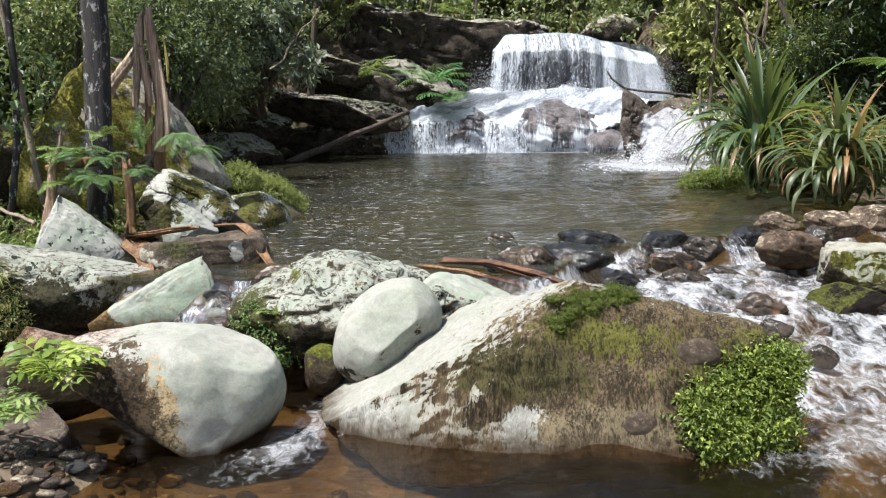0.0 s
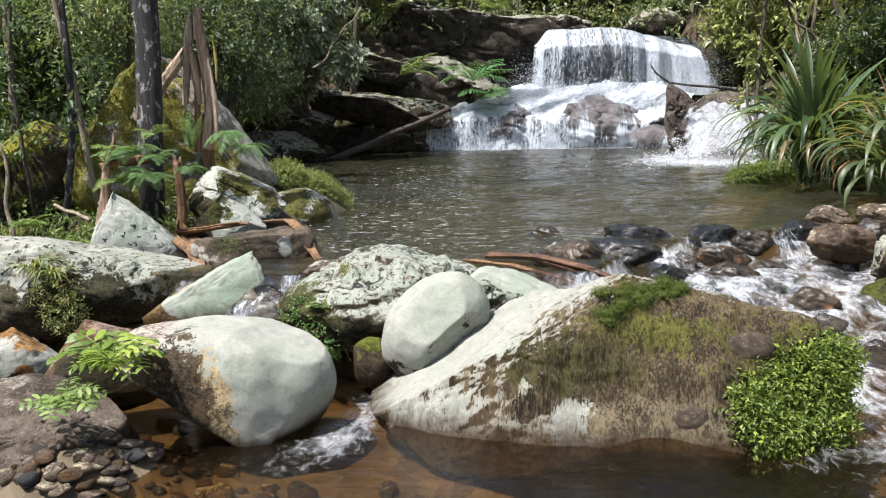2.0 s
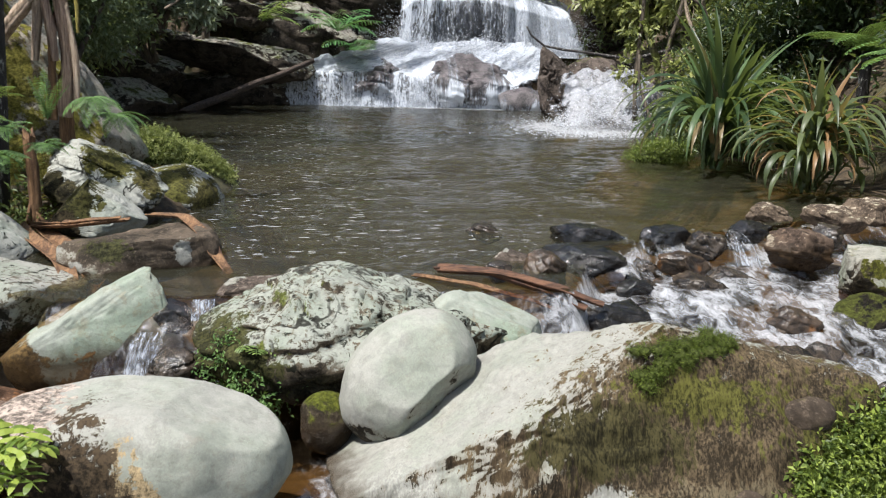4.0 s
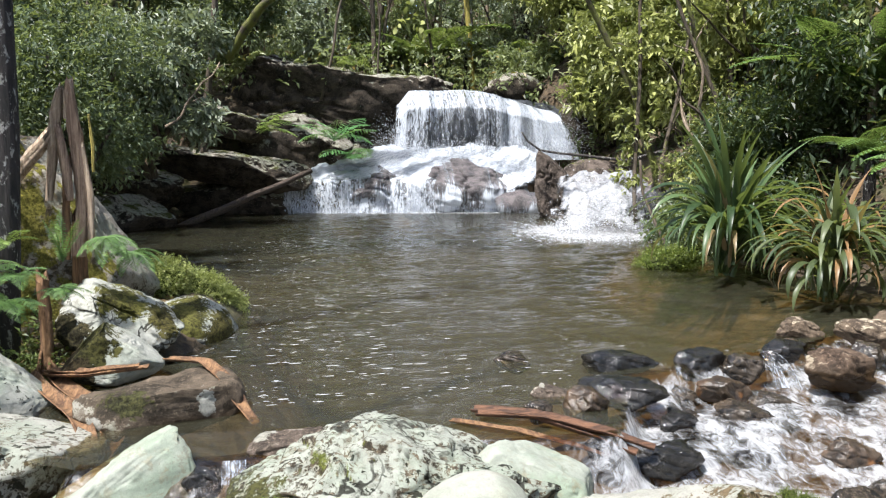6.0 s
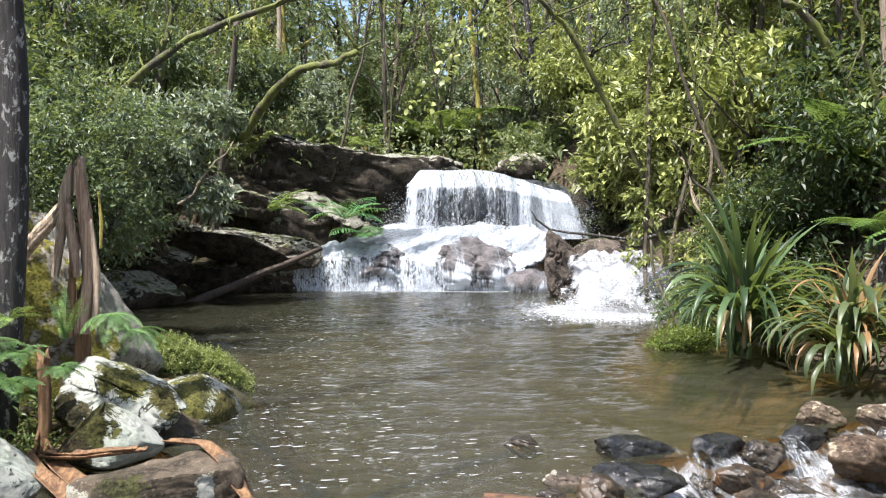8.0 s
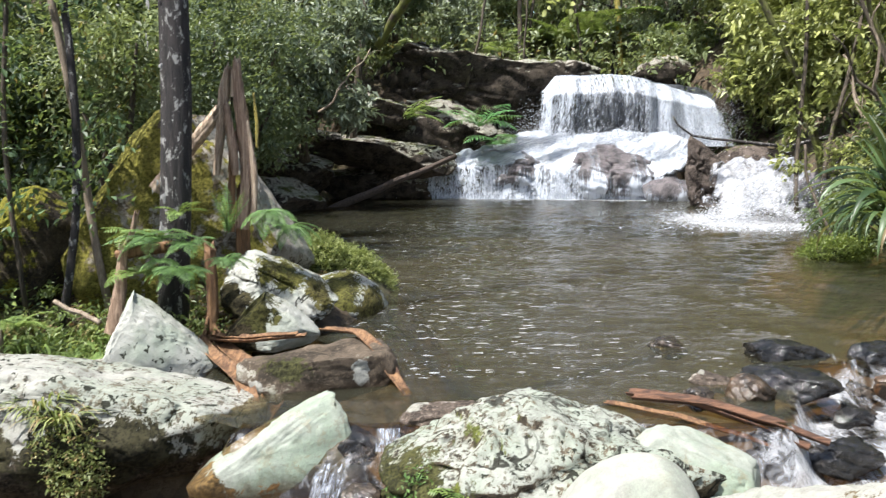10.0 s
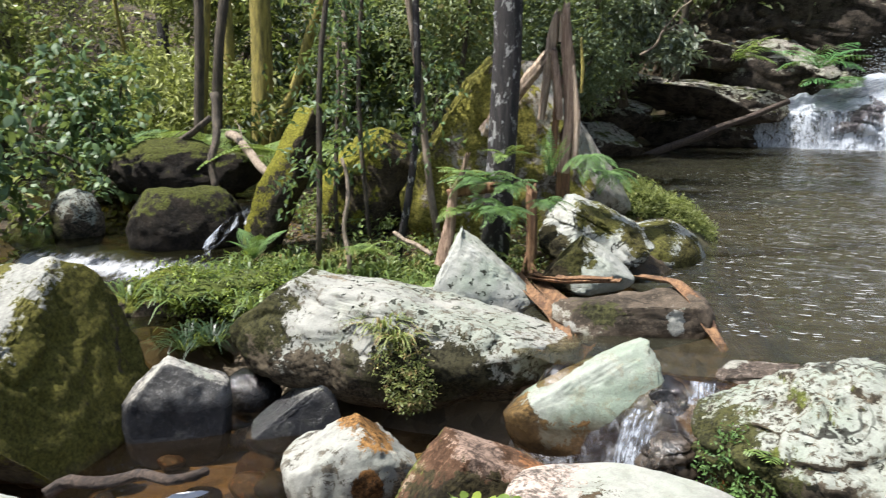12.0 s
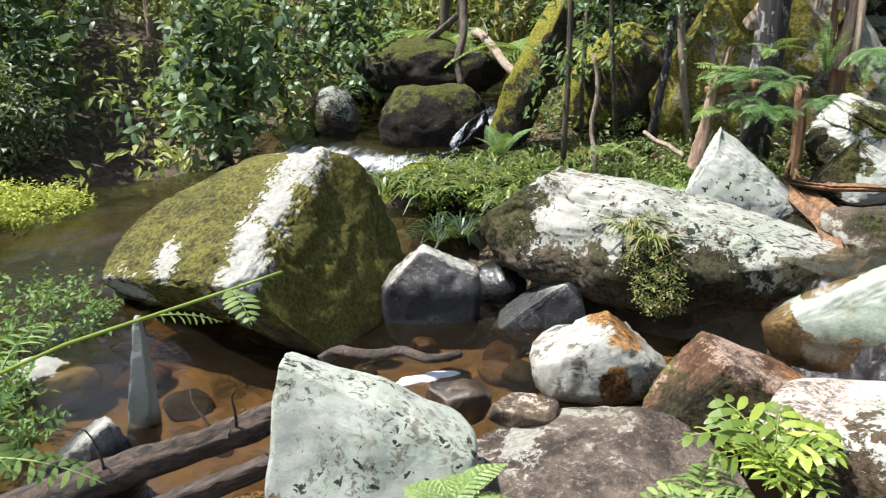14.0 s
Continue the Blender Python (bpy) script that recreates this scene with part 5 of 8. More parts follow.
boulder((-2.75, 21.0, 2.05), (0.98, 0.62, 0.38), M_cliff, "mossy rock step on the far bank", 63, turn=(0, 16, 0),
        cuts=[(0, -0.15, 1, 0.6), (0, -0.95, -0.2, 0.75)], sub=6, blocky=3, rough=0.12, power=0.7, strata=(0.32, 0.04, 0.05), category="rock", name="rock")
boulder((-2.45, 19.9, 1.02), (1.60, 0.95, 0.42), M_cliff, "broad overhanging rock slab by the waterfall", 70, turn=(0, 8, 4),
        cuts=[(0.02, -0.12, 1, 0.60), (0, -0.9, -0.45, 0.66)], sub=6, blocky=3, rough=0.12, power=0.66, crack=0.04, strata=(0.44, 0.05, 0.04), category="rock", name="rock")
boulder((-2.2, 20.6, 0.30), (1.7, 0.8, 0.55), M_cliff, "dark recessed rock under the slab", 71, turn=(0, 4, 0), sub=5, blocky=5, rough=0.12, power=0.75, strata=(0.2, 0.06, 0.0), category="rock", name="rock")
boulder((-4.4, 18.9, 0.62), (1.0, 0.7, 0.62), M_cliff, "dark rock at the back edge of the pool", 77, turn=(0, 10, 0),
        cuts=[(0.1, -0.1, 1, 0.62)], sub=6, blocky=3, rough=0.12, power=0.7, strata=(0.4, 0.05, 0.05), category="rock", name="rock")
boulder((4.151, 22.3, 2.86), (0.785, 0.471, 0.401), M_cliff, "dark rock at the lip of the waterfall", 84, turn=(0, 0, 0),
        cuts=[], sub=4, blocky=3, rough=0.1, category="rock", name="rock")
boulder((3.4, 22.3, 1.0), (2.35, 1.2, 1.62), M_fallback, "dark rock wall behind the falling water", 73, sub=5, blocky=2, power=0.6, rough=0.06, category="rock", name="rock")
boulder((-1.2, 21.9, 1.15), (2.1, 0.9, 1.1), M_cliff, "dark recessed rock under the ledge", 83, sub=6, blocky=5, power=0.72, strata=(0.45, 0.06, 0.1), category="rock", name="rock")
boulder((-6.4, 18.8, 0.8), (1.5, 1.4, 1.2), M_cliff, "dark rock bank at the back of the pool", 84, sub=5, blocky=4, category="rock", name="rock")
boulder((6.6, 21.5, 1.9), (1.5, 1.2, 1.4), M_cliff, "dark rock beside the waterfall", 80, sub=5, blocky=4, category="rock", name="rock")
boulder((-4.3, 16.9, 0.05), (1.1, 0.8, 0.55), M_cliff, "dark low rock at the far edge of the pool", 87, sub=5, blocky=4, category="rock", name="rock")
boulder((-1.66, 7.62, 0.0), (0.30, 0.45, 0.24), M_lich, "lichen-spotted rock at the pool edge below the cushion plant", 91, sub=5, blocky=4, rough=0.08)
boulder((-3.27, 5.25, -0.38), (0.16, 0.14, 0.14), M_wet, "dark wet stone wedged between two boulders", 92, sub=4, blocky=6, rough=0.08, category="stone", name="stone")

# ------------------------------------------------------------------ falling water


def sheet(name, u, w, fun, material, label, foam_fun, churn=0.0):
    """A water sheet: fun(a, b) gives x, y, z for a across and b down."""
    A, B = np.meshgrid(np.linspace(0, 1, u), np.linspace(0, 1, w))
    x, y, z = fun(A, B)
    v = np.stack([x, y, z], -1).reshape(-1, 3)
    if churn:
        v = v + churn * np.stack([0.4 * fbm(v, 3.1, 4, 2.0), -0.8 * np.abs(fbm(v, 2.3, 4, 5.0)), fbm(v, 2.6, 5, 9.0)], -1) * (1 - 0.7 * B.ravel()[:, None])
    i = (np.arange(w - 1)[:, None] * u + np.arange(u - 1)[None, :]).ravel()
    me = mesh_np(name, v, np.stack([i, i + 1, i + u + 1, i + u], -1), True, material)
    add_foam(me, foam_fun(A, B).ravel() - 0.45 * np.clip(1 - np.minimum(A, 1 - A) / 0.05, 0, 1).ravel())
    dx = np.hypot(np.gradient(x, axis=1), np.gradient(y, axis=1)).mean(axis=0)
    dz = np.sqrt(np.gradient(x, axis=0) ** 2 + np.gradient(y, axis=0) ** 2 + np.gradient(z, axis=0) ** 2).mean(axis=1)
    add_flow(me, np.stack(np.broadcast_arrays(np.cumsum(dx)[None, :], np.zeros((w, u)), np.cumsum(dz)[:, None]), -1))
    return part(name, me)


def upper(off):
    """The curtain over the step: rounded shoulders, bowed forward in the middle."""
    def fun(a, b):
        shoulder = smooth01(a, 0.0, 0.09)
        top = 2.40 + 0.32 * shoulder - 0.02 * np.sin(a * 8) ** 2 - 0.46 * smooth01(a, 0.45, 1.0)
        x = 1.12 + 3.75 * a + b * (0.55 * smooth01(a, 0.7, 1.0) - 0.22 * (1 - smooth01(a, 0, 0.25)))
        out = 0.55 + 0.40 * np.sin(np.pi * np.clip(a * 1.25, 0, 1)) ** 0.7
        y = 21.25 - out * np.minimum(1, b * 2.6) ** 0.6 - off + 0.05 * np.sin(a * 31) + 0.04 * np.sin(a * 57 + 1) - 0.25 * smooth01(a, 0.6, 1.0) * b
        k = np.clip((b - 0.05) / 0.95, 0, 1)
        z = top - (top - 1.10) * k ** 1.25
        return x, y, z
    return fun


def lower(off):
    """Water that slides off the step to the left and front, then drops the last half metre."""
    def fun(a, b):
        knee = 0.72 - 0.20 * smooth01(a, 0.5, 1.0)
        high = 1.40 - 0.03 * np.sin(a * 9) - 0.25 * smooth01(a, 0.75, 1.0)
        k = np.clip(b / 0.68, 0, 1)
        e = np.clip((b - 0.68) / 0.32, 0, 1)
        x = (0.75 + 4.0 * a) * (1 - k) + (-1.70 + 5.35 * a) * k
        y = 20.55 - 0.1 * a - (0.35 + 0.70 * a) * k - off - 0.12 * e - 0.10 * np.sin(a * 17 + 4 * b) * np.sin(np.pi * np.clip(b, 0, 1))
        z = high + (knee - high) * k ** 0.9 - knee * e ** 1.7 + 0.010 * np.sin(a * 47 - b * 13) * (1 - e)
        return x, y, z
    return fun


def side_fall(a, b):
    x = 3.45 + 2.35 * a - b * (1.35 - 0.15 * a)
    y = 16.7 - 3.9 * b + 0.15 * np.sin(a * 9)
    hump = 1 - 0.45 * np.abs(2 * a - 1) ** 2.2
    z = (0.90 - 0.10 * a) * (1 - smooth01(b, 0.0, 0.85)) * hump + (0.05 * np.sin(a * 9 + 5 * b) + 0.035 * np.sin(a * 23 - 11 * b) + 0.015 * np.sin(a * 57 - 24 * b)) * np.sin(np.pi * np.clip(b, 0.05, 1))
    return x, y, z + 0.05 * (1 - b) - 0.02


def bank_mist(x0, x1, y0, z0, high, bow):
    return lambda a, b: (x0 + (x1 - x0) * a, y0 - bow * np.sin(np.pi * b) - 0.1 * np.sin(a * 7 + b * 3), z0 + high * (1 - b) * (0.65 + 0.35 * np.sin(np.pi * a)))


edge_fade = lambda a, b: -1.1 * smooth01(np.abs(2 * a - 1), 0.45, 1.0) - 1.0 * smooth01(np.abs(2 * b - 1), 0.4, 1.0)
falls = [
    sheet("waterfall_upper", 180, 60, upper(0.0), M_fall, "", lambda a, b: 0.12 + 0.14 * smooth01(a, 0.58, 0.8) + 0.25 * smooth01(a, 0.10, 0.0) - 0.5 * smooth01(a + 0.03 * np.sin(b * 21), 0.93, 1.0) - 0.34 * np.exp(-((a - 0.36) / 0.22) ** 2 - ((b - 0.72) / 0.30) ** 2)),
    sheet("waterfall_front_threads", 180, 60, upper(0.10), M_veil, "", lambda a, b: -0.04 + 0.10 * smooth01(a, 0.62, 0.85) + 0.05 * smooth01(b, 0.2, 0.05)),
    sheet("waterfall_lower", 200, 80, lower(0.0), M_slide, "", lambda a, b: 0.0 + 0.50 * np.clip(1 - b * 1.5, 0, 1) + 0.30 * np.exp(-((a - 0.10) / 0.22) ** 2) * smooth01(b, 0.70, 0.5) + 0.14 * np.exp(-((a - 0.12) / 0.12) ** 2) + 0.55 * np.exp(-((a - 0.575 + 0.01 * b) / 0.045) ** 2) + 0.45 * np.exp(-((a - 0.98 + 0.12 * b) / 0.06) ** 2) - 0.48 * smooth01(b, 0.62, 0.78) * (1 - smooth01(b, 0.93, 1.0)), 0.16),
    sheet("waterfall_lower_threads", 200, 80, lower(0.12), M_veil, "", lambda a, b: -0.08 + 0.30 * np.clip(1 - b * 2.0, 0, 1) + 0.20 * smooth01(b, 0.6, 0.75)),
    sheet("waterfall_side", 120, 90, side_fall, M_spray, "", lambda a, b: 0.35 - 0.75 * smooth01(b, 0.55, 1.0) - 0.9 * smooth01(np.abs(2 * a - 1) + 0.16 * np.sin(b * 23) * np.sin(a * 40 + b * 9), 0.6, 1.0), 0.14),
    sheet("waterfall_spray", 50, 30, bank_mist(0.2, 5.0, 19.75, 0.75, 0.95, 0.35), M_mist, "", edge_fade),
    sheet("waterfall_spray", 50, 30, bank_mist(2.2, 5.0, 13.9, -0.02, 0.95, 0.5), M_mist, "", lambda a, b: 0.15 + edge_fade(a, b)),
    sheet("waterfall_trickle", 16, 14, lambda a, b: (0.98 + 0.20 * a, 6.16 - 0.09 * b ** 0.6 + 0.02 * np.sin(a * 8), 0.02 + 0.015 * np.sin(a * 9) - 0.15 * b ** 1.6), M_trickle, "", lambda a, b: -0.05 + 0 * a),
    sheet("waterfall_trickle", 16, 14, lambda a, b: (1.67 + (0.11 + 0.06 * b) * a, 6.34 - 0.22 * b ** 0.6 + 0.02 * np.sin(a * 6), 0.015 + 0.015 * np.sin(a * 3) - 0.17 * b ** 1.5), M_trickle, "", lambda a, b: 0.2 * b - 0.05 + 0 * a),
    sheet("waterfall_trickle", 14, 14, lambda a, b: (-1.40 + 0.13 * a - 0.04 * b, 5.06 - 0.16 * b ** 0.6, -0.10 - 0.22 * b ** 1.5), M_trickle, "", lambda a, b: 0.20 * b + 0.05 + 0 * a),
    sheet("waterfall_trickle", 18, 26, lambda a, b: (-4.60 + 0.14 * a + b * (0.12 * a + 0.02), 6.95 - 0.62 * b, 0.19 - 0.18 * smooth01(b, 0.05, 0.9) + 0.03 * np.sin(a * 11 + b * 9) * np.sin(np.pi * b) + 0.05 * np.sin(np.pi * a) * (1 - b)), M_trickle, "", lambda a, b: 0.02 + 0.12 * b + 0.12 * np.sin(a * 17 + b * 5) - 1.1 * smooth01(np.abs(2 * a - 1) + 0.25 * np.sin(b * 19), 0.45, 1.0) - 0.8 * smooth01(b, 0.8, 1.0)),
    sheet("waterfall_trickle", 14, 14, lambda a, b: (-1.19 + 0.10 * a, 5.14 - 0.08 * b ** 0.6, 0.005 - 0.14 * b ** 1.5), M_trickle, "", lambda a, b: 0.12 + 0 * a),
]
for ob, l in zip(falls, ("white curtain of falling water over a rock step", "loose threads of falling water", "white water fanning over wet rounded rocks", "thin water threads over rock", "short frothing side cascade", "white spray drifting at the foot of the curtain", "white spray over the side cascade") + ("small veil of water between outlet stones",) * 3 + ("small white cascade of the side stream", "small veil of water between outlet stones")):
    tagged(ob, l, "waterfall", kind="structure")
for rock_ob in (veil_fallA, veil_fallB, veil_fallC):
    me = rock_ob.data.copy()
    me.materials.clear()
    me.materials.append(M_thin)
    co = np.zeros(len(me.vertices) * 3, np.float32)
    me.vertices.foreach_get("co", co)
    co = co.reshape(-1, 3)
    low_ = 1 - smooth01(co[:, 2], -0.2 * co[:, 2].max(), 0.45 * co[:, 2].max())
    add_foam(me, -0.20 + 0.32 * low_ + 0.12 * np.sin(co[:, 0] * 7.0))
    add_flow(me, np.stack([co[:, 0] * 1.0, 0 * co[:, 0], co[:, 2] - co[:, 1] * 0.6], -1))
    film_ = new("waterfall_film", me)
    film_.matrix_basis = rock_ob.matrix_basis @ Matrix.Diagonal((1.03, 1.03, 1.03, 1))
    tagged(film_, "thin film of white water running over a wet rock", "waterfall", kind="structure")

# froth and droplets where the water lands
def froth(name, label, centers, radii, count, size, seed):
    r = np.random.default_rng(seed)
    k = r.integers(0, len(centers), count)
    o = r.normal(size=(count, 3)) * 0.5
    p = np.array(centers)[k] + o * np.array(radii)[k]
    p[:, 2] = np.abs(p[:, 2] - 0.01) + 0.01
    v = np.array([(1, 0, 0), (-1, 0, 0), (0, 1, 0), (0, -1, 0), (0, 0, 1), (0, 0, -1)], float)
    f = np.array([(0, 2, 4), (2, 1, 4), (1, 3, 4), (3, 0, 4), (2, 0, 5), (1, 2, 5), (3, 1, 5), (0, 3, 5)])
    s = size * r.uniform(0.3, 1.3, (count, 1, 1))
    vv = (p[:, None, :] + v[None] * s * np.array([[[1, 1, 0.7]]])).reshape(-1, 3)
    ff = (np.arange(count)[:, None, None] * len(v) + f[None]).reshape(-1, 3)
    return tagged(new(name, mesh_np(name, vv, ff, True, M_froth)), label, "foam", kind="stuff")


froth("spray", "white spray drops round the waterfall", [(1.3, 20.0, 1.25), (2.5, 19.9, 1.35), (3.8, 19.8, 1.3), (0.6, 20.0, 1.2), (5.0, 20.2, 1.6), (0.9, 20.1, 1.6), (-0.8, 19.9, 0.5)],
      [(0.9, 0.3, 0.3), (1.0, 0.3, 0.22), (1.0, 0.3, 0.3), (0.8, 0.3, 0.4), (0.4, 0.3, 0.7), (0.5, 0.3, 0.5), (0.8, 0.3, 0.4)], 6000, 0.009, 5)
froth("spray", "white froth where the side cascade lands", [(3.0, 12.9, 0.02), (2.9, 13.6, 0.12), (3.6, 13.8, 0.25), (4.0, 14.8, 0.45)], [(0.9, 0.5, 0.06), (0.6, 0.5, 0.2), (0.8, 0.5, 0.4), (0.7, 0.5, 0.5)], 3000, 0.0095, 6)

# ------------------------------------------------------------------ trees and shrubs


def tree(place, height, radius, bark, leaf, label, seed, lean=(0, 0), crown=True, crown_from=0.5, leaf_size=0.10, twigs=900, spread=1.4, limbs=5, category="tree", group="forest trees", jag=0.08, per=7):
    r = np.random.default_rng(seed)
    t = holder("tree", place, label, category, group)
    top = np.array([lean[0] * height, lean[1] * height, height])
    n = 12
    axis = bend((0, 0, -0.2), top, n, wob=0.02 * height * 0.35, seed=seed)
    rad = np.linspace(radius, radius * 0.45, n)
    rad[0] *= 1.35
    part("trunk", mesh_np("trunk", *tube(axis, rad, 12, jag, seed), True, bark), t)
    cs, rs = [], []
    for k in range(limbs):
        h = r.uniform(crown_from, 0.97)
        i = min(n - 2, int(h * (n - 1)))
        a = axis[i]
        ang = r.uniform(0, 6.28)
        ln = spread * r.uniform(0.6, 1.2)
        tip = a + np.array([math.cos(ang) * ln, math.sin(ang) * ln, ln * r.uniform(0.05, 0.6)])
        part("limb", mesh_np("limb", *tube(bend(a, tip, 6, 0.08 * ln, 0.03 * ln, seed + k), np.linspace(rad[i] * 0.5, 0.012, 6), 7, 0.06, k), True, bark), t)
        for q in (0.55, 0.8, 1.0):
            cs.append(a * (1 - q) + tip * q + r.normal(size=3) * 0.15 * ln)
            s = spread * r.uniform(0.28, 0.5)
            rs.append([s, s, s * 0.65])
    if crown and cs:
        part("crown", mesh_np("crown", *spray_leaves(cs, rs, twigs, per, leaf_size, leaf_size * 0.42, seed), False, leaf), t)
    return t


def shrub(place, size, leaf, label, seed, leaf_size=0.07, twigs=500, stems=5, count=9, group="shrubs", width=0.42, per=7, droop=0.3, twig_len=0.3, bark=None):
    r = np.random.default_rng(seed)
    t = holder("shrub", place, label, "shrub", group)
    c, q = blobs((0, 0, size[2] * 0.58), np.array(size) * np.array([0.62, 0.62, 0.42]), count, min(size) * 0.42, seed)
    for k in range(stems):
        tip = c[k % count]
        part("stem", mesh_np("stem", *tube(bend((r.normal() * 0.05, r.normal() * 0.05, -0.15), tip, 6, 0.05, 0.03, seed + k), np.linspace(0.022, 0.006, 6) * (0.5 + size[2]), 6, 0.05, k), True, bark or M_bark), t)
    part("crown", mesh_np("crown", *spray_leaves(c, q, twigs, per, leaf_size, leaf_size * width, seed, droop, twig_len, 0.35), False, leaf), t)
    return t


def on_ground(x, y, dz=0.0):
    return (x, y, float(ground_height(np.array([x]), np.array([y]))[0]) + dz)


# forest behind the falls and on both banks
r = np.random.default_rng(11)
BARKS = [M_bark, M_bark, M_bark_dark, M_bark_pale, M_bark_moss]
spots = []


def free_spot(x0, x1, y0, y1, gap):
    for _ in range(60):
        x, y = r.uniform(x0, x1), r.uniform(y0, y1)
        clear = crossed(POOL, np.array([x]), np.array([y]))[0] > 1.2 and crossed(SIDE, np.array([x]), np.array([y]))[0] > 0.8
        if clear and all(math.hypot(x - a, y - b_) > gap for a, b_ in spots):
            break
    spots.append((x, y))
    return x, y


# area, how many, leaves, height, twigs
WOODS = [(-10, 12, 24, 34, 30, 1.2, 5.5, 9.0), (-22, 22, 34, 50, 32, 1.8, 6.5, 9.5), (-20, -7.5, 10.5, 24, 11, 1.8, 6, 11), (7, 16, 8, 24, 20, 1.6, 6, 11)]
n_tree = 0
for x0, x1, y0, y1, count, gap, h0, h1 in WOODS:
    for _ in range(count):
        x, y = free_spot(x0, x1, y0, y1, gap)
        tree(on_ground(x, y), r.uniform(h0, h1), r.uniform(0.05, 0.15), BARKS[n_tree % 5], ((L_dark, L_grey, L_dark, L_mid) if x < -7.5 and y < 24 else (L_mid, L_dark, L_grey, L_lime))[n_tree % 4], "slender forest tree with a dense green crown", 100 + n_tree,
             lean=(r.normal() * 0.07, r.normal() * 0.06), crown_from=0.30, twigs=370 if y < 34 else 230, spread=r.uniform(1.3, 2.2), limbs=8, leaf_size=0.25 if y > 34 else 0.174)
        n_tree += 1
# unseen trees added round and behind the camera; they close and dapple the place
for x, y in ((-9.5, -1.5), (-8.5, -5), (-3.5, -7), (3, -8), (7.5, -4), (8.5, 1.5), (6.8, 5.0)):
    tree(on_ground(x, y), 9.0, 0.14, M_bark, L_mid, "unseen forest tree added on the near bank", 180 + int(x * 7 + y), crown_from=0.45, twigs=400, spread=2.2, limbs=8, leaf_size=0.21)
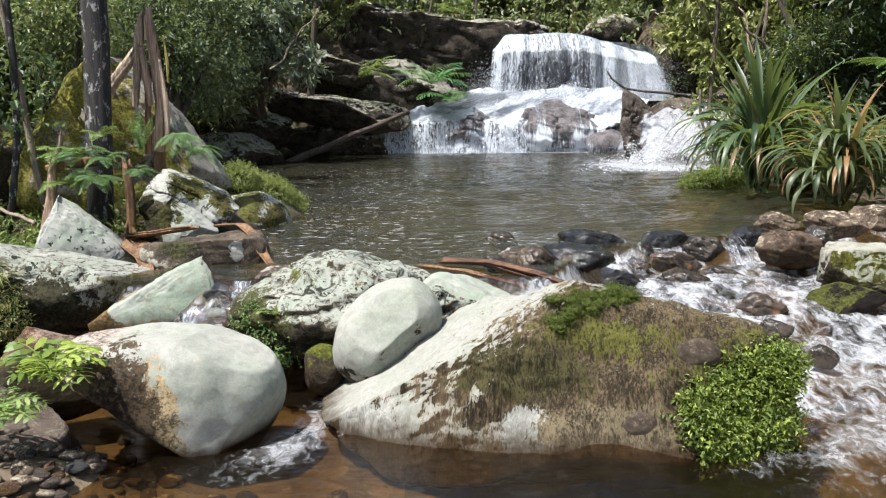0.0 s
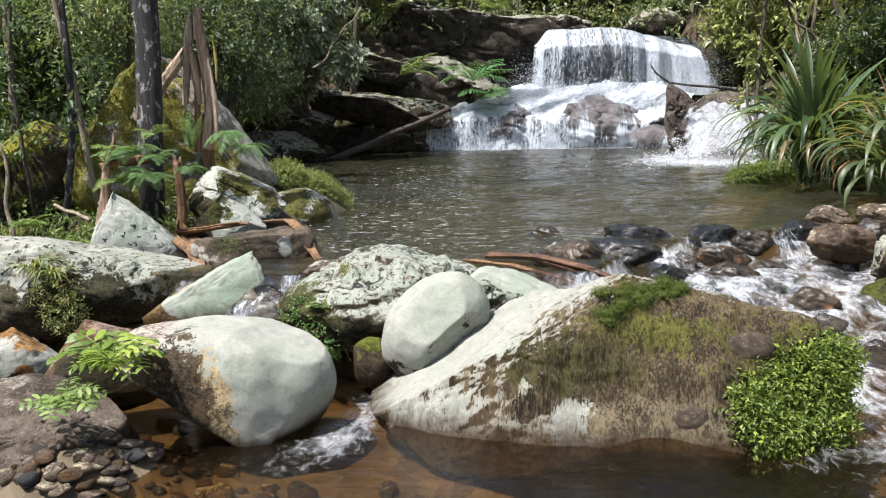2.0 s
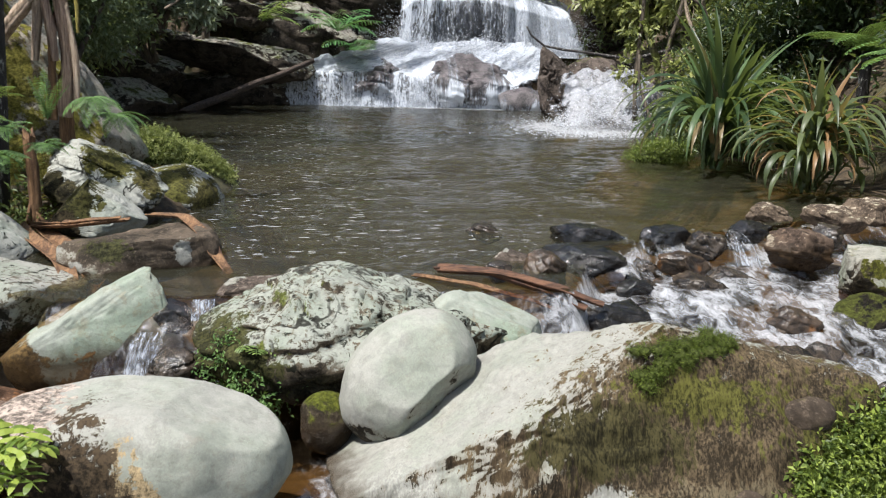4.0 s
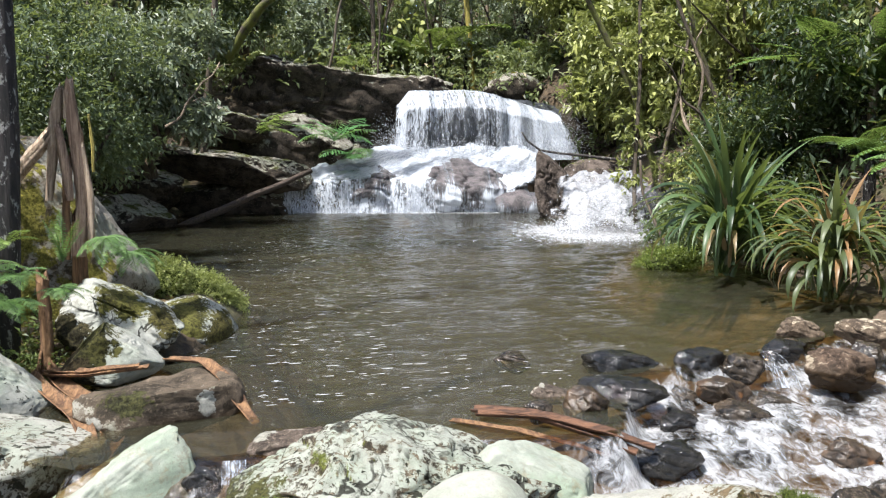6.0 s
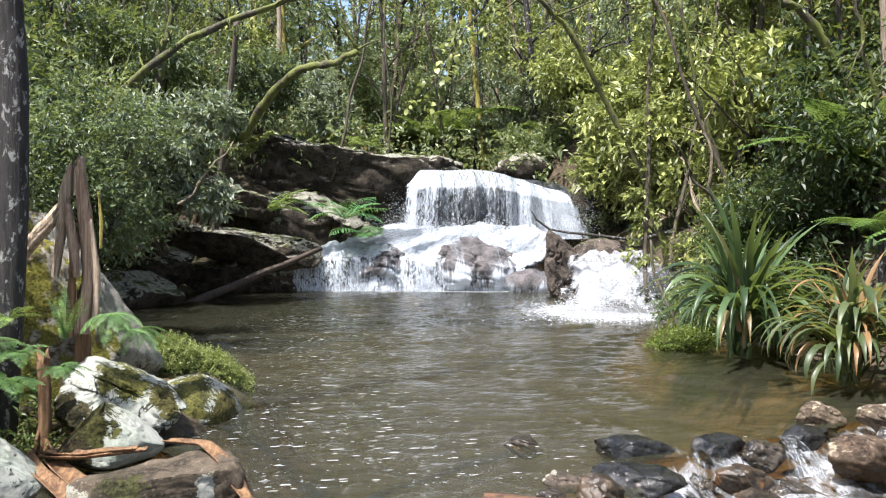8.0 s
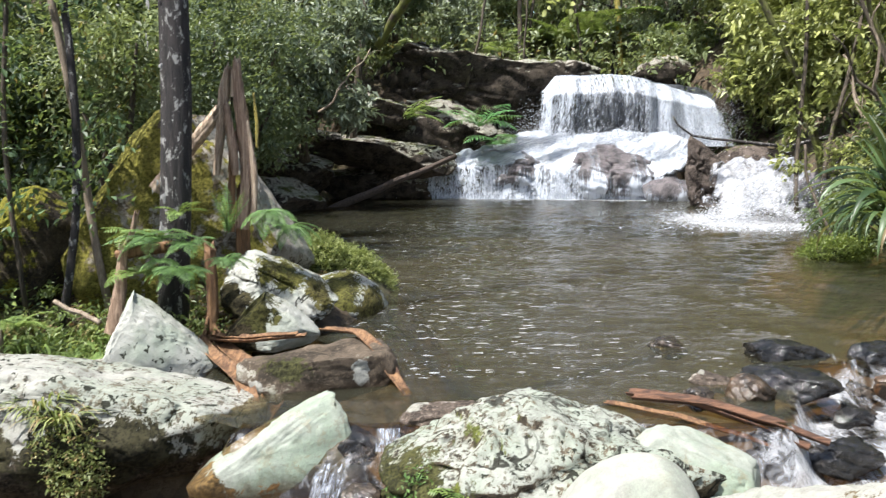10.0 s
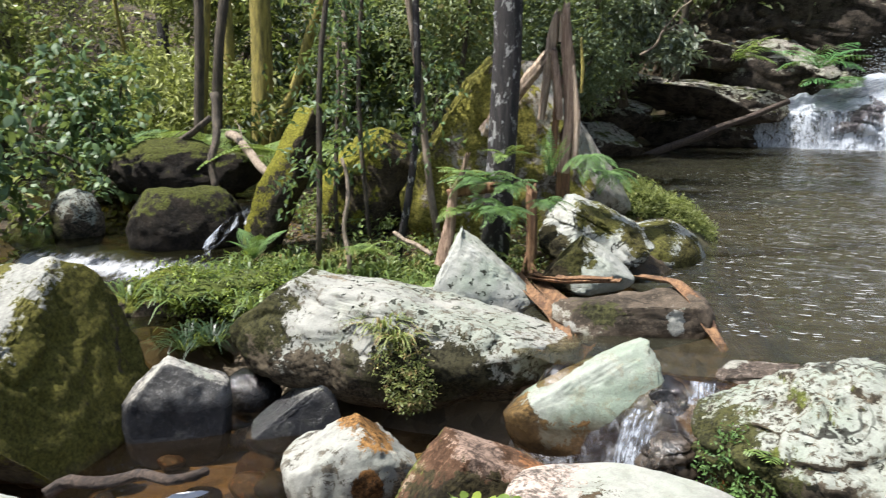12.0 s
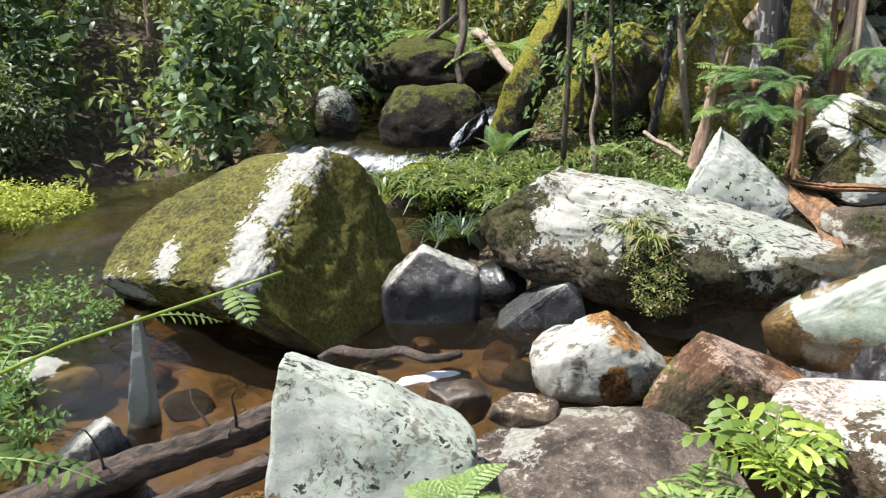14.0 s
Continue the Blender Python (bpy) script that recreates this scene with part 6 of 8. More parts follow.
SHRUBS = [
    (-3.1, 10.4, 0.7, (0.7, 0.6, 1.5), L_dark, 0.075, 900), (-3.4, 11.6, 1.1, (0.9, 0.8, 1.6), L_dark, 0.09, 1100), (-3.9, 9.4, 0.4, (0.6, 0.6, 1.5), L_mid, 0.07, 700),
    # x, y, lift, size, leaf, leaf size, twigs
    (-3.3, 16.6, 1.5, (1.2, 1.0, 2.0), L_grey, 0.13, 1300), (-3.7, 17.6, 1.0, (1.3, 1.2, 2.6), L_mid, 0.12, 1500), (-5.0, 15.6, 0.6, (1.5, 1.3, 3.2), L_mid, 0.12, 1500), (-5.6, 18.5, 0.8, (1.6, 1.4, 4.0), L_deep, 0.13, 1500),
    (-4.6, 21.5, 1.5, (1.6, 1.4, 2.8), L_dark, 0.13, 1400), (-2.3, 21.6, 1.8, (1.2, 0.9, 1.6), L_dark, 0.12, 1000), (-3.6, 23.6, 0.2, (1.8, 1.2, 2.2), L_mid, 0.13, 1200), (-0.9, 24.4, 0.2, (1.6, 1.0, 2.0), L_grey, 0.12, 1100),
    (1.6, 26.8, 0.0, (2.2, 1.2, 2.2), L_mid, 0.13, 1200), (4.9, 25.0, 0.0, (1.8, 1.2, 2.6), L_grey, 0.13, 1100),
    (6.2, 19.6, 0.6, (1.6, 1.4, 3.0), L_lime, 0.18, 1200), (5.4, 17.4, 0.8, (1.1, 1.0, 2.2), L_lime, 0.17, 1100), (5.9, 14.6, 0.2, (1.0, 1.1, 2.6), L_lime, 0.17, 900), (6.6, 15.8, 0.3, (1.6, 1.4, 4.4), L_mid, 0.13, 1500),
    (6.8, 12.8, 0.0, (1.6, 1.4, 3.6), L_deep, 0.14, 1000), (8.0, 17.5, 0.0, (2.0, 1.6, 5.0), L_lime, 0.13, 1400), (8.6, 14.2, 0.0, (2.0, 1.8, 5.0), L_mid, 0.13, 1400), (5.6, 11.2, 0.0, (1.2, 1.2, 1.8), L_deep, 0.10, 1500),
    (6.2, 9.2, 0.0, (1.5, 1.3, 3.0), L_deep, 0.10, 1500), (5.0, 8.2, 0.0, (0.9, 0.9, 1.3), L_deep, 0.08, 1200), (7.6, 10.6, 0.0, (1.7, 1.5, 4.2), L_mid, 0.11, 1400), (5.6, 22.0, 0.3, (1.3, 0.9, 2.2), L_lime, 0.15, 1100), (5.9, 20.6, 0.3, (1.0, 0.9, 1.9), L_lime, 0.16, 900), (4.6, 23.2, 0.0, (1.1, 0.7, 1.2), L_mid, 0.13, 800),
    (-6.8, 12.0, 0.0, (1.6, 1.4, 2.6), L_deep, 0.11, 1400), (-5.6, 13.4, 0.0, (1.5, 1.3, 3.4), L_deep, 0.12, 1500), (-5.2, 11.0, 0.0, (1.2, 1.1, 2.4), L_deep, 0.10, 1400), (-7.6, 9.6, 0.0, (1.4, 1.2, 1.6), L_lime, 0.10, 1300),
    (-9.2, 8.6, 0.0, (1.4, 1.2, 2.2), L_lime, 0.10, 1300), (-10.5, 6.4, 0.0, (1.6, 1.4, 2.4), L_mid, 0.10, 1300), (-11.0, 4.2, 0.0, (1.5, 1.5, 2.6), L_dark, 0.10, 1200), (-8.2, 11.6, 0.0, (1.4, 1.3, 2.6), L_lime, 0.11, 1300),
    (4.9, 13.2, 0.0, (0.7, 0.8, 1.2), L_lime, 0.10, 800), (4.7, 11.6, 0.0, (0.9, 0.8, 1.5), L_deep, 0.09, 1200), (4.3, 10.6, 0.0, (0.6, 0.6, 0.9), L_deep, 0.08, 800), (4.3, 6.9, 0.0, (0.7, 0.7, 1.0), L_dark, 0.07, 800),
    (-9.6, 2.6, 0.0, (1.1, 1.1, 0.9), L_lime, 0.08, 1100), (-8.4, 4.8, 0.0, (0.8, 0.8, 0.7), L_dark, 0.08, 800), (-13.0, 8.5, 0.0, (2.0, 1.8, 3.4), L_mid, 0.12, 1200),
]
for k, (x, y, lift, size, leaf, ls, tw) in enumerate(SHRUBS):
    g = on_ground(x, y)
    shrub((x, y, max(g[2], 0) + lift if lift else g[2]), size, leaf, "bushy understorey shrub with small green leaves", 300 + k, ls * (1.24 if ls >= 0.12 else 1.16 if ls > 0.09 else 1), int(tw * (0.62 if ls >= 0.12 else 0.72 if ls > 0.09 else 1)), count=14)


def undergrowth(name, label, x0, x1, y0, y1, patches, twigs, leaf, size, seed, height=0.5):
    """Low leafy ground cover, one sheet of many small plants."""
    r = np.random.default_rng(seed)
    x, y = r.uniform(x0, x1, patches * 3), r.uniform(y0, y1, patches * 3)
    ok = (crossed(POOL, x, y) > 0.5) & (crossed(SIDE, x, y) > 0.25) & (crossed(CREEK, x, y) > 0.5)
    x, y = x[ok][:patches], y[ok][:patches]
    z = ground_height(x, y)
    h = height * r.uniform(0.5, 1.6, len(x))
    c = np.stack([x, y, z + h * 0.5], -1)
    q = np.stack([h * 0.9, h * 0.9, h * 0.6], -1)
    v, f = spray_leaves(c, q, twigs, 6, size, size * 0.45, seed, 0.35, size * 2.4, 0.2)
    return tagged(new(name, mesh_np(name, v, f, False, leaf)), label, "undergrowth", kind="stuff")


undergrowth("undergrowth", "mixed green undergrowth on the slope above the falls", -12, 14, 21.6, 34, 320, 6300, L_mid, 0.185, 601, 0.9)
undergrowth("undergrowth", "undergrowth in painted shade on the wooded bank", 3.7, 14, 5, 23, 300, 5600, L_deep, 0.13, 602, 0.6)
# yellow-green leaves stand in for sun on this bank
undergrowth("undergrowth", "yellow-green undergrowth on the far left bank, sunlight in its colour", -18, -6.0, 5.5, 22, 300, 6000, L_lime, 0.13, 603, 0.55)
undergrowth("undergrowth", "undergrowth in painted shade at the back of the pool", -8.0, -4.0, 9.0, 22, 160, 3300, L_deep, 0.115, 604, 0.6)
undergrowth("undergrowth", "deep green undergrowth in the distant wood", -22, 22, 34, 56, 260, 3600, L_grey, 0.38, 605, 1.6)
wood_c, wood_q = blobs((0, 54, 9.5), (36, 4, 6.0), 120, 3.2, 611, 0.8)
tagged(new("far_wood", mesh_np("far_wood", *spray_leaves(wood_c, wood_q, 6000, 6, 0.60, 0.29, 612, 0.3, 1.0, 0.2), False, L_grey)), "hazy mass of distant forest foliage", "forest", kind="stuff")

# ------------------------------------------------------------------ strap-leaved plants


def strap(length, width, arch, seed):
    """One long arching strap leaf, folded along the midrib, base at the origin, growing along +x and up."""
    r = np.random.default_rng(seed)
    n = 14
    t = np.linspace(0, 1, n)
    ang = radians(84 if arch < 1.3 else r.uniform(66, 90)) - arch * t ** 1.55
    step_ = length / (n - 1)
    x = np.concatenate([[0], np.cumsum(np.cos(ang[:-1]) * step_)])
    z = np.concatenate([[0], np.cumsum(np.sin(ang[:-1]) * step_)])
    w = width * np.minimum(1, 4 * (1 - t) + 0.02) * (0.7 + 0.3 * np.sin(t * 3.1))
    tw = 0.25 * r.normal() * t
    mid = np.stack([x, 0.02 * r.normal() * t, z], -1)
    side_ = np.stack([-np.sin(ang) * np.sin(tw), np.cos(tw), np.cos(ang) * np.sin(tw)], -1)
    nrm = np.stack([-np.sin(ang), 0 * t, np.cos(ang)], -1)
    a = mid + side_ * w[:, None] * 0.5 + nrm * w[:, None] * 0.18
    c = mid - side_ * w[:, None] * 0.5 + nrm * w[:, None] * 0.18
    v = np.stack([a, mid, c], 1).reshape(-1, 3)
    i = np.arange(n - 1)[:, None] * 3
    f = np.concatenate([i + np.array([[0, 1, 4, 3]]), i + np.array([[1, 2, 5, 4]])], 0)
    return v, f


def strap_plant(place, count, length, width, leaf, label, seed, upright=0.25, group="strap plants"):
    r = np.random.default_rng(seed)
    t = holder("strap_plant", place, label, "plant", group)
    kinds = []
    for k in range(9):
        arch = r.uniform(0.5, 1.1) if k < 9 * upright else r.uniform(2.6, 3.5)
        kinds.append(mesh_np("leaf", *strap(length * r.uniform(0.75, 1.15), width * r.uniform(0.8, 1.2), arch, seed + k), True, leaf))
    for k in range(count):
        a = k * 137.5 + r.uniform(-20, 20)
        part("leaf", kinds[k % 9], t, m=pose(r.normal() * 0.05, r.normal() * 0.05, r.uniform(-0.05, 0.20), 0, r.uniform(-12, 18), a) @ Matrix.Scale(r.uniform(0.75, 1.1), 4))
    return t


strap_plant((3.02, 9.25, 0.06), 150, 1.30, 0.060, L_strap, "clump of long arching green strap leaves at the pool's edge", 500, upright=0.12)
strap_plant((3.12, 7.80, 0.06), 140, 1.0, 0.052, L_strapdead, "clump of drooping half-dry strap leaves at the pool's edge", 520, upright=0.06)
strap_plant((3.75, 10.0, 0.10), 50, 1.1, 0.056, L_strap, "clump of arching green strap leaves behind a larger one", 540, upright=0.1)
strap_plant((3.85, 8.6, 0.15), 46, 0.95, 0.050, L_strapdead, "clump of drooping strap leaves on the bank", 560, upright=0.05)

# ------------------------------------------------------------------ ferns


def frond(length, width, arch, pairs, seed, lacy=True):
    """One fern frond along +x: a rachis with toothed leaflets."""
    r = np.random.default_rng(seed)
    n = pairs
    t = np.linspace(0.06, 1, n)
    ang = radians(50) - arch * t
    s = length / n
    x = np.cumsum(np.cos(ang) * s)
    z = np.cumsum(np.sin(ang) * s)
    p = np.stack([x, 0 * x, z], -1)
    d = np.stack([np.cos(ang), 0 * x, np.sin(ang)], -1)
    w = width * np.sin(np.pi * np.clip(t * 0.92 + 0.10, 0, 1)) ** 0.8
    P, D, U, Ls, Ws = [], [], [], [], []
    for sgn in (-1, 1):
        side_ = np.array([0, sgn, 0.0])
        if lacy:
            m_ = 7
            for k in range(m_):
                q = (k + 0.3) / m_
                base = p + (d * 0.35 + side_) * (w * q)[:, None] - np.array([0, 0, 0.10]) * (w * q * q)[:, None]
                for e in (-1, 1):
                    P.append(base)
                    D.append(d * (0.9 * e) + side_ * 0.7 + r.normal(size=d.shape) * 0.08)
                    U.append(np.tile([0, 0, 1.0], (n, 1)) - d * 0.3)
                    Ls.append(np.full(n, s * 1.1) * (1 - 0.45 * q))
                    Ws.append(np.full(n, s * 0.78) * (1 - 0.4 * q))
        else:
            P.append(p)
            D.append(d * 0.4 + side_ + r.normal(size=d.shape) * 0.06 - np.array([0, 0, 0.15]))
            U.append(np.tile([0, 0, 1.0], (n, 1)))
            Ls.append(w)
            Ws.append(np.full(n, s * 0.58))
    v, f = (leaf_geo if lacy else oval_geo)(np.vstack(P), np.vstack(D), np.vstack(U), np.concatenate(Ls), np.concatenate(Ws), 0.1)
    tv, tf = tube(np.vstack([[0, 0, 0], p]), np.linspace(0.006, 0.0015, n + 1) * (0.4 + length), 4, cap=False)
    tri = np.vstack([tf[:, [0, 1, 2]], tf[:, [0, 2, 3]]])
    return join([(v, f), (tv, tri)])


def fern(place, fronds, length, width, leaf, label, seed, turn=(0, 360), arch=(0.9, 1.7), tip=(-10, 15), lacy=True, pairs=22, stem=0.0, group="ferns"):
    r = np.random.default_rng(seed)
    t = holder("fern", place, label, "fern", group)
    if stem:
        part("trunk", mesh_np("trunk", *tube(bend((0, 0, -stem), (0, 0, 0), 8, 0, 0.02, seed), np.linspace(0.06, 0.045, 8), 10, 0.12, seed), True, M_bark_dark), t)
    kinds = [mesh_np("frond", *frond(length * r.uniform(0.8, 1.1), width, r.uniform(*arch), pairs, seed + k, lacy), False, leaf) for k in range(3)]
    for k in range(fronds):
        a = turn[0] + (turn[1] - turn[0]) * (k + r.uniform(0.1, 0.9)) / fronds
        part("frond", kinds[k % 3], t, m=pose(0, 0, 0, r.uniform(-15, 15), r.uniform(*tip), a) @ Matrix.Scale(r.uniform(0.75, 1.1), 4))
    return t


fern((-2.60, 6.45, 0.62), 10, 0.18, 0.065, L_fernlime, "small bright green fern rooted on the bank rock", 701, turn=(120, 420), tip=(0, 40), arch=(0.6, 1.3), lacy=False, pairs=12)
fern((-2.12, 6.55, 0.62), 6, 0.30, 0.045, L_fern, "fern with upright fronds beside the broken stump", 702, arch=(0.3, 0.8), tip=(-38, -12), lacy=False, pairs=26)
fern((-2.26, 6.30, 0.58), 11, 0.17, 0.042, L_fern, "drooping green fern on top of a broken stem", 703, arch=(1.0, 1.9), turn=(170, 380), tip=(-5, 30), pairs=24, lacy=False)
fern((-2.40, 6.28, 0.50), 10, 0.15, 0.040, L_fern, "drooping blue-green fern among the bank herbs", 731, arch=(1.0, 1.9), turn=(170, 370), tip=(0, 40), pairs=24, lacy=False)
fern((-2.08, 6.36, 0.50), 10, 0.15, 0.040, L_fern, "blue-green fern hanging beside the dead stem", 732, arch=(1.0, 1.9), turn=(190, 390), tip=(0, 40), pairs=22, lacy=False)
fern((-2.40, 6.60, 0.72), 8, 0.17, 0.042, L_fernlime, "pale fern arching beside the dark trunk", 733, arch=(0.7, 1.5), turn=(130, 400), tip=(-20, 25), pairs=22, lacy=False)
fern((-1.96, 6.82, 0.72), 10, 0.22, 0.05, L_fern, "fern hanging over the lichened rock", 704, arch=(0.9, 1.7), turn=(180, 380), tip=(15, 55), lacy=False, pairs=26)
fern((-1.86, 6.95, 0.62), 8, 0.20, 0.045, L_fern, "fern hanging over the lichened rock", 735, arch=(0.9, 1.7), turn=(200, 400), tip=(15, 55), lacy=False, pairs=24)
fern((-2.44, 6.34, 0.60), 14, 0.25, 0.070, L_fern, "leafy green fern in front of the dark trunk", 736, arch=(0.8, 1.7), turn=(150, 390), tip=(-10, 35), pairs=22, lacy=False)
fern((-2.30, 6.24, 0.46), 15, 0.23, 0.065, L_fern, "leafy green fern hanging over the dead stem", 737, arch=(0.9, 1.8), turn=(150, 390), tip=(0, 40), pairs=22, lacy=False)
fern((-2.56, 6.40, 0.42), 12, 0.22, 0.060, L_fernlime, "bright fern on the shaded bank behind a white rock", 738, arch=(0.8, 1.7), turn=(150, 390), tip=(-10, 30), pairs=20, lacy=False)
fern((-0.35, 20.1, 1.55), 12, 1.05, 0.30, L_fernbright, "bright green fern under the dark ledge", 705, pairs=15, arch=(0.8, 1.6), lacy=False)
fern((0.0, 19.9, 1.15), 10, 0.8, 0.26, L_fernbright, "bright green fern beside the falls", 706, pairs=15, arch=(1.0, 1.8), lacy=False)
fern((-1.9, 19.7, 1.70), 7, 0.95, 0.26, L_fernlime, "pale fern on the sloping rock slab", 707, pairs=15, turn=(-80, 80), lacy=False)
fern((0.2, 22.0, 3.35), 5, 0.8, 0.22, L_fernlime, "yellowish fern on the upper ledge", 708, pairs=15, lacy=False)
for k, (x, y, z, ln) in enumerate([(2.2, 25.2, 3.9, 1.7), (3.6, 25.8, 4.2, 1.8), (4.8, 24.8, 3.8, 1.5), (1.2, 26.2, 4.0, 1.5)]):
    fern((x, y, z), 9, ln, 0.42, L_fernlime, "tree fern with wide pale fronds above the waterfall", 710 + k, pairs=20, stem=1.2)
fern((5.7, 11.0, 1.9), 7, 1.9, 0.24, L_fern, "large arching tree fern over the wooded bank", 720, pairs=34, stem=1.7, arch=(0.7, 1.2), turn=(110, 300))
fern((5.3, 8.3, 1.55), 7, 1.35, 0.22, L_fern, "large arching tree fern over the wooded bank", 734, pairs=30, stem=1.3, arch=(0.9, 1.5), turn=(90, 290))
fern((4.6, 9.4, 1.15), 8, 0.75, 0.20, L_fern, "fern in the shade of the bank", 721, stem=0.9)
fern((4.5, 8.4, 1.0), 8, 0.8, 0.20, L_fern, "fern in the shade of the bank", 722, stem=0.8)
fern((4.25, 7.4, 0.55), 8, 0.6, 0.17, L_fern, "low fern behind the dry strap leaves", 723)
fern((-4.75, 7.9, 0.55), 8, 0.75, 0.20, L_fernlime, "pale fern behind the mossy slab", 724, arch=(1.2, 1.9))
fern((-3.85, 6.15, 0.10), 6, 0.26, 0.07, L_fern, "small fern in the bank grass", 725, arch=(0.4, 1.0), tip=(-35, -5))
fern((-3.2, 6.35, 0.14), 6, 0.22, 0.07, L_fernlime, "small fern in the bank grass", 726)
fern((-8.4, 3.4, 0.3), 8, 0.7, 0.18, L_fernlime, "sunlit fern on the far side bank", 727)
fern((-7.2, 8.6, 0.5), 8, 0.7, 0.18, L_fern, "fern on the forest floor", 728)
fern((-6.0, 8.4, 0.6), 7, 0.6, 0.16, L_fernlime, "fern on the forest floor", 729)

# pinnate seedlings on the near stones
fern((-1.50, 3.84, -0.08), 20, 0.24, 0.085, L_seedling, "bright yellow-green pinnate seedling beside a boulder", 740, lacy=False, pairs=6, tip=(-35, 5), group="seedlings")
fern((-1.62, 3.72, -0.16), 18, 0.17, 0.055, L_fernlime, "green pinnate seedling beside a boulder", 741, lacy=False, pairs=6, tip=(-10, 25), group="seedlings")
fern((-2.06, 3.30, -0.12), 9, 0.17, 0.05, L_fernlime, "small pale fern between two stones", 742, pairs=12, group="seedlings")
fern((-1.92, 3.26, -0.12), 8, 0.14, 0.05, L_fernlime, "small pale fern between two stones", 743, pairs=12, group="seedlings")
fern((-0.90, 4.68, -0.06), 7, 0.10, 0.04, L_fernlime, "tiny fern growing on the lumpy boulder", 744, lacy=False, pairs=7, group="seedlings")

# pinnate shrub branch near the camera
spray_ = holder("leafy_branch", (-3.35, 2.50, -0.40), "young branch with pale pinnate leaflets hanging over stones", "branch")
AX = np.array([(0, 0, 0), (0.12, 0.06, 0.28), (0.26, 0.14, 0.50), (0.42, 0.22, 0.63), (0.60, 0.30, 0.72), (0.80, 0.38, 0.80), (1.00, 0.46, 0.88), (1.12, 0.50, 0.93)])
part("stem", mesh_np("stem", *tube(AX, np.linspace(0.006, 0.003, 8), 8), True, L_seedling), spray_)
pin = mesh_np("pinnate_leaf", *frond(0.24, 0.070, 0.9, 8, 751, lacy=False), True, L_pinnate)
pin2 = mesh_np("pinnate_leaf", *frond(0.30, 0.078, 0.6, 10, 752, lacy=False), True, L_pinnate)
for k, (q, a, e) in enumerate([(3, 120, 10), (5, 60, 45), (6, -20, 40), (3, -70, 55), (2, 160, 15), (2, 10, 55), (2, 200, 30), (1, 120, 20)]):
    part("pinnate_leaf", (pin, pin2)[k % 2], spray_, m=pose(*AX[q], 0, e, a) @ Matrix.Scale(0.55 if q > 4 else 0.9, 4))
low_ = holder("leafy_branch", (-3.45, 2.30, -0.40), "low branch with pale pinnate leaflets near the driftwood", "branch")
BX = np.array([(0, 0, 0), (0.06, 0.05, 0.2), (0.16, 0.14, 0.34), (0.32, 0.26, 0.40), (0.48, 0.36, 0.42)])
part("stem", mesh_np("stem", *tube(BX, np.linspace(0.006, 0.003, 5), 8), True, L_seedling), low_)
for k, (q, a, e) in enumerate([(2, 40, 35), (3, 60, 40), (4, 35, 45), (3, -50, 50), (2, 130, 30), (1, 180, 30)]):
    part("pinnate_leaf", (pin2, pin)[k % 2], low_, m=pose(*BX[q], 0, e, a))


# ------------------------------------------------------------------ moss cushions and leafy mats


def mat_plant(name, label, centers, radii, twigs, leaf_size, leaf, seed, category="moss", core=None):
    t = holder(name, centers[0], label, category)
    c = np.array(centers) - np.array(centers[0])
    if core:
        for q, w in zip(c, radii):
            part("cushion", rock_mesh("cushion", np.array(w) * 0.88, seed, (), core, sub=4, blocky=0, rough=0.12), t, m=pose(*q))
    for k, q in enumerate(c[:6]):
        part("stem", mesh_np("stem", *tube(bend(q - np.array([0, 0, radii[k][2]]), q + np.array([0, 0, radii[k][2] * 0.8]), 5, 0, 0.004, seed + k), np.linspace(0.003, 0.0015, 5), 5), True, M_bark), t)
    part("leaves", mesh_np("leaves", *spray_leaves(c, radii, twigs, 6, leaf_size, leaf_size * 0.5, seed, 0.1, leaf_size * 3, 0.85), False, leaf), t)
    return t


M_mosscore = rock_material("moss_cushion", dark=(0.02, 0.025, 0.006), mid=(0.06, 0.075, 0.016), lichen=0.0)
mat_plant("moss_bush", "dense leafy green cushion plant at the water's edge", [(-1.72, 8.3, 0.10), (-1.9, 8.15, 0.26), (-1.58, 8.4, 0.02)], [(0.26, 0.28, 0.20), (0.18, 0.2, 0.16), (0.2, 0.22, 0.14)], 6000, 0.022, L_cushion, 760, "plant", M_mosscore)
r = np.random.default_rng(41)
u, w = r.random(26), r.random(26)
clump_c = np.stack([0.77 + 0.37 * u, 3.86 + 0.12 * u + 0.10 * w, -0.40 + 0.30 * w * (0.5 + 0.5 * u)], -1)
clump_q = r.uniform(0.03, 0.075, (26, 1)) * np.array([[1, 0.8, 0.8]])
mat_plant("leafy_clump", "bright leafy clump growing on the boulder's wet side", [tuple(q) for q in clump_c], clump_q * 1.15, 4200, 0.023, L_clump, 761, "plant", M_mosscore)
moss_c = []
for k in range(30):
    u = k / 29
    hx, hy = 0.29 + 0.32 * u + 0.020 * math.sin(k * 2.7), 4.085 + 0.085 * u + 0.022 * math.sin(k * 4.1)
    hit = front_tree.ray_cast(Vector((hx, hy, 2.0)), Vector((0, 0, -1)))[0]
    if hit:
        moss_c.append(tuple(hit))
mat_plant("moss_patch", "vivid green moss cushion on top of the boulder", moss_c, [(0.038 - 0.016 * k / 30, 0.026, 0.018) for k in range(len(moss_c))], 2600, 0.006, L_vivid, 762, "moss", M_mosscore)
mat_plant("leafy_clump", "tuft of herbs on the dark end of the long boulder", [(-2.40, 5.15, -0.06), (-2.34, 5.12, -0.16)], [(0.09, 0.06, 0.06), (0.08, 0.05, 0.07)], 420, 0.020, L_grass, 764, "plant")
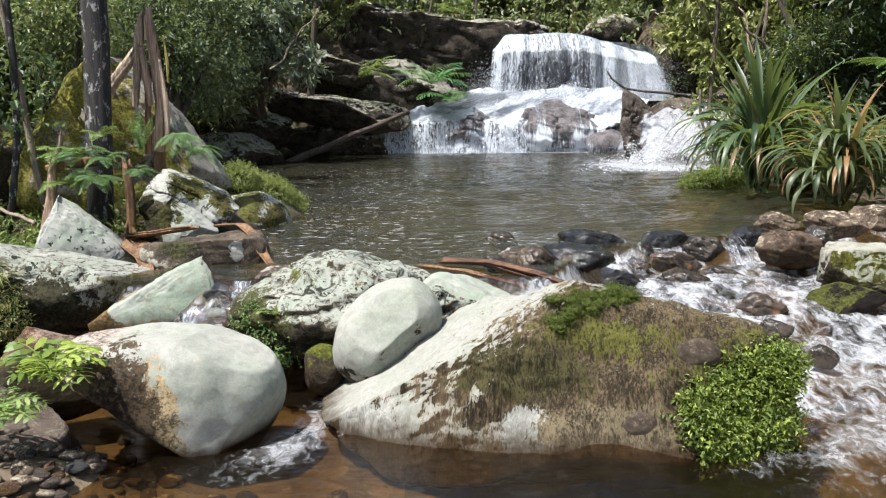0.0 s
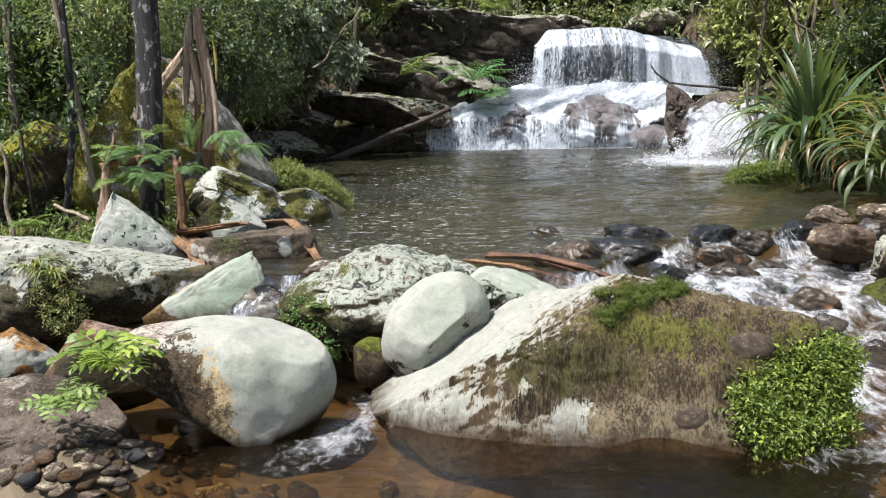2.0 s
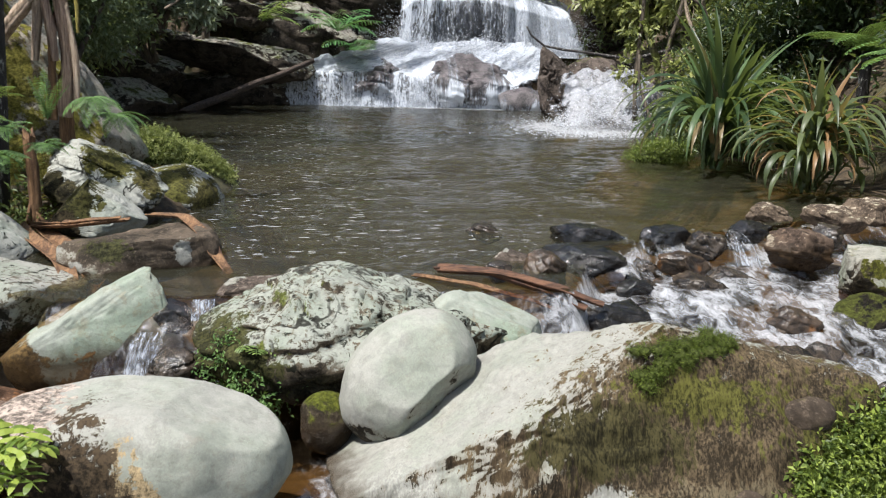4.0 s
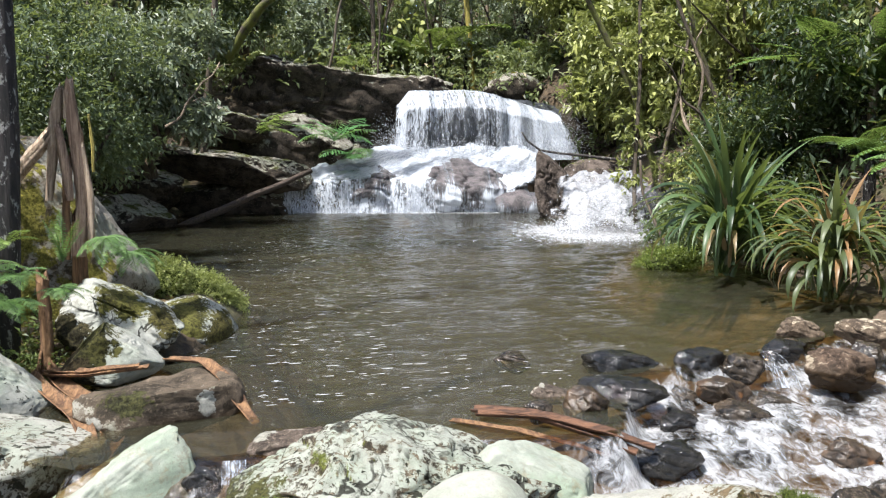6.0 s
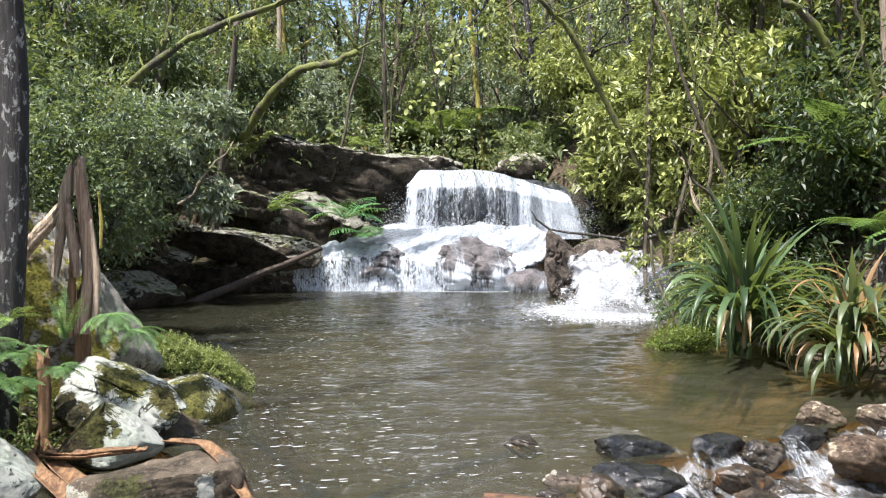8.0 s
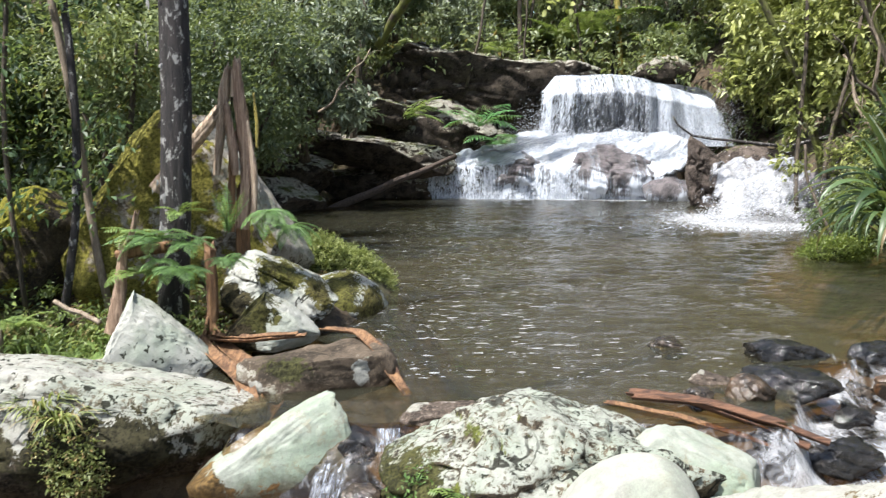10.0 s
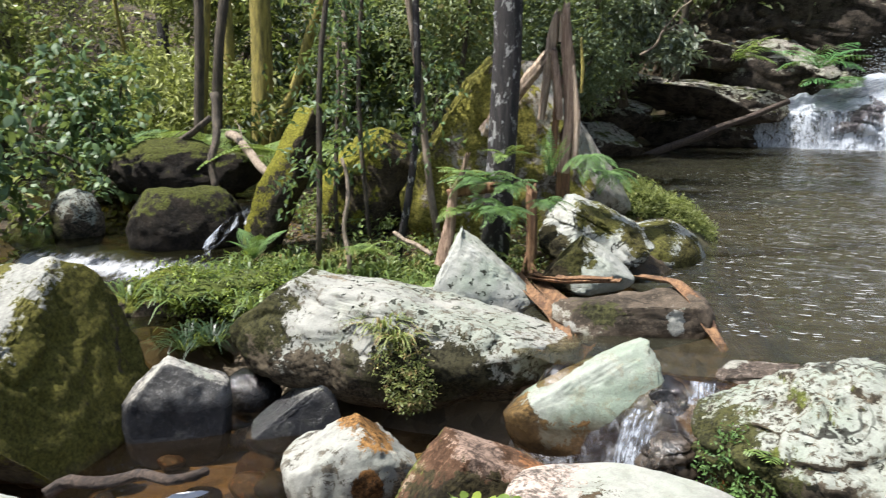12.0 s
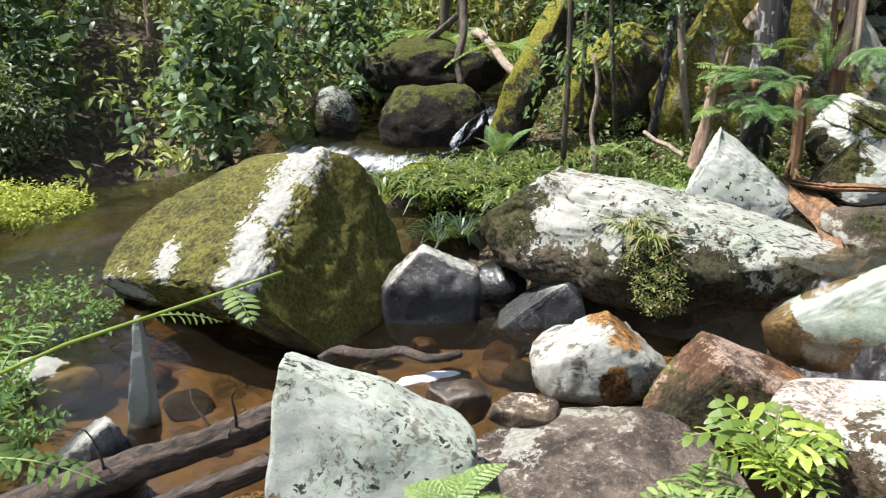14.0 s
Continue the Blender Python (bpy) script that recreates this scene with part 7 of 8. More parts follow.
mat_plant("leafy_clump", "green creeper over the wet side of the lumpy boulder", [(-0.98, 4.78, -0.14), (-0.88, 4.70, -0.20)], [(0.09, 0.06, 0.09), (0.1, 0.06, 0.07)], 300, 0.02, L_fern, 765, "plant")
mat_plant("leafy_clump", "mossy herbs along the bank beside the side stream", [(-3.95, 5.75, -0.02), (-3.7, 5.9, 0.02), (-3.5, 5.75, -0.05), (-4.2, 5.8, -0.02)], [(0.22, 0.2, 0.07), (0.2, 0.2, 0.07), (0.2, 0.2, 0.07), (0.2, 0.18, 0.07)], 420, 0.034, L_clump, 766, "plant", M_mosscore)
mat_plant("leafy_clump", "low herbs across the stream, sunlight painted into their colour", [(-6.25, 4.4, -0.16), (-6.5, 4.15, -0.12), (-6.3, 3.85, -0.16), (-6.6, 3.6, -0.1)], [(0.26, 0.26, 0.05), (0.26, 0.26, 0.05), (0.26, 0.26, 0.05), (0.26, 0.26, 0.05)], 1700, 0.034, L_sunlit, 767, "plant")
mat_plant("leafy_clump", "moss and creeper at the foot of the strap plant", [(2.78, 10.1, 0.02), (3.0, 10.3, 0.05)], [(0.24, 0.24, 0.10), (0.24, 0.24, 0.10)], 900, 0.035, L_moss, 768, "plant", M_mosscore)


def grass(name, label, spots_, blades, length, leaf, seed, category="grass", kind="stuff", wide=0.0045):
    r = np.random.default_rng(seed)
    vs, fs, o = [], [], 0
    for (x, y, z, rad) in spots_:
        n = blades
        a = r.uniform(0, 6.28, n)
        q = rad * np.sqrt(r.random(n))
        base = np.stack([x + q * np.cos(a), y + q * np.sin(a), np.full(n, z)], -1)
        d = np.stack([np.cos(a) * r.uniform(0.2, 1, n), np.sin(a) * r.uniform(0.2, 1, n), r.uniform(0.6, 1.4, n)], -1)
        d /= np.linalg.norm(d, axis=1)[:, None]
        L = length * r.uniform(0.5, 1.2, n)
        s = np.cross(d, [0, 0, 1.0])
        s /= np.linalg.norm(s, axis=1)[:, None] + 1e-9
        w = wide * np.ones(n)
        rows = []
        for t, wt in ((0, 1.0), (0.35, 1.0), (0.7, 0.7), (1.0, 0.1)):
            c = base + d * (L * t)[:, None] - np.array([0, 0, 1.0]) * (L * 0.75 * t * t)[:, None]
            rows += [c - s * (w * wt)[:, None], c + s * (w * wt)[:, None]]
        v = np.stack(rows, 1).reshape(-1, 3)
        i = np.arange(n)[:, None] * 8
        f = np.concatenate([i + np.array([[k, k + 1, k + 3, k + 2]]) for k in (0, 2, 4)], 0)
        vs.append(v)
        fs.append(f + o)
        o += len(v)
    return tagged(new(name, mesh_np(name, np.vstack(vs), np.vstack(fs), True, leaf)), label, category, kind=kind)


r = np.random.default_rng(21)
tufts = []
for _ in range(130):
    x, y = r.uniform(-4.1, -2.3), r.uniform(5.8, 6.9)
    tufts.append((x, y, on_ground(x, y)[2], 0.07))
grass("grass", "long thin grass on the bank between stones", tufts, 40, 0.30, L_grass, 770)
blades_at = []
for _ in range(70):
    x, y = r.uniform(-4.35, -2.7), r.uniform(5.55, 6.75)
    blades_at.append((x, y, max(on_ground(x, y)[2], -0.05), 0.06))
grass("grass", "broad-bladed green grass among the bank herbs", blades_at, 22, 0.34, L_blade, 775, wide=0.0075)
grass("grass", "grass tuft hanging on the long boulder", [(-2.52, 5.22, 0.06, 0.07), (-2.42, 5.18, 0.02, 0.06)], 90, 0.22, L_grass, 771, kind="")
grass("grass", "arching grass tuft beside the mossy boulder", [(-3.72, 5.35, -0.22, 0.06), (-3.62, 5.42, -0.2, 0.06)], 60, 0.38, L_strap, 772, kind="")
undergrowth("undergrowth", "small herbs and seedlings on the bank", -4.3, -2.4, 5.9, 7.4, 70, 520, L_herb, 0.045, 773, 0.14)
undergrowth("undergrowth", "leafy herbs below the ferns", -2.9, -1.95, 6.2, 7.0, 30, 420, L_herb, 0.035, 774, 0.14)

# ------------------------------------------------------------------ trunks on the bank


def pole(place, top, radius, bark, label, seed, leaves=0, leaf=None, leaf_size=0.06, name="sapling", category="tree", taper=0.8, jag=0.06):
    t = holder(name, place, label, category, "bank trunks")
    rel = np.array(top, float) - np.array(place, float)
    ax = bend((0, 0, -0.1), rel, 14, 0, (0.012 if radius > 0.06 else 0.026) * np.linalg.norm(rel) ** 0.5, seed)
    part("trunk", mesh_np("trunk", *tube(ax, np.linspace(radius * 1.12, radius * taper, 14), 12, jag, seed), True, bark), t)
    if leaves:
        c = ax[2:12] + np.random.default_rng(seed).normal(size=(10, 3)) * 0.10
        part("leaves", mesh_np("leaves", *spray_leaves(c, np.full((10, 3), 0.16), leaves, 6, leaf_size, leaf_size * 0.45, seed, 0.35, 0.16, 0.3), False, leaf), t)
    return t


big_trunk = pole((-2.52, 6.75, 0.05), (-2.48, 6.85, 9.0), 0.078, M_bark_dark, "dark straight trunk spotted with white lichen on the bank rock", 801, taper=0.75, name="tree")
r = np.random.default_rng(88)
for k in range(26):
    h0, a0 = r.uniform(0.45, 2.7), r.uniform(-2.9, 0.3)
    A, R = np.meshgrid(np.linspace(0, 2 * np.pi, 15)[:-1], np.array([0.0, 0.55, 1.0]))
    edge_ = 1 + 0.35 * np.sin(3 * A + k) + 0.2 * np.sin(5 * A + 2 * k)
    size_ = r.uniform(0.008, 0.024)
    th, hh = a0 + size_ * 0.8 * R * edge_ * np.cos(A) / 0.085, h0 + size_ * 1.5 * R * edge_ * np.sin(A)
    rr_ = 0.0885 - 0.0018 * hh - 0.0035 * R
    v = np.stack([rr_ * np.cos(th) + 0.0045 * hh, rr_ * np.sin(th) + 0.0112 * hh, hh], -1).reshape(-1, 3)
    f = np.array([[q * 14 + j_, q * 14 + (j_ + 1) % 14, (q + 1) * 14 + (j_ + 1) % 14, (q + 1) * 14 + j_] for q in range(2) for j_ in range(14)])
    part("lichen_patch", mesh_np("lichen_patch", v, f, True, M_crust), big_trunk, "white crusty lichen")
pole((-3.61, 6.5, 0.05), (-3.5, 6.55, 3.6), 0.017, M_bark, "thin dark sapling trunk on the bank", 802, 78, L_blue, 0.065)
pole((-3.44, 6.9, 0.1), (-3.38, 7.0, 4.5), 0.014, M_bark, "thin brown sapling wound with leafy creeper", 803, 126, L_blue, 0.065)
pole((-3.20, 6.8, 0.1), (-3.12, 6.9, 4.4), 0.021, M_bark_dark, "dark sapling trunk with pale lichen", 804, 60, L_blue, 0.065)
pole((-2.94, 6.9, 0.2), (-3.75, 7.0, 5.0), 0.022, M_bark_pale, "pale leaning sapling trunk", 805, 26, L_blue, 0.065)
pole((-3.75, 7.0, 0.1), (-3.8, 7.2, 4.5), 0.014, M_bark, "thin sapling wound with leafy creeper", 806, 126, L_blue, 0.065)
pole((-6.08, 9.5, 0.1), (-5.9, 9.6, 6.0), 0.11, M_bark_moss, "trunk furred with yellow moss, sunlight painted into its colour", 807)
pole((-5.85, 9.4, 0.6), (-5.0, 9.5, 2.6), 0.055, M_bark_moss, "leaning mossy trunk in the wood", 808)
pole((-6.30, 9.0, 0.2), (-5.7, 9.1, 5.0), 0.05, M_bark, "slim brown trunk in the wood", 809)
pole((-8.1, 7.5, 0.1), (-8.0, 7.6, 6.0), 0.07, M_bark_pale, "slim trunk on the far bank", 810)
pole((-6.07, 8.5, 0.1), (-6.0, 8.6, 6.0), 0.045, M_bark, "slim brown trunk in the wood", 811)
# the brightened mossy bark gives this shaded trunk a sunlit look
pole((-6.5, 8.9, 0.1), (-6.2, 9.0, 6.0), 0.05, M_bark_moss, "slim brown trunk in the wood", 812)
pole((-7.0, 10.2, 0.2), (-6.9, 10.2, 7.0), 0.06, M_bark_moss, "slim mossy trunk in the wood", 813)
pole((-10.2, 8.0, 0.2), (-10.2, 8.0, 6.0), 0.08, M_bark_pale, "pale trunk on the far bank", 814)
pole((-3.33, 6.4, 0.05), (-3.38, 6.42, 0.70), 0.015, M_bark_pale, "short dead stick standing in the grass", 815, name="dead_stick", category="stick", taper=0.7)
pole((4.05, 14.0, 0.2), (4.35, 14.4, 5.5), 0.032, M_bark, "slim forked trunk over the side cascade", 816, 200, L_lime, 0.12)
pole((4.4, 14.0, 0.3), (5.9, 15.4, 5.2), 0.030, M_bark, "leaning slim trunk over the wooded bank", 817)
pole((5.4, 12.8, 0.3), (3.7, 13.6, 5.4), 0.028, M_bark, "leaning slim trunk over the wooded bank", 818)
pole((3.3, 11.2, -0.2), (3.2, 11.8, 1.1), 0.018, M_bark, "thin curved stem rising from the water", 819, name="dead_stick", category="stick")
pole((-3.0, 19.2, 1.2), (-2.5, 19.0, 5.5), 0.07, M_bark, "dark trunk on the far bank rocks", 820)
pole((-0.6, 21.4, 2.6), (0.4, 21.8, 7.0), 0.03, M_bark, "thin hanging vine stem by the ledge", 821)
pole((0.75, 21.6, 2.2), (0.7, 21.8, 7.0), 0.022, M_bark, "thin vine hanging beside the falls", 822)


# ------------------------------------------------------------------ dead wood


def torn(points, widths, thick, seed, grooves=0.14):
    """A fibrous torn length of wood along points, grooved lengthwise, with a ragged tip."""
    r = np.random.default_rng(seed)
    P = np.array(points, float)
    n = 22
    u = np.linspace(0, len(P) - 1, n)
    ax = np.stack([np.interp(u, np.arange(len(P)), P[:, k]) for k in range(3)], -1)
    w = np.interp(u, np.arange(len(P)), widths)
    for _ in range(2):
        ax[1:-1] = (ax[:-2] + 2 * ax[1:-1] + ax[2:]) / 4
    k = 18
    ang = np.linspace(0, 2 * np.pi, k, endpoint=False)
    groove = 1 + grooves * r.normal(size=k)
    d = np.gradient(ax, axis=0)
    d /= np.linalg.norm(d, axis=1)[:, None]
    s = np.cross(d, [0.15, 1, 0.1])
    s /= np.linalg.norm(s, axis=1)[:, None]
    q = np.cross(d, s)
    twist = np.linspace(0, r.normal() * 0.7, n)
    rad = groove[None, :] * (1 + 0.05 * r.normal(size=(n, k)))
    ca, sa = np.cos(ang[None, :] + twist[:, None]), np.sin(ang[None, :] + twist[:, None])
    v = ax[:, None, :] + s[:, None, :] * (ca * rad * w[:, None] * 0.5)[..., None] + q[:, None, :] * (sa * rad * thick * 0.5)[..., None]
    v[-1] += d[-1] * (r.uniform(-0.05, 0.07, k) * (w[-1] / 0.05))[:, None]
    v[-2] += d[-2] * (r.uniform(-0.01, 0.03, k) * (w[-1] / 0.05))[:, None]
    v = np.vstack([v.reshape(-1, 3), ax[-1] - d[-1] * 0.03])
    i = np.arange(n - 1)[:, None] * k
    j = np.arange(k)[None, :]
    f = np.stack([i + j, i + (j + 1) % k, i + k + (j + 1) % k, i + k + j], -1).reshape(-1, 4)
    top = (n - 1) * k
    f = np.vstack([f, [[top + j_, top + j_ + 1, top + (j_ + 2) % k, n * k] for j_ in range(0, k, 2)]])
    return v, f


stump = holder("broken_stump", (-2.16, 7.0, 0.5), "broken splintered dead trunk, pale brown, on the bank", "stump")
SHARDS = [
    # points, widths, thickness, material
    ([(0.0, 0, 0.10), (0.045, 0, 0.40), (0.04, 0, 0.62), (0.01, 0, 0.88), (0.0, 0, 1.08)], [0.10, 0.085, 0.105, 0.085, 0.045], 0.065, M_dead),
    ([(-0.15, 0.02, 0.42), (-0.12, 0.02, 0.66), (-0.085, 0.01, 0.92), (-0.055, 0, 1.04)], [0.045, 0.07, 0.085, 0.045], 0.05, M_deadpale),
    ([(-0.55, 0.10, 0.33), (-0.35, 0.06, 0.535), (-0.12, 0.02, 0.79)], [0.11, 0.105, 0.075], 0.06, M_deadpale),
    ([(-0.02, -0.035, 0.42), (-0.03, -0.04, 0.60), (-0.065, -0.03, 0.82)], [0.045, 0.075, 0.045], 0.04, M_dead),
    ([(-0.07, 0.01, 0.08), (-0.05, 0.01, 0.40), (-0.03, 0, 0.66)], [0.07, 0.05, 0.06], 0.04, M_strip),
    ([(0.075, -0.02, 0.16), (0.085, -0.02, 0.45), (0.055, -0.015, 0.74)], [0.045, 0.055, 0.02], 0.03, M_deadpale),
    ([(0.105, 0.0, 0.58), (0.11, 0, 0.72), (0.095, 0, 0.90)], [0.02, 0.03, 0.012], 0.02, M_bark_moss),
    ([(-0.02, -0.01, 0.88), (-0.015, -0.02, 1.02), (0.01, -0.01, 1.10)], [0.05, 0.045, 0.012], 0.02, M_deadpale),
    ([(0.0, 0.03, -0.30), (-0.01, 0.03, 0.0), (0.0, 0.02, 0.30)], [0.12, 0.11, 0.09], 0.06, M_strip),
]
for k, (pts, ws, th, wood) in enumerate(SHARDS):
    part("shard", mesh_np("shard", *torn(pts, [0.74 * w for w in ws], th, 830 + k), True, wood), stump)
low_stem = holder("dead_stump", (-2.25, 6.6, 0.0), "short rust-brown fibrous dead stem with a splayed foot", "stump")
for k, (a, b, w0, w1) in enumerate([((0, 0, -0.05), (0.01, 0, 0.52), 0.075, 0.06), ((0.05, -0.03, -0.03), (0.0, 0, 0.12), 0.10, 0.04), ((-0.06, -0.02, -0.03), (-0.01, 0, 0.14), 0.06, 0.03)]):
    part("shard", mesh_np("shard", *torn([a, (np.array(a) + np.array(b)) / 2 + np.array([0.012, 0, 0]), b], [w0, (w0 + w1) * 0.45, w1], 0.045, 840 + k), True, M_strip), low_stem)
knee = holder("dead_stump", (-2.64, 6.35, 0.0), "grey-brown broken stem with a folded bark sheath", "stump")
for k, (a, b, w0, w1) in enumerate([((-0.06, 0, 0.1), (0.02, 0, 0.54), 0.10, 0.05), ((-0.02, 0, 0.52), (0.24, 0.05, 0.56), 0.05, 0.06), ((0.0, 0, 0.5), (0.10, 0.0, 0.74), 0.035, 0.02)]):
    part("shard", mesh_np("shard", *torn([a, (np.array(a) + np.array(b)) / 2 + np.array([0.015, 0, 0.01]), b], [w0, (w0 + w1) * 0.5, w1], 0.035, 846 + k), True, M_dead if k != 1 else M_strip), knee)


def ribbon(name, label, points, width, curl, material, seed, strands=1):
    """A long dry bark strip that lies over stones, curled across its width."""
    t = holder(name, points[0], label, "bark strip", "bark strips")
    P = np.array(points, float) - np.array(points[0])
    n = 40
    u = np.linspace(0, len(P) - 1, n)
    i = np.minimum(u.astype(int), len(P) - 2)
    fr = (u - i)[:, None]
    fr = fr * fr * (3 - 2 * fr) * 0.5 + fr * 0.5
    ax = P[i] * (1 - fr) + P[i + 1] * fr
    for _ in range(4):
        ax[1:-1] = (ax[:-2] + 2 * ax[1:-1] + ax[2:]) / 4
    r = np.random.default_rng(seed)
    for s_ in range(strands):
        off = np.array([r.normal() * 0.025, r.normal() * 0.025, 0.010 * s_]) + (np.linspace(-1, 1, n) * r.normal() * 0.03)[:, None] * np.array([[0.6, 0.8, 0.0]])
        d = np.gradient(ax, axis=0)
        s = np.cross(d, [0, 0, 1.0])
        s /= np.linalg.norm(s, axis=1)[:, None] + 1e-9
        nrm = np.cross(s, d)
        nrm /= np.linalg.norm(nrm, axis=1)[:, None] + 1e-9
        w = width * (0.55 + 0.45 * np.sin(np.linspace(0.4, 2.9, n))) * (1 - 0.35 * s_ / max(1, strands)) * (1 + 0.05 * np.sin(np.arange(n) * 0.37 + seed))
        rows = []
        for k in range(7):
            x = k / 6 - 0.5
            rows.append(ax + off + s * (w * x)[:, None] + nrm * (w * curl * (4 * x * x - 0.5) + 0.002 * np.sin(np.arange(n) * 0.5 + k * 2))[:, None])
        for k in range(6, -1, -1):
            x = k / 6 - 0.5
            rows.append(ax + off + s * (w * x)[:, None] + nrm * (w * curl * (4 * x * x - 0.5) - 0.006)[:, None])
        m_ = len(rows)
        v = np.stack(rows, 1).reshape(-1, 3)
        ii = np.arange(n - 1)[:, None] * m_
        f = np.concatenate([ii + np.array([[k, (k + 1) % m_, m_ + (k + 1) % m_, m_ + k]]) for k in range(m_)], 0)
        part("strip", mesh_np("strip", v, f, True, material), t)
    return t


ribbon("bark_strip", "long curling rust-brown bark strip over the stones", [(-2.22, 6.5, 0.06), (-2.05, 6.15, 0.06), (-1.8, 5.8, 0.02), (-1.70, 5.58, -0.04), (-1.78, 5.40, -0.14), (-1.86, 5.28, -0.26)], 0.10, 0.30, M_ribbon, 851, 2)
ribbon("bark_strip", "rust-brown bark strip lying along the flat rock", [(-2.2, 6.45, 0.07), (-1.95, 6.2, 0.12), (-1.65, 6.08, 0.17)], 0.09, 0.2, M_ribbon, 852, 2)
ribbon("bark_strip", "curled bark strip with an orange end dipping in the pool", [(-1.62, 6.25, 0.15), (-1.40, 6.05, 0.18), (-1.28, 5.88, 0.13), (-1.20, 5.76, 0.05), (-1.12, 5.68, -0.02)], 0.07, 0.25, M_ribbon, 853, 1)
ribbon("bark_strip", "brown palm-like bark sheath across the outlet stones", [(-0.14, 5.53, 0.022), (0.10, 5.39, 0.035), (0.32, 5.25, -0.005), (0.50, 5.15, -0.065)], 0.085, 0.30, M_sheath, 854, 2)
ribbon("bark_strip", "thin brown bark strip across the outlet stones", [(-0.20, 5.50, 0.02), (0.02, 5.32, 0.02), (0.22, 5.20, -0.02), (0.36, 5.12, -0.06)], 0.04, 0.2, M_ribbon, 855, 1)


def log(name, a, b, r0, r1, bark, label, seed, wob=0.02, category="log", twigs=0):
    t = holder(name, a, label, category)
    rel = np.array(b, float) - np.array(a, float)
    ax = bend((0, 0, 0), rel, 14, 0, wob, seed)
    if name == "driftwood_log":
        part("stem", mesh_np("stem", *torn(ax, np.linspace(r0, r1, 14) * 2, r0 * 1.8, seed, 0.20), True, bark), t)
    else:
        part("stem", mesh_np("stem", *tube(ax, np.linspace(r0, r1, 14), 20, 0.09, seed), True, bark), t)
    r = np.random.default_rng(seed)
    for k in range(twigs):
        q = ax[r.integers(4, 13)]
        e = q + r.normal(size=3) * 0.14 + np.array([0, 0, 0.10])
        part("twig", mesh_np("twig", *tube(bend(q, e, 6, 0.02, 0.012, seed + k), np.linspace(0.006, 0.002, 6), 6), True, bark), t)
    return t


log("fallen_log", (-3.3, 17.4, -0.10), (-0.86, 19.0, 0.93), 0.085, 0.05, M_log, "long thin fallen log slanting from rock into the pool", 861, 0.015)
log("driftwood_log", (-3.36, 2.75, -0.38), (-3.0, 3.56, -0.28), 0.05, 0.042, M_log, "weathered dark driftwood log among the stones", 862, 0.005, twigs=4)
log("driftwood_log", (-3.15, 2.75, -0.40), (-2.86, 3.48, -0.34), 0.034, 0.03, M_log, "slim weathered driftwood log beside a thicker one", 863, 0.005)
log("root", (-3.30, 4.05, -0.34), (-2.88, 4.42, -0.34), 0.025, 0.018, M_log, "dark curved root at the waterside", 864, 0.03)
log("branch", (-5.3, 7.9, 0.75), (-4.3, 7.1, 0.45), 0.035, 0.03, M_bark_pale, "fallen branch over the mossy ledge", 865, 0.02, twigs=3)
log("branch", (-5.2, 7.6, 1.1), (-5.0, 7.3, 0.35), 0.03, 0.025, M_bark, "dead branch leaning on the ledge", 866, 0.015)
log("branch", (-6.6, 7.5, 0.15), (-5.4, 7.8, 0.9), 0.035, 0.025, M_bark, "bent branch over the side stream", 867, 0.025, twigs=3)
log("branch", (-3.0, 6.35, 0.28), (-2.72, 6.25, 0.18), 0.011, 0.013, M_bark_pale, "grey stick lying in the bank herbs", 868, 0.01)
tw = holder("hooked_branch", (3.02, 17.0, 1.63), "dark hooked twig over the split rock", "branch")
part("stem", mesh_np("stem", *tube(np.array([(0, 0, 0), (0.10, 0, -0.16), (0.35, 0, -0.34), (0.7, 0, -0.40), (1.1, -0.1, -0.44), (1.9, -0.4, -0.55), (2.6, -0.6, -0.35)]), np.linspace(0.016, 0.03, 7), 8), True, M_bark_dark), tw)

# ------------------------------------------------------------------ broad-leaved plants on the left bank


def broad_shrub(place, reach, twigs, leaf, size, label, seed, hang=0.5):
    r = np.random.default_rng(seed)
    t = holder("broadleaf_shrub", place, label, "shrub", "broadleaf shrubs")
    cs = []
    for k in range(7):
        tip = np.array(reach) * r.uniform(0.35, 1.1) + r.normal(size=3) * 0.28
        ax = bend((r.normal() * 0.06, r.normal() * 0.06, -0.2), tip, 9, 0.25, 0.03, seed + k)
        part("stem", mesh_np("stem", *tube(ax, np.linspace(0.022, 0.006, 9), 7, 0.05, k), True, M_bark), t)
        cs += [ax[5], ax[7], ax[8]]
    q = np.full((len(cs), 3), 0.24)
    v, f = spray_leaves(cs, q, twigs, 6, size, size * 0.48, seed, hang, size * 1.5, 0.2, oval_geo)
    part("leaves", mesh_np("leaves", v, f, True, leaf), t)
    return t


broad_shrub((-6.35, 6.0, 0.0), (0.15, -0.35, 0.62), 150, L_blue, 0.115, "shrub with large drooping glossy leaves over the side stream", 871)
broad_shrub((-6.7, 6.3, 0.1), (0.3, -0.3, 0.9), 150, L_blue, 0.115, "shrub with large drooping glossy leaves over the side stream", 872)
broad_shrub((-6.5, 7.8, 0.2), (0.1, -0.4, 0.55), 170, L_blue, 0.10, "blue-green broadleaf shrub above the side stream", 873)
broad_shrub((-7.0, 8.2, 0.3), (0.3, -0.4, 0.9), 170, L_blue, 0.10, "blue-green broadleaf shrub above the side stream", 874)
broad_shrub((-9.4, 6.0, 0.3), (0.8, -0.5, 0.8), 200, L_blue, 0.12, "broadleaf shrub on the far bank", 875)

# ------------------------------------------------------------------ pebbles and litter
r = np.random.default_rng(31)
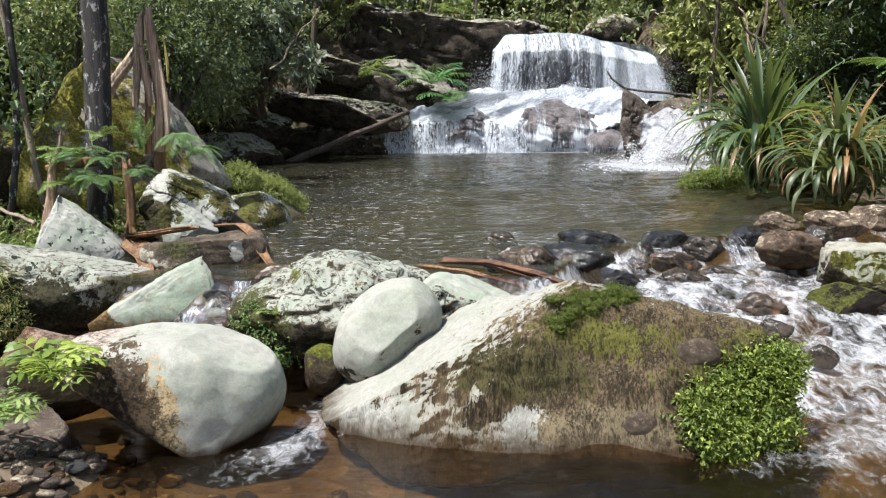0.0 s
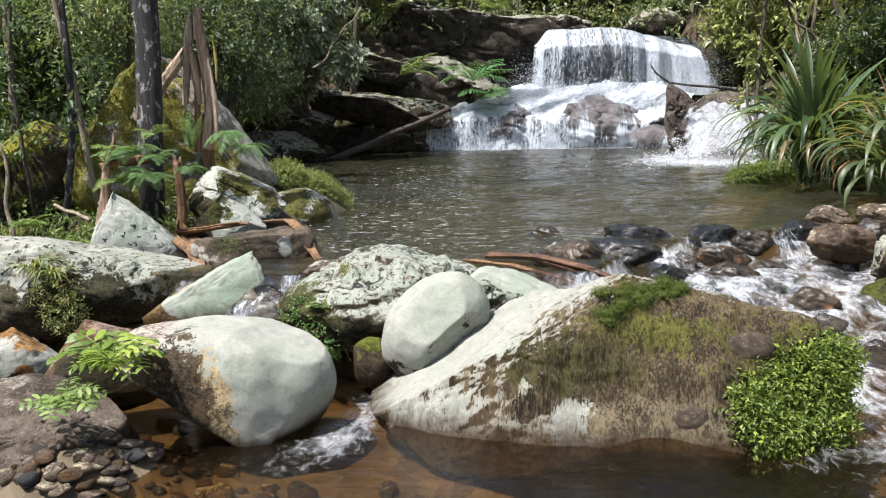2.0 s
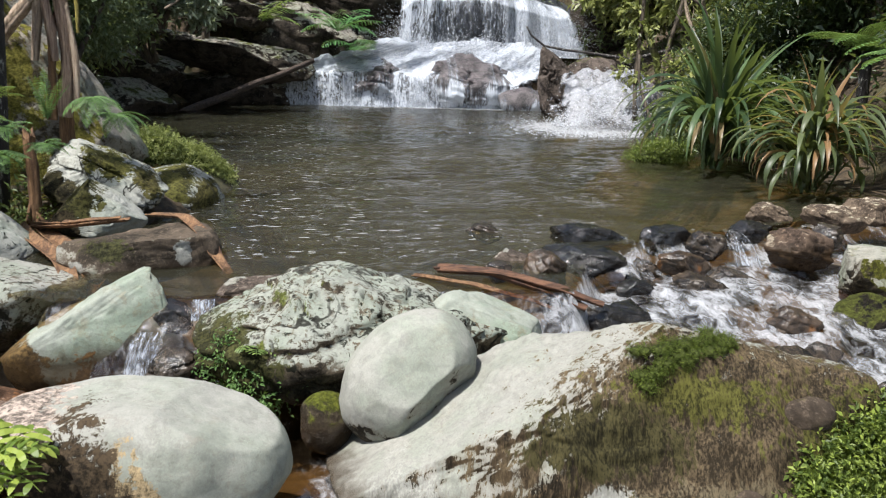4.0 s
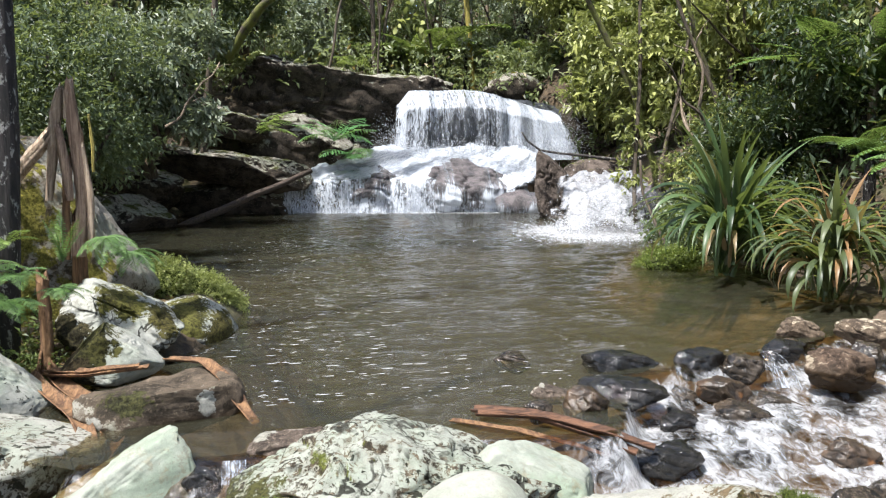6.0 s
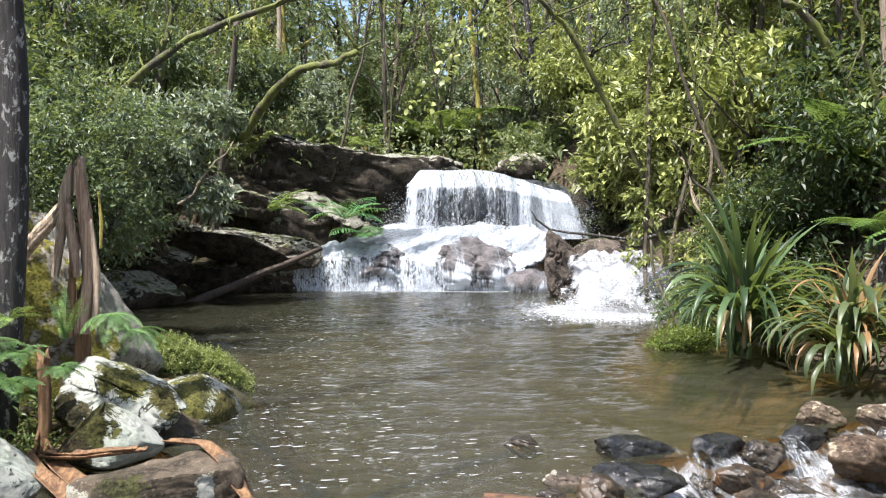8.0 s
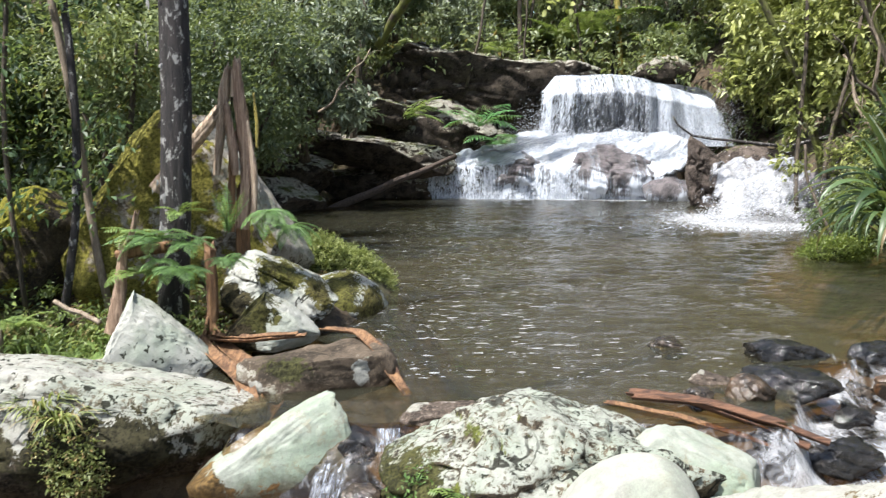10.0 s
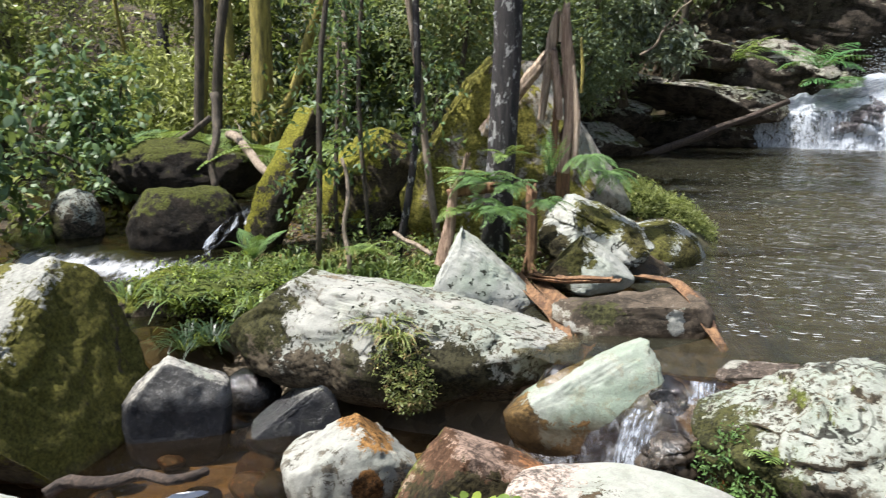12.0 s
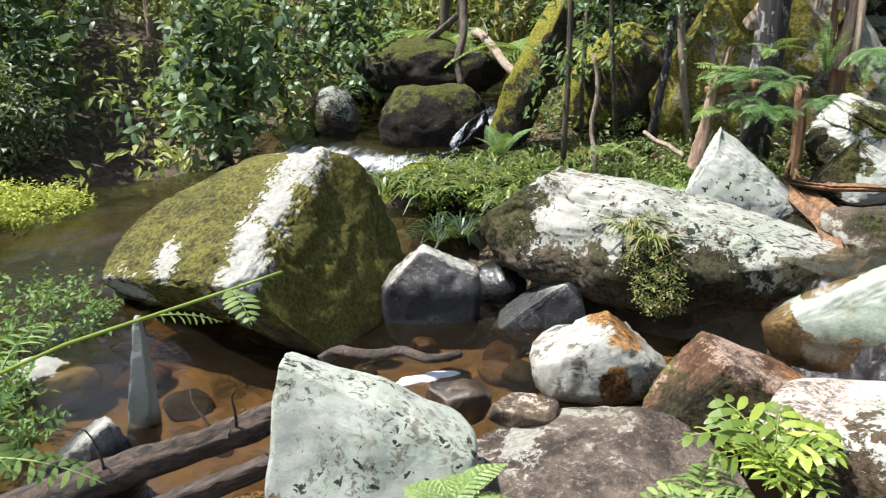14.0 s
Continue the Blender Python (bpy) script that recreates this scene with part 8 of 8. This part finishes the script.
PEB = [(rock_mesh("pebble", (1, r.uniform(0.7, 0.95), r.uniform(0.4, 0.65)), 900 + k, (), (M_tan, M_brown, M_wetbrown, M_broad, M_grey)[k % 5], sub=3, blocky=7, rough=0.10, grain=0, facet=(0.6, 0.9))) for k in range(10)]
BAR = [rock_mesh("stone", (1, r.uniform(0.6, 0.9), r.uniform(0.35, 0.55)), 930 + k, (), (M_wet, M_wet, M_wetbrown)[k % 3], sub=4, blocky=10, rough=0.08, grain=0.01, facet=(0.42, 0.8)) for k in range(6)]
for k in range(250):
    if k < 190:
        x, y = r.normal(-1.55, 0.26), r.normal(3.74, 0.19)
        s = r.uniform(0.014, 0.05)
    else:
        x, y = r.uniform(-3.6, 1.0), r.uniform(2.6, 4.6)
        s = r.uniform(0.02, 0.08)
    z = on_ground(x, y)[2]
    ob = new("pebble", PEB[k % 10])
    ob.matrix_basis = pose(x, y, z + s * 0.2, r.uniform(-15, 15), r.uniform(-15, 15), r.uniform(0, 360)) @ Matrix.Scale(s, 4)
    tagged(ob, "small brown creek pebble", "pebble", "creek pebbles")
n = 3600
x, y = r.uniform(-5, -1.8, n), r.uniform(5.6, 8, n)
ok = (crossed(POOL, x, y) > 0.1) & (crossed(CREEK, x, y) > 0.1)
x, y = x[ok], y[ok]
p = np.stack([x, y, ground_height(x, y) + 0.012], -1)
v, f = leaf_geo(p, r.normal(size=p.shape) * np.array([1, 1, 0.15]), r.normal(size=p.shape) * 0.3 + np.array([0, 0, 1]), r.uniform(0.03, 0.08, len(p)), r.uniform(0.015, 0.035, len(p)))
tagged(new("leaf_litter", mesh_np("leaf_litter", v, f, False, L_litter)), "dry brown fallen leaves on the bank", "leaf litter", kind="stuff")

# white flecks on the pool: drifting foam and painted glints
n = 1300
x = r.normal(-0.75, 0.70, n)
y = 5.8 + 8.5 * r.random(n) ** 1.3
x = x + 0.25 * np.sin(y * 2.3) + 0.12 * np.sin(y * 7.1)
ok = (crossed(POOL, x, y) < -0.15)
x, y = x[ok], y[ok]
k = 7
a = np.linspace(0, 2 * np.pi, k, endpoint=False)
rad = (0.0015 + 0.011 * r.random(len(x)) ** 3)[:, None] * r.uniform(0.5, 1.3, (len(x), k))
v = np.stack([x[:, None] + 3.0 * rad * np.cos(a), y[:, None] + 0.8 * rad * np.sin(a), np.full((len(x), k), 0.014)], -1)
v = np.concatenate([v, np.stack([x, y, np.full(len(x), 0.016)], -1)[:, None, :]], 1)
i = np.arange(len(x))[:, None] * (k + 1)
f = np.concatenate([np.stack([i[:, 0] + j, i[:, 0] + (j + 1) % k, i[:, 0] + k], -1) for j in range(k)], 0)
tagged(new("foam_glint_flecks", mesh_np("foam_glint_flecks", v.reshape(-1, 3), f, True, M_fleck)), "small white flecks on the pool, foam and painted glints", "foam", kind="stuff")

# stones packed along the outlet bar
for k in range(10):
    u = r.random()
    x = 0.25 + 2.6 * u + r.normal() * 0.05
    y = float(weir(np.array(x))) + r.normal() * 0.13 - 0.02
    s = r.uniform(0.035, 0.10)
    ob = new("stone", BAR[k % 6])
    ob.matrix_basis = pose(x, y, -0.02 + r.uniform(-0.04, 0.03), r.uniform(-25, 25), r.uniform(-25, 25), r.uniform(0, 360)) @ Matrix.Scale(s, 4)
    tagged(ob, "wet black or brown stone packed in the outlet bar", "stone", "outlet stones")
# loose stones on the near bank
for k in range(46):
    x, y = r.uniform(-5.0, -2.9), r.uniform(2.3, 4.0)
    if k >= 30:
        x, y = r.uniform(-3.4, -1.9), r.uniform(4.6, 5.4)
    s = r.uniform(0.05, 0.16)
    ob = new("stone", PEB[k % 10])
    ob.matrix_basis = pose(x, y, on_ground(x, y)[2] + s * 0.25, r.uniform(-15, 15), r.uniform(-15, 15), r.uniform(0, 360)) @ Matrix.Scale(s, 4)
    tagged(ob, "loose brown and grey stone on the creek edge", "stone", "loose bank stones")
mat_plant("leafy_clump", "low green herbs among the near stones", [(-3.9, 3.0, -0.35), (-4.3, 3.1, -0.35), (-3.6, 2.7, -0.38), (-4.6, 3.6, -0.3)], [(0.16, 0.14, 0.08), (0.2, 0.16, 0.1), (0.14, 0.12, 0.07), (0.2, 0.2, 0.1)], 500, 0.04, L_fern, 769, "plant")
a = np.linspace(0, 2 * np.pi, 28, endpoint=False)
rad = 1 + 0.28 * np.sin(2 * a + 1) + 0.17 * np.sin(5 * a + 2) + 0.10 * np.sin(11 * a)
v = np.concatenate([np.stack([0.13 * rad * np.cos(a) * q, 0.07 * rad * np.sin(a) * q, np.full(28, h)], -1) for q, h in ((1, 0.0), (0.85, 0.014), (0.45, 0.02))])
f = np.array([[q * 28 + k, q * 28 + (k + 1) % 28, (q + 1) * 28 + (k + 1) % 28, (q + 1) * 28 + k] for q in (0, 1) for k in range(28)] + [[56 + k, 56 + k + 1, 56 + 26 - k, 56 + 27 - k] for k in range(0, 13)])
raft = new("foam_raft", mesh_np("foam_raft", v, f, True, M_froth))
raft.matrix_basis = pose(-2.95, 4.28, -0.415, 0, 0, 55) @ Matrix.Diagonal((0.85, 0.55, 0.8, 1))
tagged(raft, "thick white foam raft caught beside a root", "foam")

mat_plant("leafy_clump", "dark low plants between the strap plants and the side cascade", [(4.1, 12.4, 0.15), (4.1, 11.9, 0.2), (4.5, 13.0, 0.25), (3.8, 11.2, 0.15), (4.5, 12.5, 0.4)], [(0.4, 0.4, 0.28), (0.4, 0.4, 0.3), (0.4, 0.4, 0.35), (0.35, 0.35, 0.25), (0.4, 0.4, 0.4)], 1600, 0.07, L_dark, 781, "plant", M_mosscore)

# slim trunks, vines and bare branches in the wood
r = np.random.default_rng(55)
for k in range(64):
    if k < 44:
        x, y = r.uniform(-9, 10), r.uniform(23.2, 33)
    elif k < 54:
        x, y = r.uniform(-11, -5.2), r.uniform(9.0, 19)
    else:
        x, y = r.uniform(4.6, 9), r.uniform(11, 19)
    if crossed(POOL, np.array([x]), np.array([y]))[0] < 0.4 or crossed(SIDE, np.array([x]), np.array([y]))[0] < 0.4:
        continue
    g = on_ground(x, y)
    h = r.uniform(5, 10)
    lean_ = r.normal(size=2) * 0.09 * h
    pole(g, (g[0] + lean_[0], g[1] + lean_[1], g[2] + h), r.uniform(0.02, 0.075), (M_bark_pale, M_bark, M_bark_pale, M_bark_dark, M_bark_moss)[k % 5], "slim bare forest trunk among the foliage", 1200 + k)
for k in range(26):
    x, y = (r.uniform(3.8, 7.0), r.uniform(10.5, 18)) if k % 2 else (r.uniform(-7.0, -3.0), r.uniform(15.5, 19.5))
    g = on_ground(x, y)
    z0 = max(g[2], 0.1) + r.uniform(0.6, 1.6)
    log("branch", (x, y, z0), (x + r.normal() * 0.8, y + r.normal() * 0.4, z0 + r.uniform(0.5, 1.8)), r.uniform(0.014, 0.03), 0.008, (M_bark, M_bark_pale)[k % 3 == 0], "thin bare branch inside the understorey", 1300 + k, 0.05, category="branch", twigs=3)
over = holder("overhanging_branch", (1.6, 14.4, 4.6), "overhanging twig with pale round leaves above the falls", "branch")
OV = np.array([(0, 0, 0), (-0.3, -0.1, -0.35), (-0.55, -0.2, -0.75), (-0.7, -0.3, -1.1), (-0.95, -0.4, -1.4)])
part("stem", mesh_np("stem", *tube(OV, np.linspace(0.014, 0.004, 5), 6), True, M_bark), over)
part("stem", mesh_np("stem", *tube(np.array([(0, 0, 0), (0.5, 0.3, 1.2), (1.8, 1.0, 2.4), (3.6, 2.2, 3.0), (5.4, 3.2, 2.6)]), np.linspace(0.014, 0.05, 5), 6), True, M_bark), over)
part("leaves", mesh_np("leaves", *spray_leaves(OV, np.full((5, 3), 0.18), 34, 4, 0.14, 0.075, 1401, 0.4, 0.2, 0.2, oval_geo), True, L_lime), over)
def mossy_branch(points, r0, r1, label, seed, leaves=0, leaf=None, twigs=5):
    """A long bent limb with side twigs, furred with moss."""
    t = holder("mossy_branch", points[0], label, "branch", "mossy branches")
    P = np.array(points, float) - np.array(points[0])
    rr = np.random.default_rng(seed)
    n = 26
    u = np.linspace(0, len(P) - 1, n)
    ax = np.stack([np.interp(u, np.arange(len(P)), P[:, k]) for k in range(3)], -1)
    for _ in range(6):
        ax[1:-1] = (ax[:-2] + 2 * ax[1:-1] + ax[2:]) / 4
    ax[1:-1] += rr.normal(size=(n - 2, 3)) * 0.018
    part("limb", mesh_np("limb", *tube(ax, np.linspace(r0, r1, n) * rr.uniform(0.85, 1.15, n), 10, 0.12, seed), True, M_limb), t)
    tips = []
    for k in range(twigs):
        q = ax[rr.integers(6, n)]
        e = q + rr.normal(size=3) * np.array([0.45, 0.3, 0.35]) + np.array([0, 0, 0.15])
        part("twig", mesh_np("twig", *tube(bend(q, e, 7, 0.04, 0.03, seed + k), np.linspace(r1 * 0.6, 0.005, 7), 6), True, M_limb), t)
        tips.append(e)
    if leaves:
        part("leaves", mesh_np("leaves", *spray_leaves(tips, np.full((len(tips), 3), 0.28), leaves, 6, 0.11, 0.05, seed, 0.3, 0.25, 0.2), False, leaf), t)
    return t


mossy_branch([(4.75, 14.6, 0.4), (4.25, 14.6, 2.2), (3.55, 14.6, 3.4), (2.9, 14.5, 4.55), (2.2, 14.4, 4.95), (1.2, 14.2, 4.8)], 0.065, 0.03, "arching moss-furred limb leaning over the side cascade", 1601, 60, L_lime, 7)
mossy_branch([(6.7, 12.2, 0.8), (6.4, 12.3, 3.0), (5.7, 12.4, 4.15), (4.9, 12.3, 4.35), (3.9, 12.2, 4.5)], 0.07, 0.035, "level mossy limb high over the wooded bank", 1602, 80, L_mid, 7)
mossy_branch([(5.2, 13.4, 0.5), (5.05, 13.5, 2.0), (4.6, 13.5, 3.2), (4.3, 13.4, 4.6)], 0.045, 0.02, "crooked slim limb rising from the wooded bank", 1603, 70, L_lime, 8)
mossy_branch([(6.0, 10.6, 0.6), (5.8, 10.6, 1.9), (5.3, 10.5, 2.7), (4.9, 10.4, 3.9)], 0.04, 0.018, "crooked slim limb rising from the wooded bank", 1604, 60, L_mid, 8)
mossy_branch([(-5.2, 16.6, 1.0), (-4.6, 16.7, 3.2), (-3.6, 16.8, 4.3), (-2.3, 16.9, 5.0), (-1.0, 17.0, 5.5)], 0.085, 0.04, "leaning mossy limb reaching over the pool", 1605, 70, L_dark, 8)
mossy_branch([(-5.0, 19.6, 1.5), (-4.2, 19.4, 3.6), (-3.9, 19.2, 5.4), (-3.2, 19.0, 7.0)], 0.09, 0.05, "leaning mossy trunk on the far bank", 1606, 60, L_dark, 6)
mossy_branch([(-2.6, 21.0, 3.4), (-1.9, 20.2, 4.3), (-1.2, 19.6, 4.75), (-0.7, 19.3, 4.7), (-0.1, 19.2, 5.0)], 0.10, 0.07, "twisted moss-covered dead limb above the ledge", 1607, 0, None, 4)
mossy_branch([(-6.6, 13.2, 0.8), (-6.1, 13.3, 2.6), (-5.9, 13.4, 4.2), (-5.0, 13.5, 5.8)], 0.075, 0.04, "mossy leaning trunk on the shaded bank", 1608, 60, L_dark, 6)

# wet stones in the shallows behind the grey slab
for k in range(34):
    x, y = r.uniform(-3.7, -2.4), r.uniform(4.35, 5.15)
    s = r.uniform(0.04, 0.12)
    ob = new("stone", (BAR + PEB)[k % 16])
    ob.matrix_basis = pose(x, y, min(on_ground(x, y)[2], -0.42) + s * 0.35, r.uniform(-20, 20), r.uniform(-20, 20), r.uniform(0, 360)) @ Matrix.Scale(s, 4)
    tagged(ob, "wet dark stone in the shallow water", "stone", "loose bank stones")

# bright little seedlings and herbs on the bank
for k in range(22):
    x, y = r.uniform(-4.1, -2.35), r.uniform(5.9, 6.75)
    g = on_ground(x, y)
    if k % 3:
        fern((g[0], g[1], g[2] + 0.03), 7, r.uniform(0.10, 0.18), 0.05, (L_fernlime, L_seedling)[k % 2], "small pale seedling in the bank grass", 1500 + k, lacy=False, pairs=6, tip=(-35, 15), group="seedlings")
    else:
        fern((g[0], g[1], g[2] + 0.02), 6, r.uniform(0.16, 0.26), 0.06, L_fernlime, "small pale fern in the bank grass", 1500 + k, pairs=14, tip=(-25, 15))
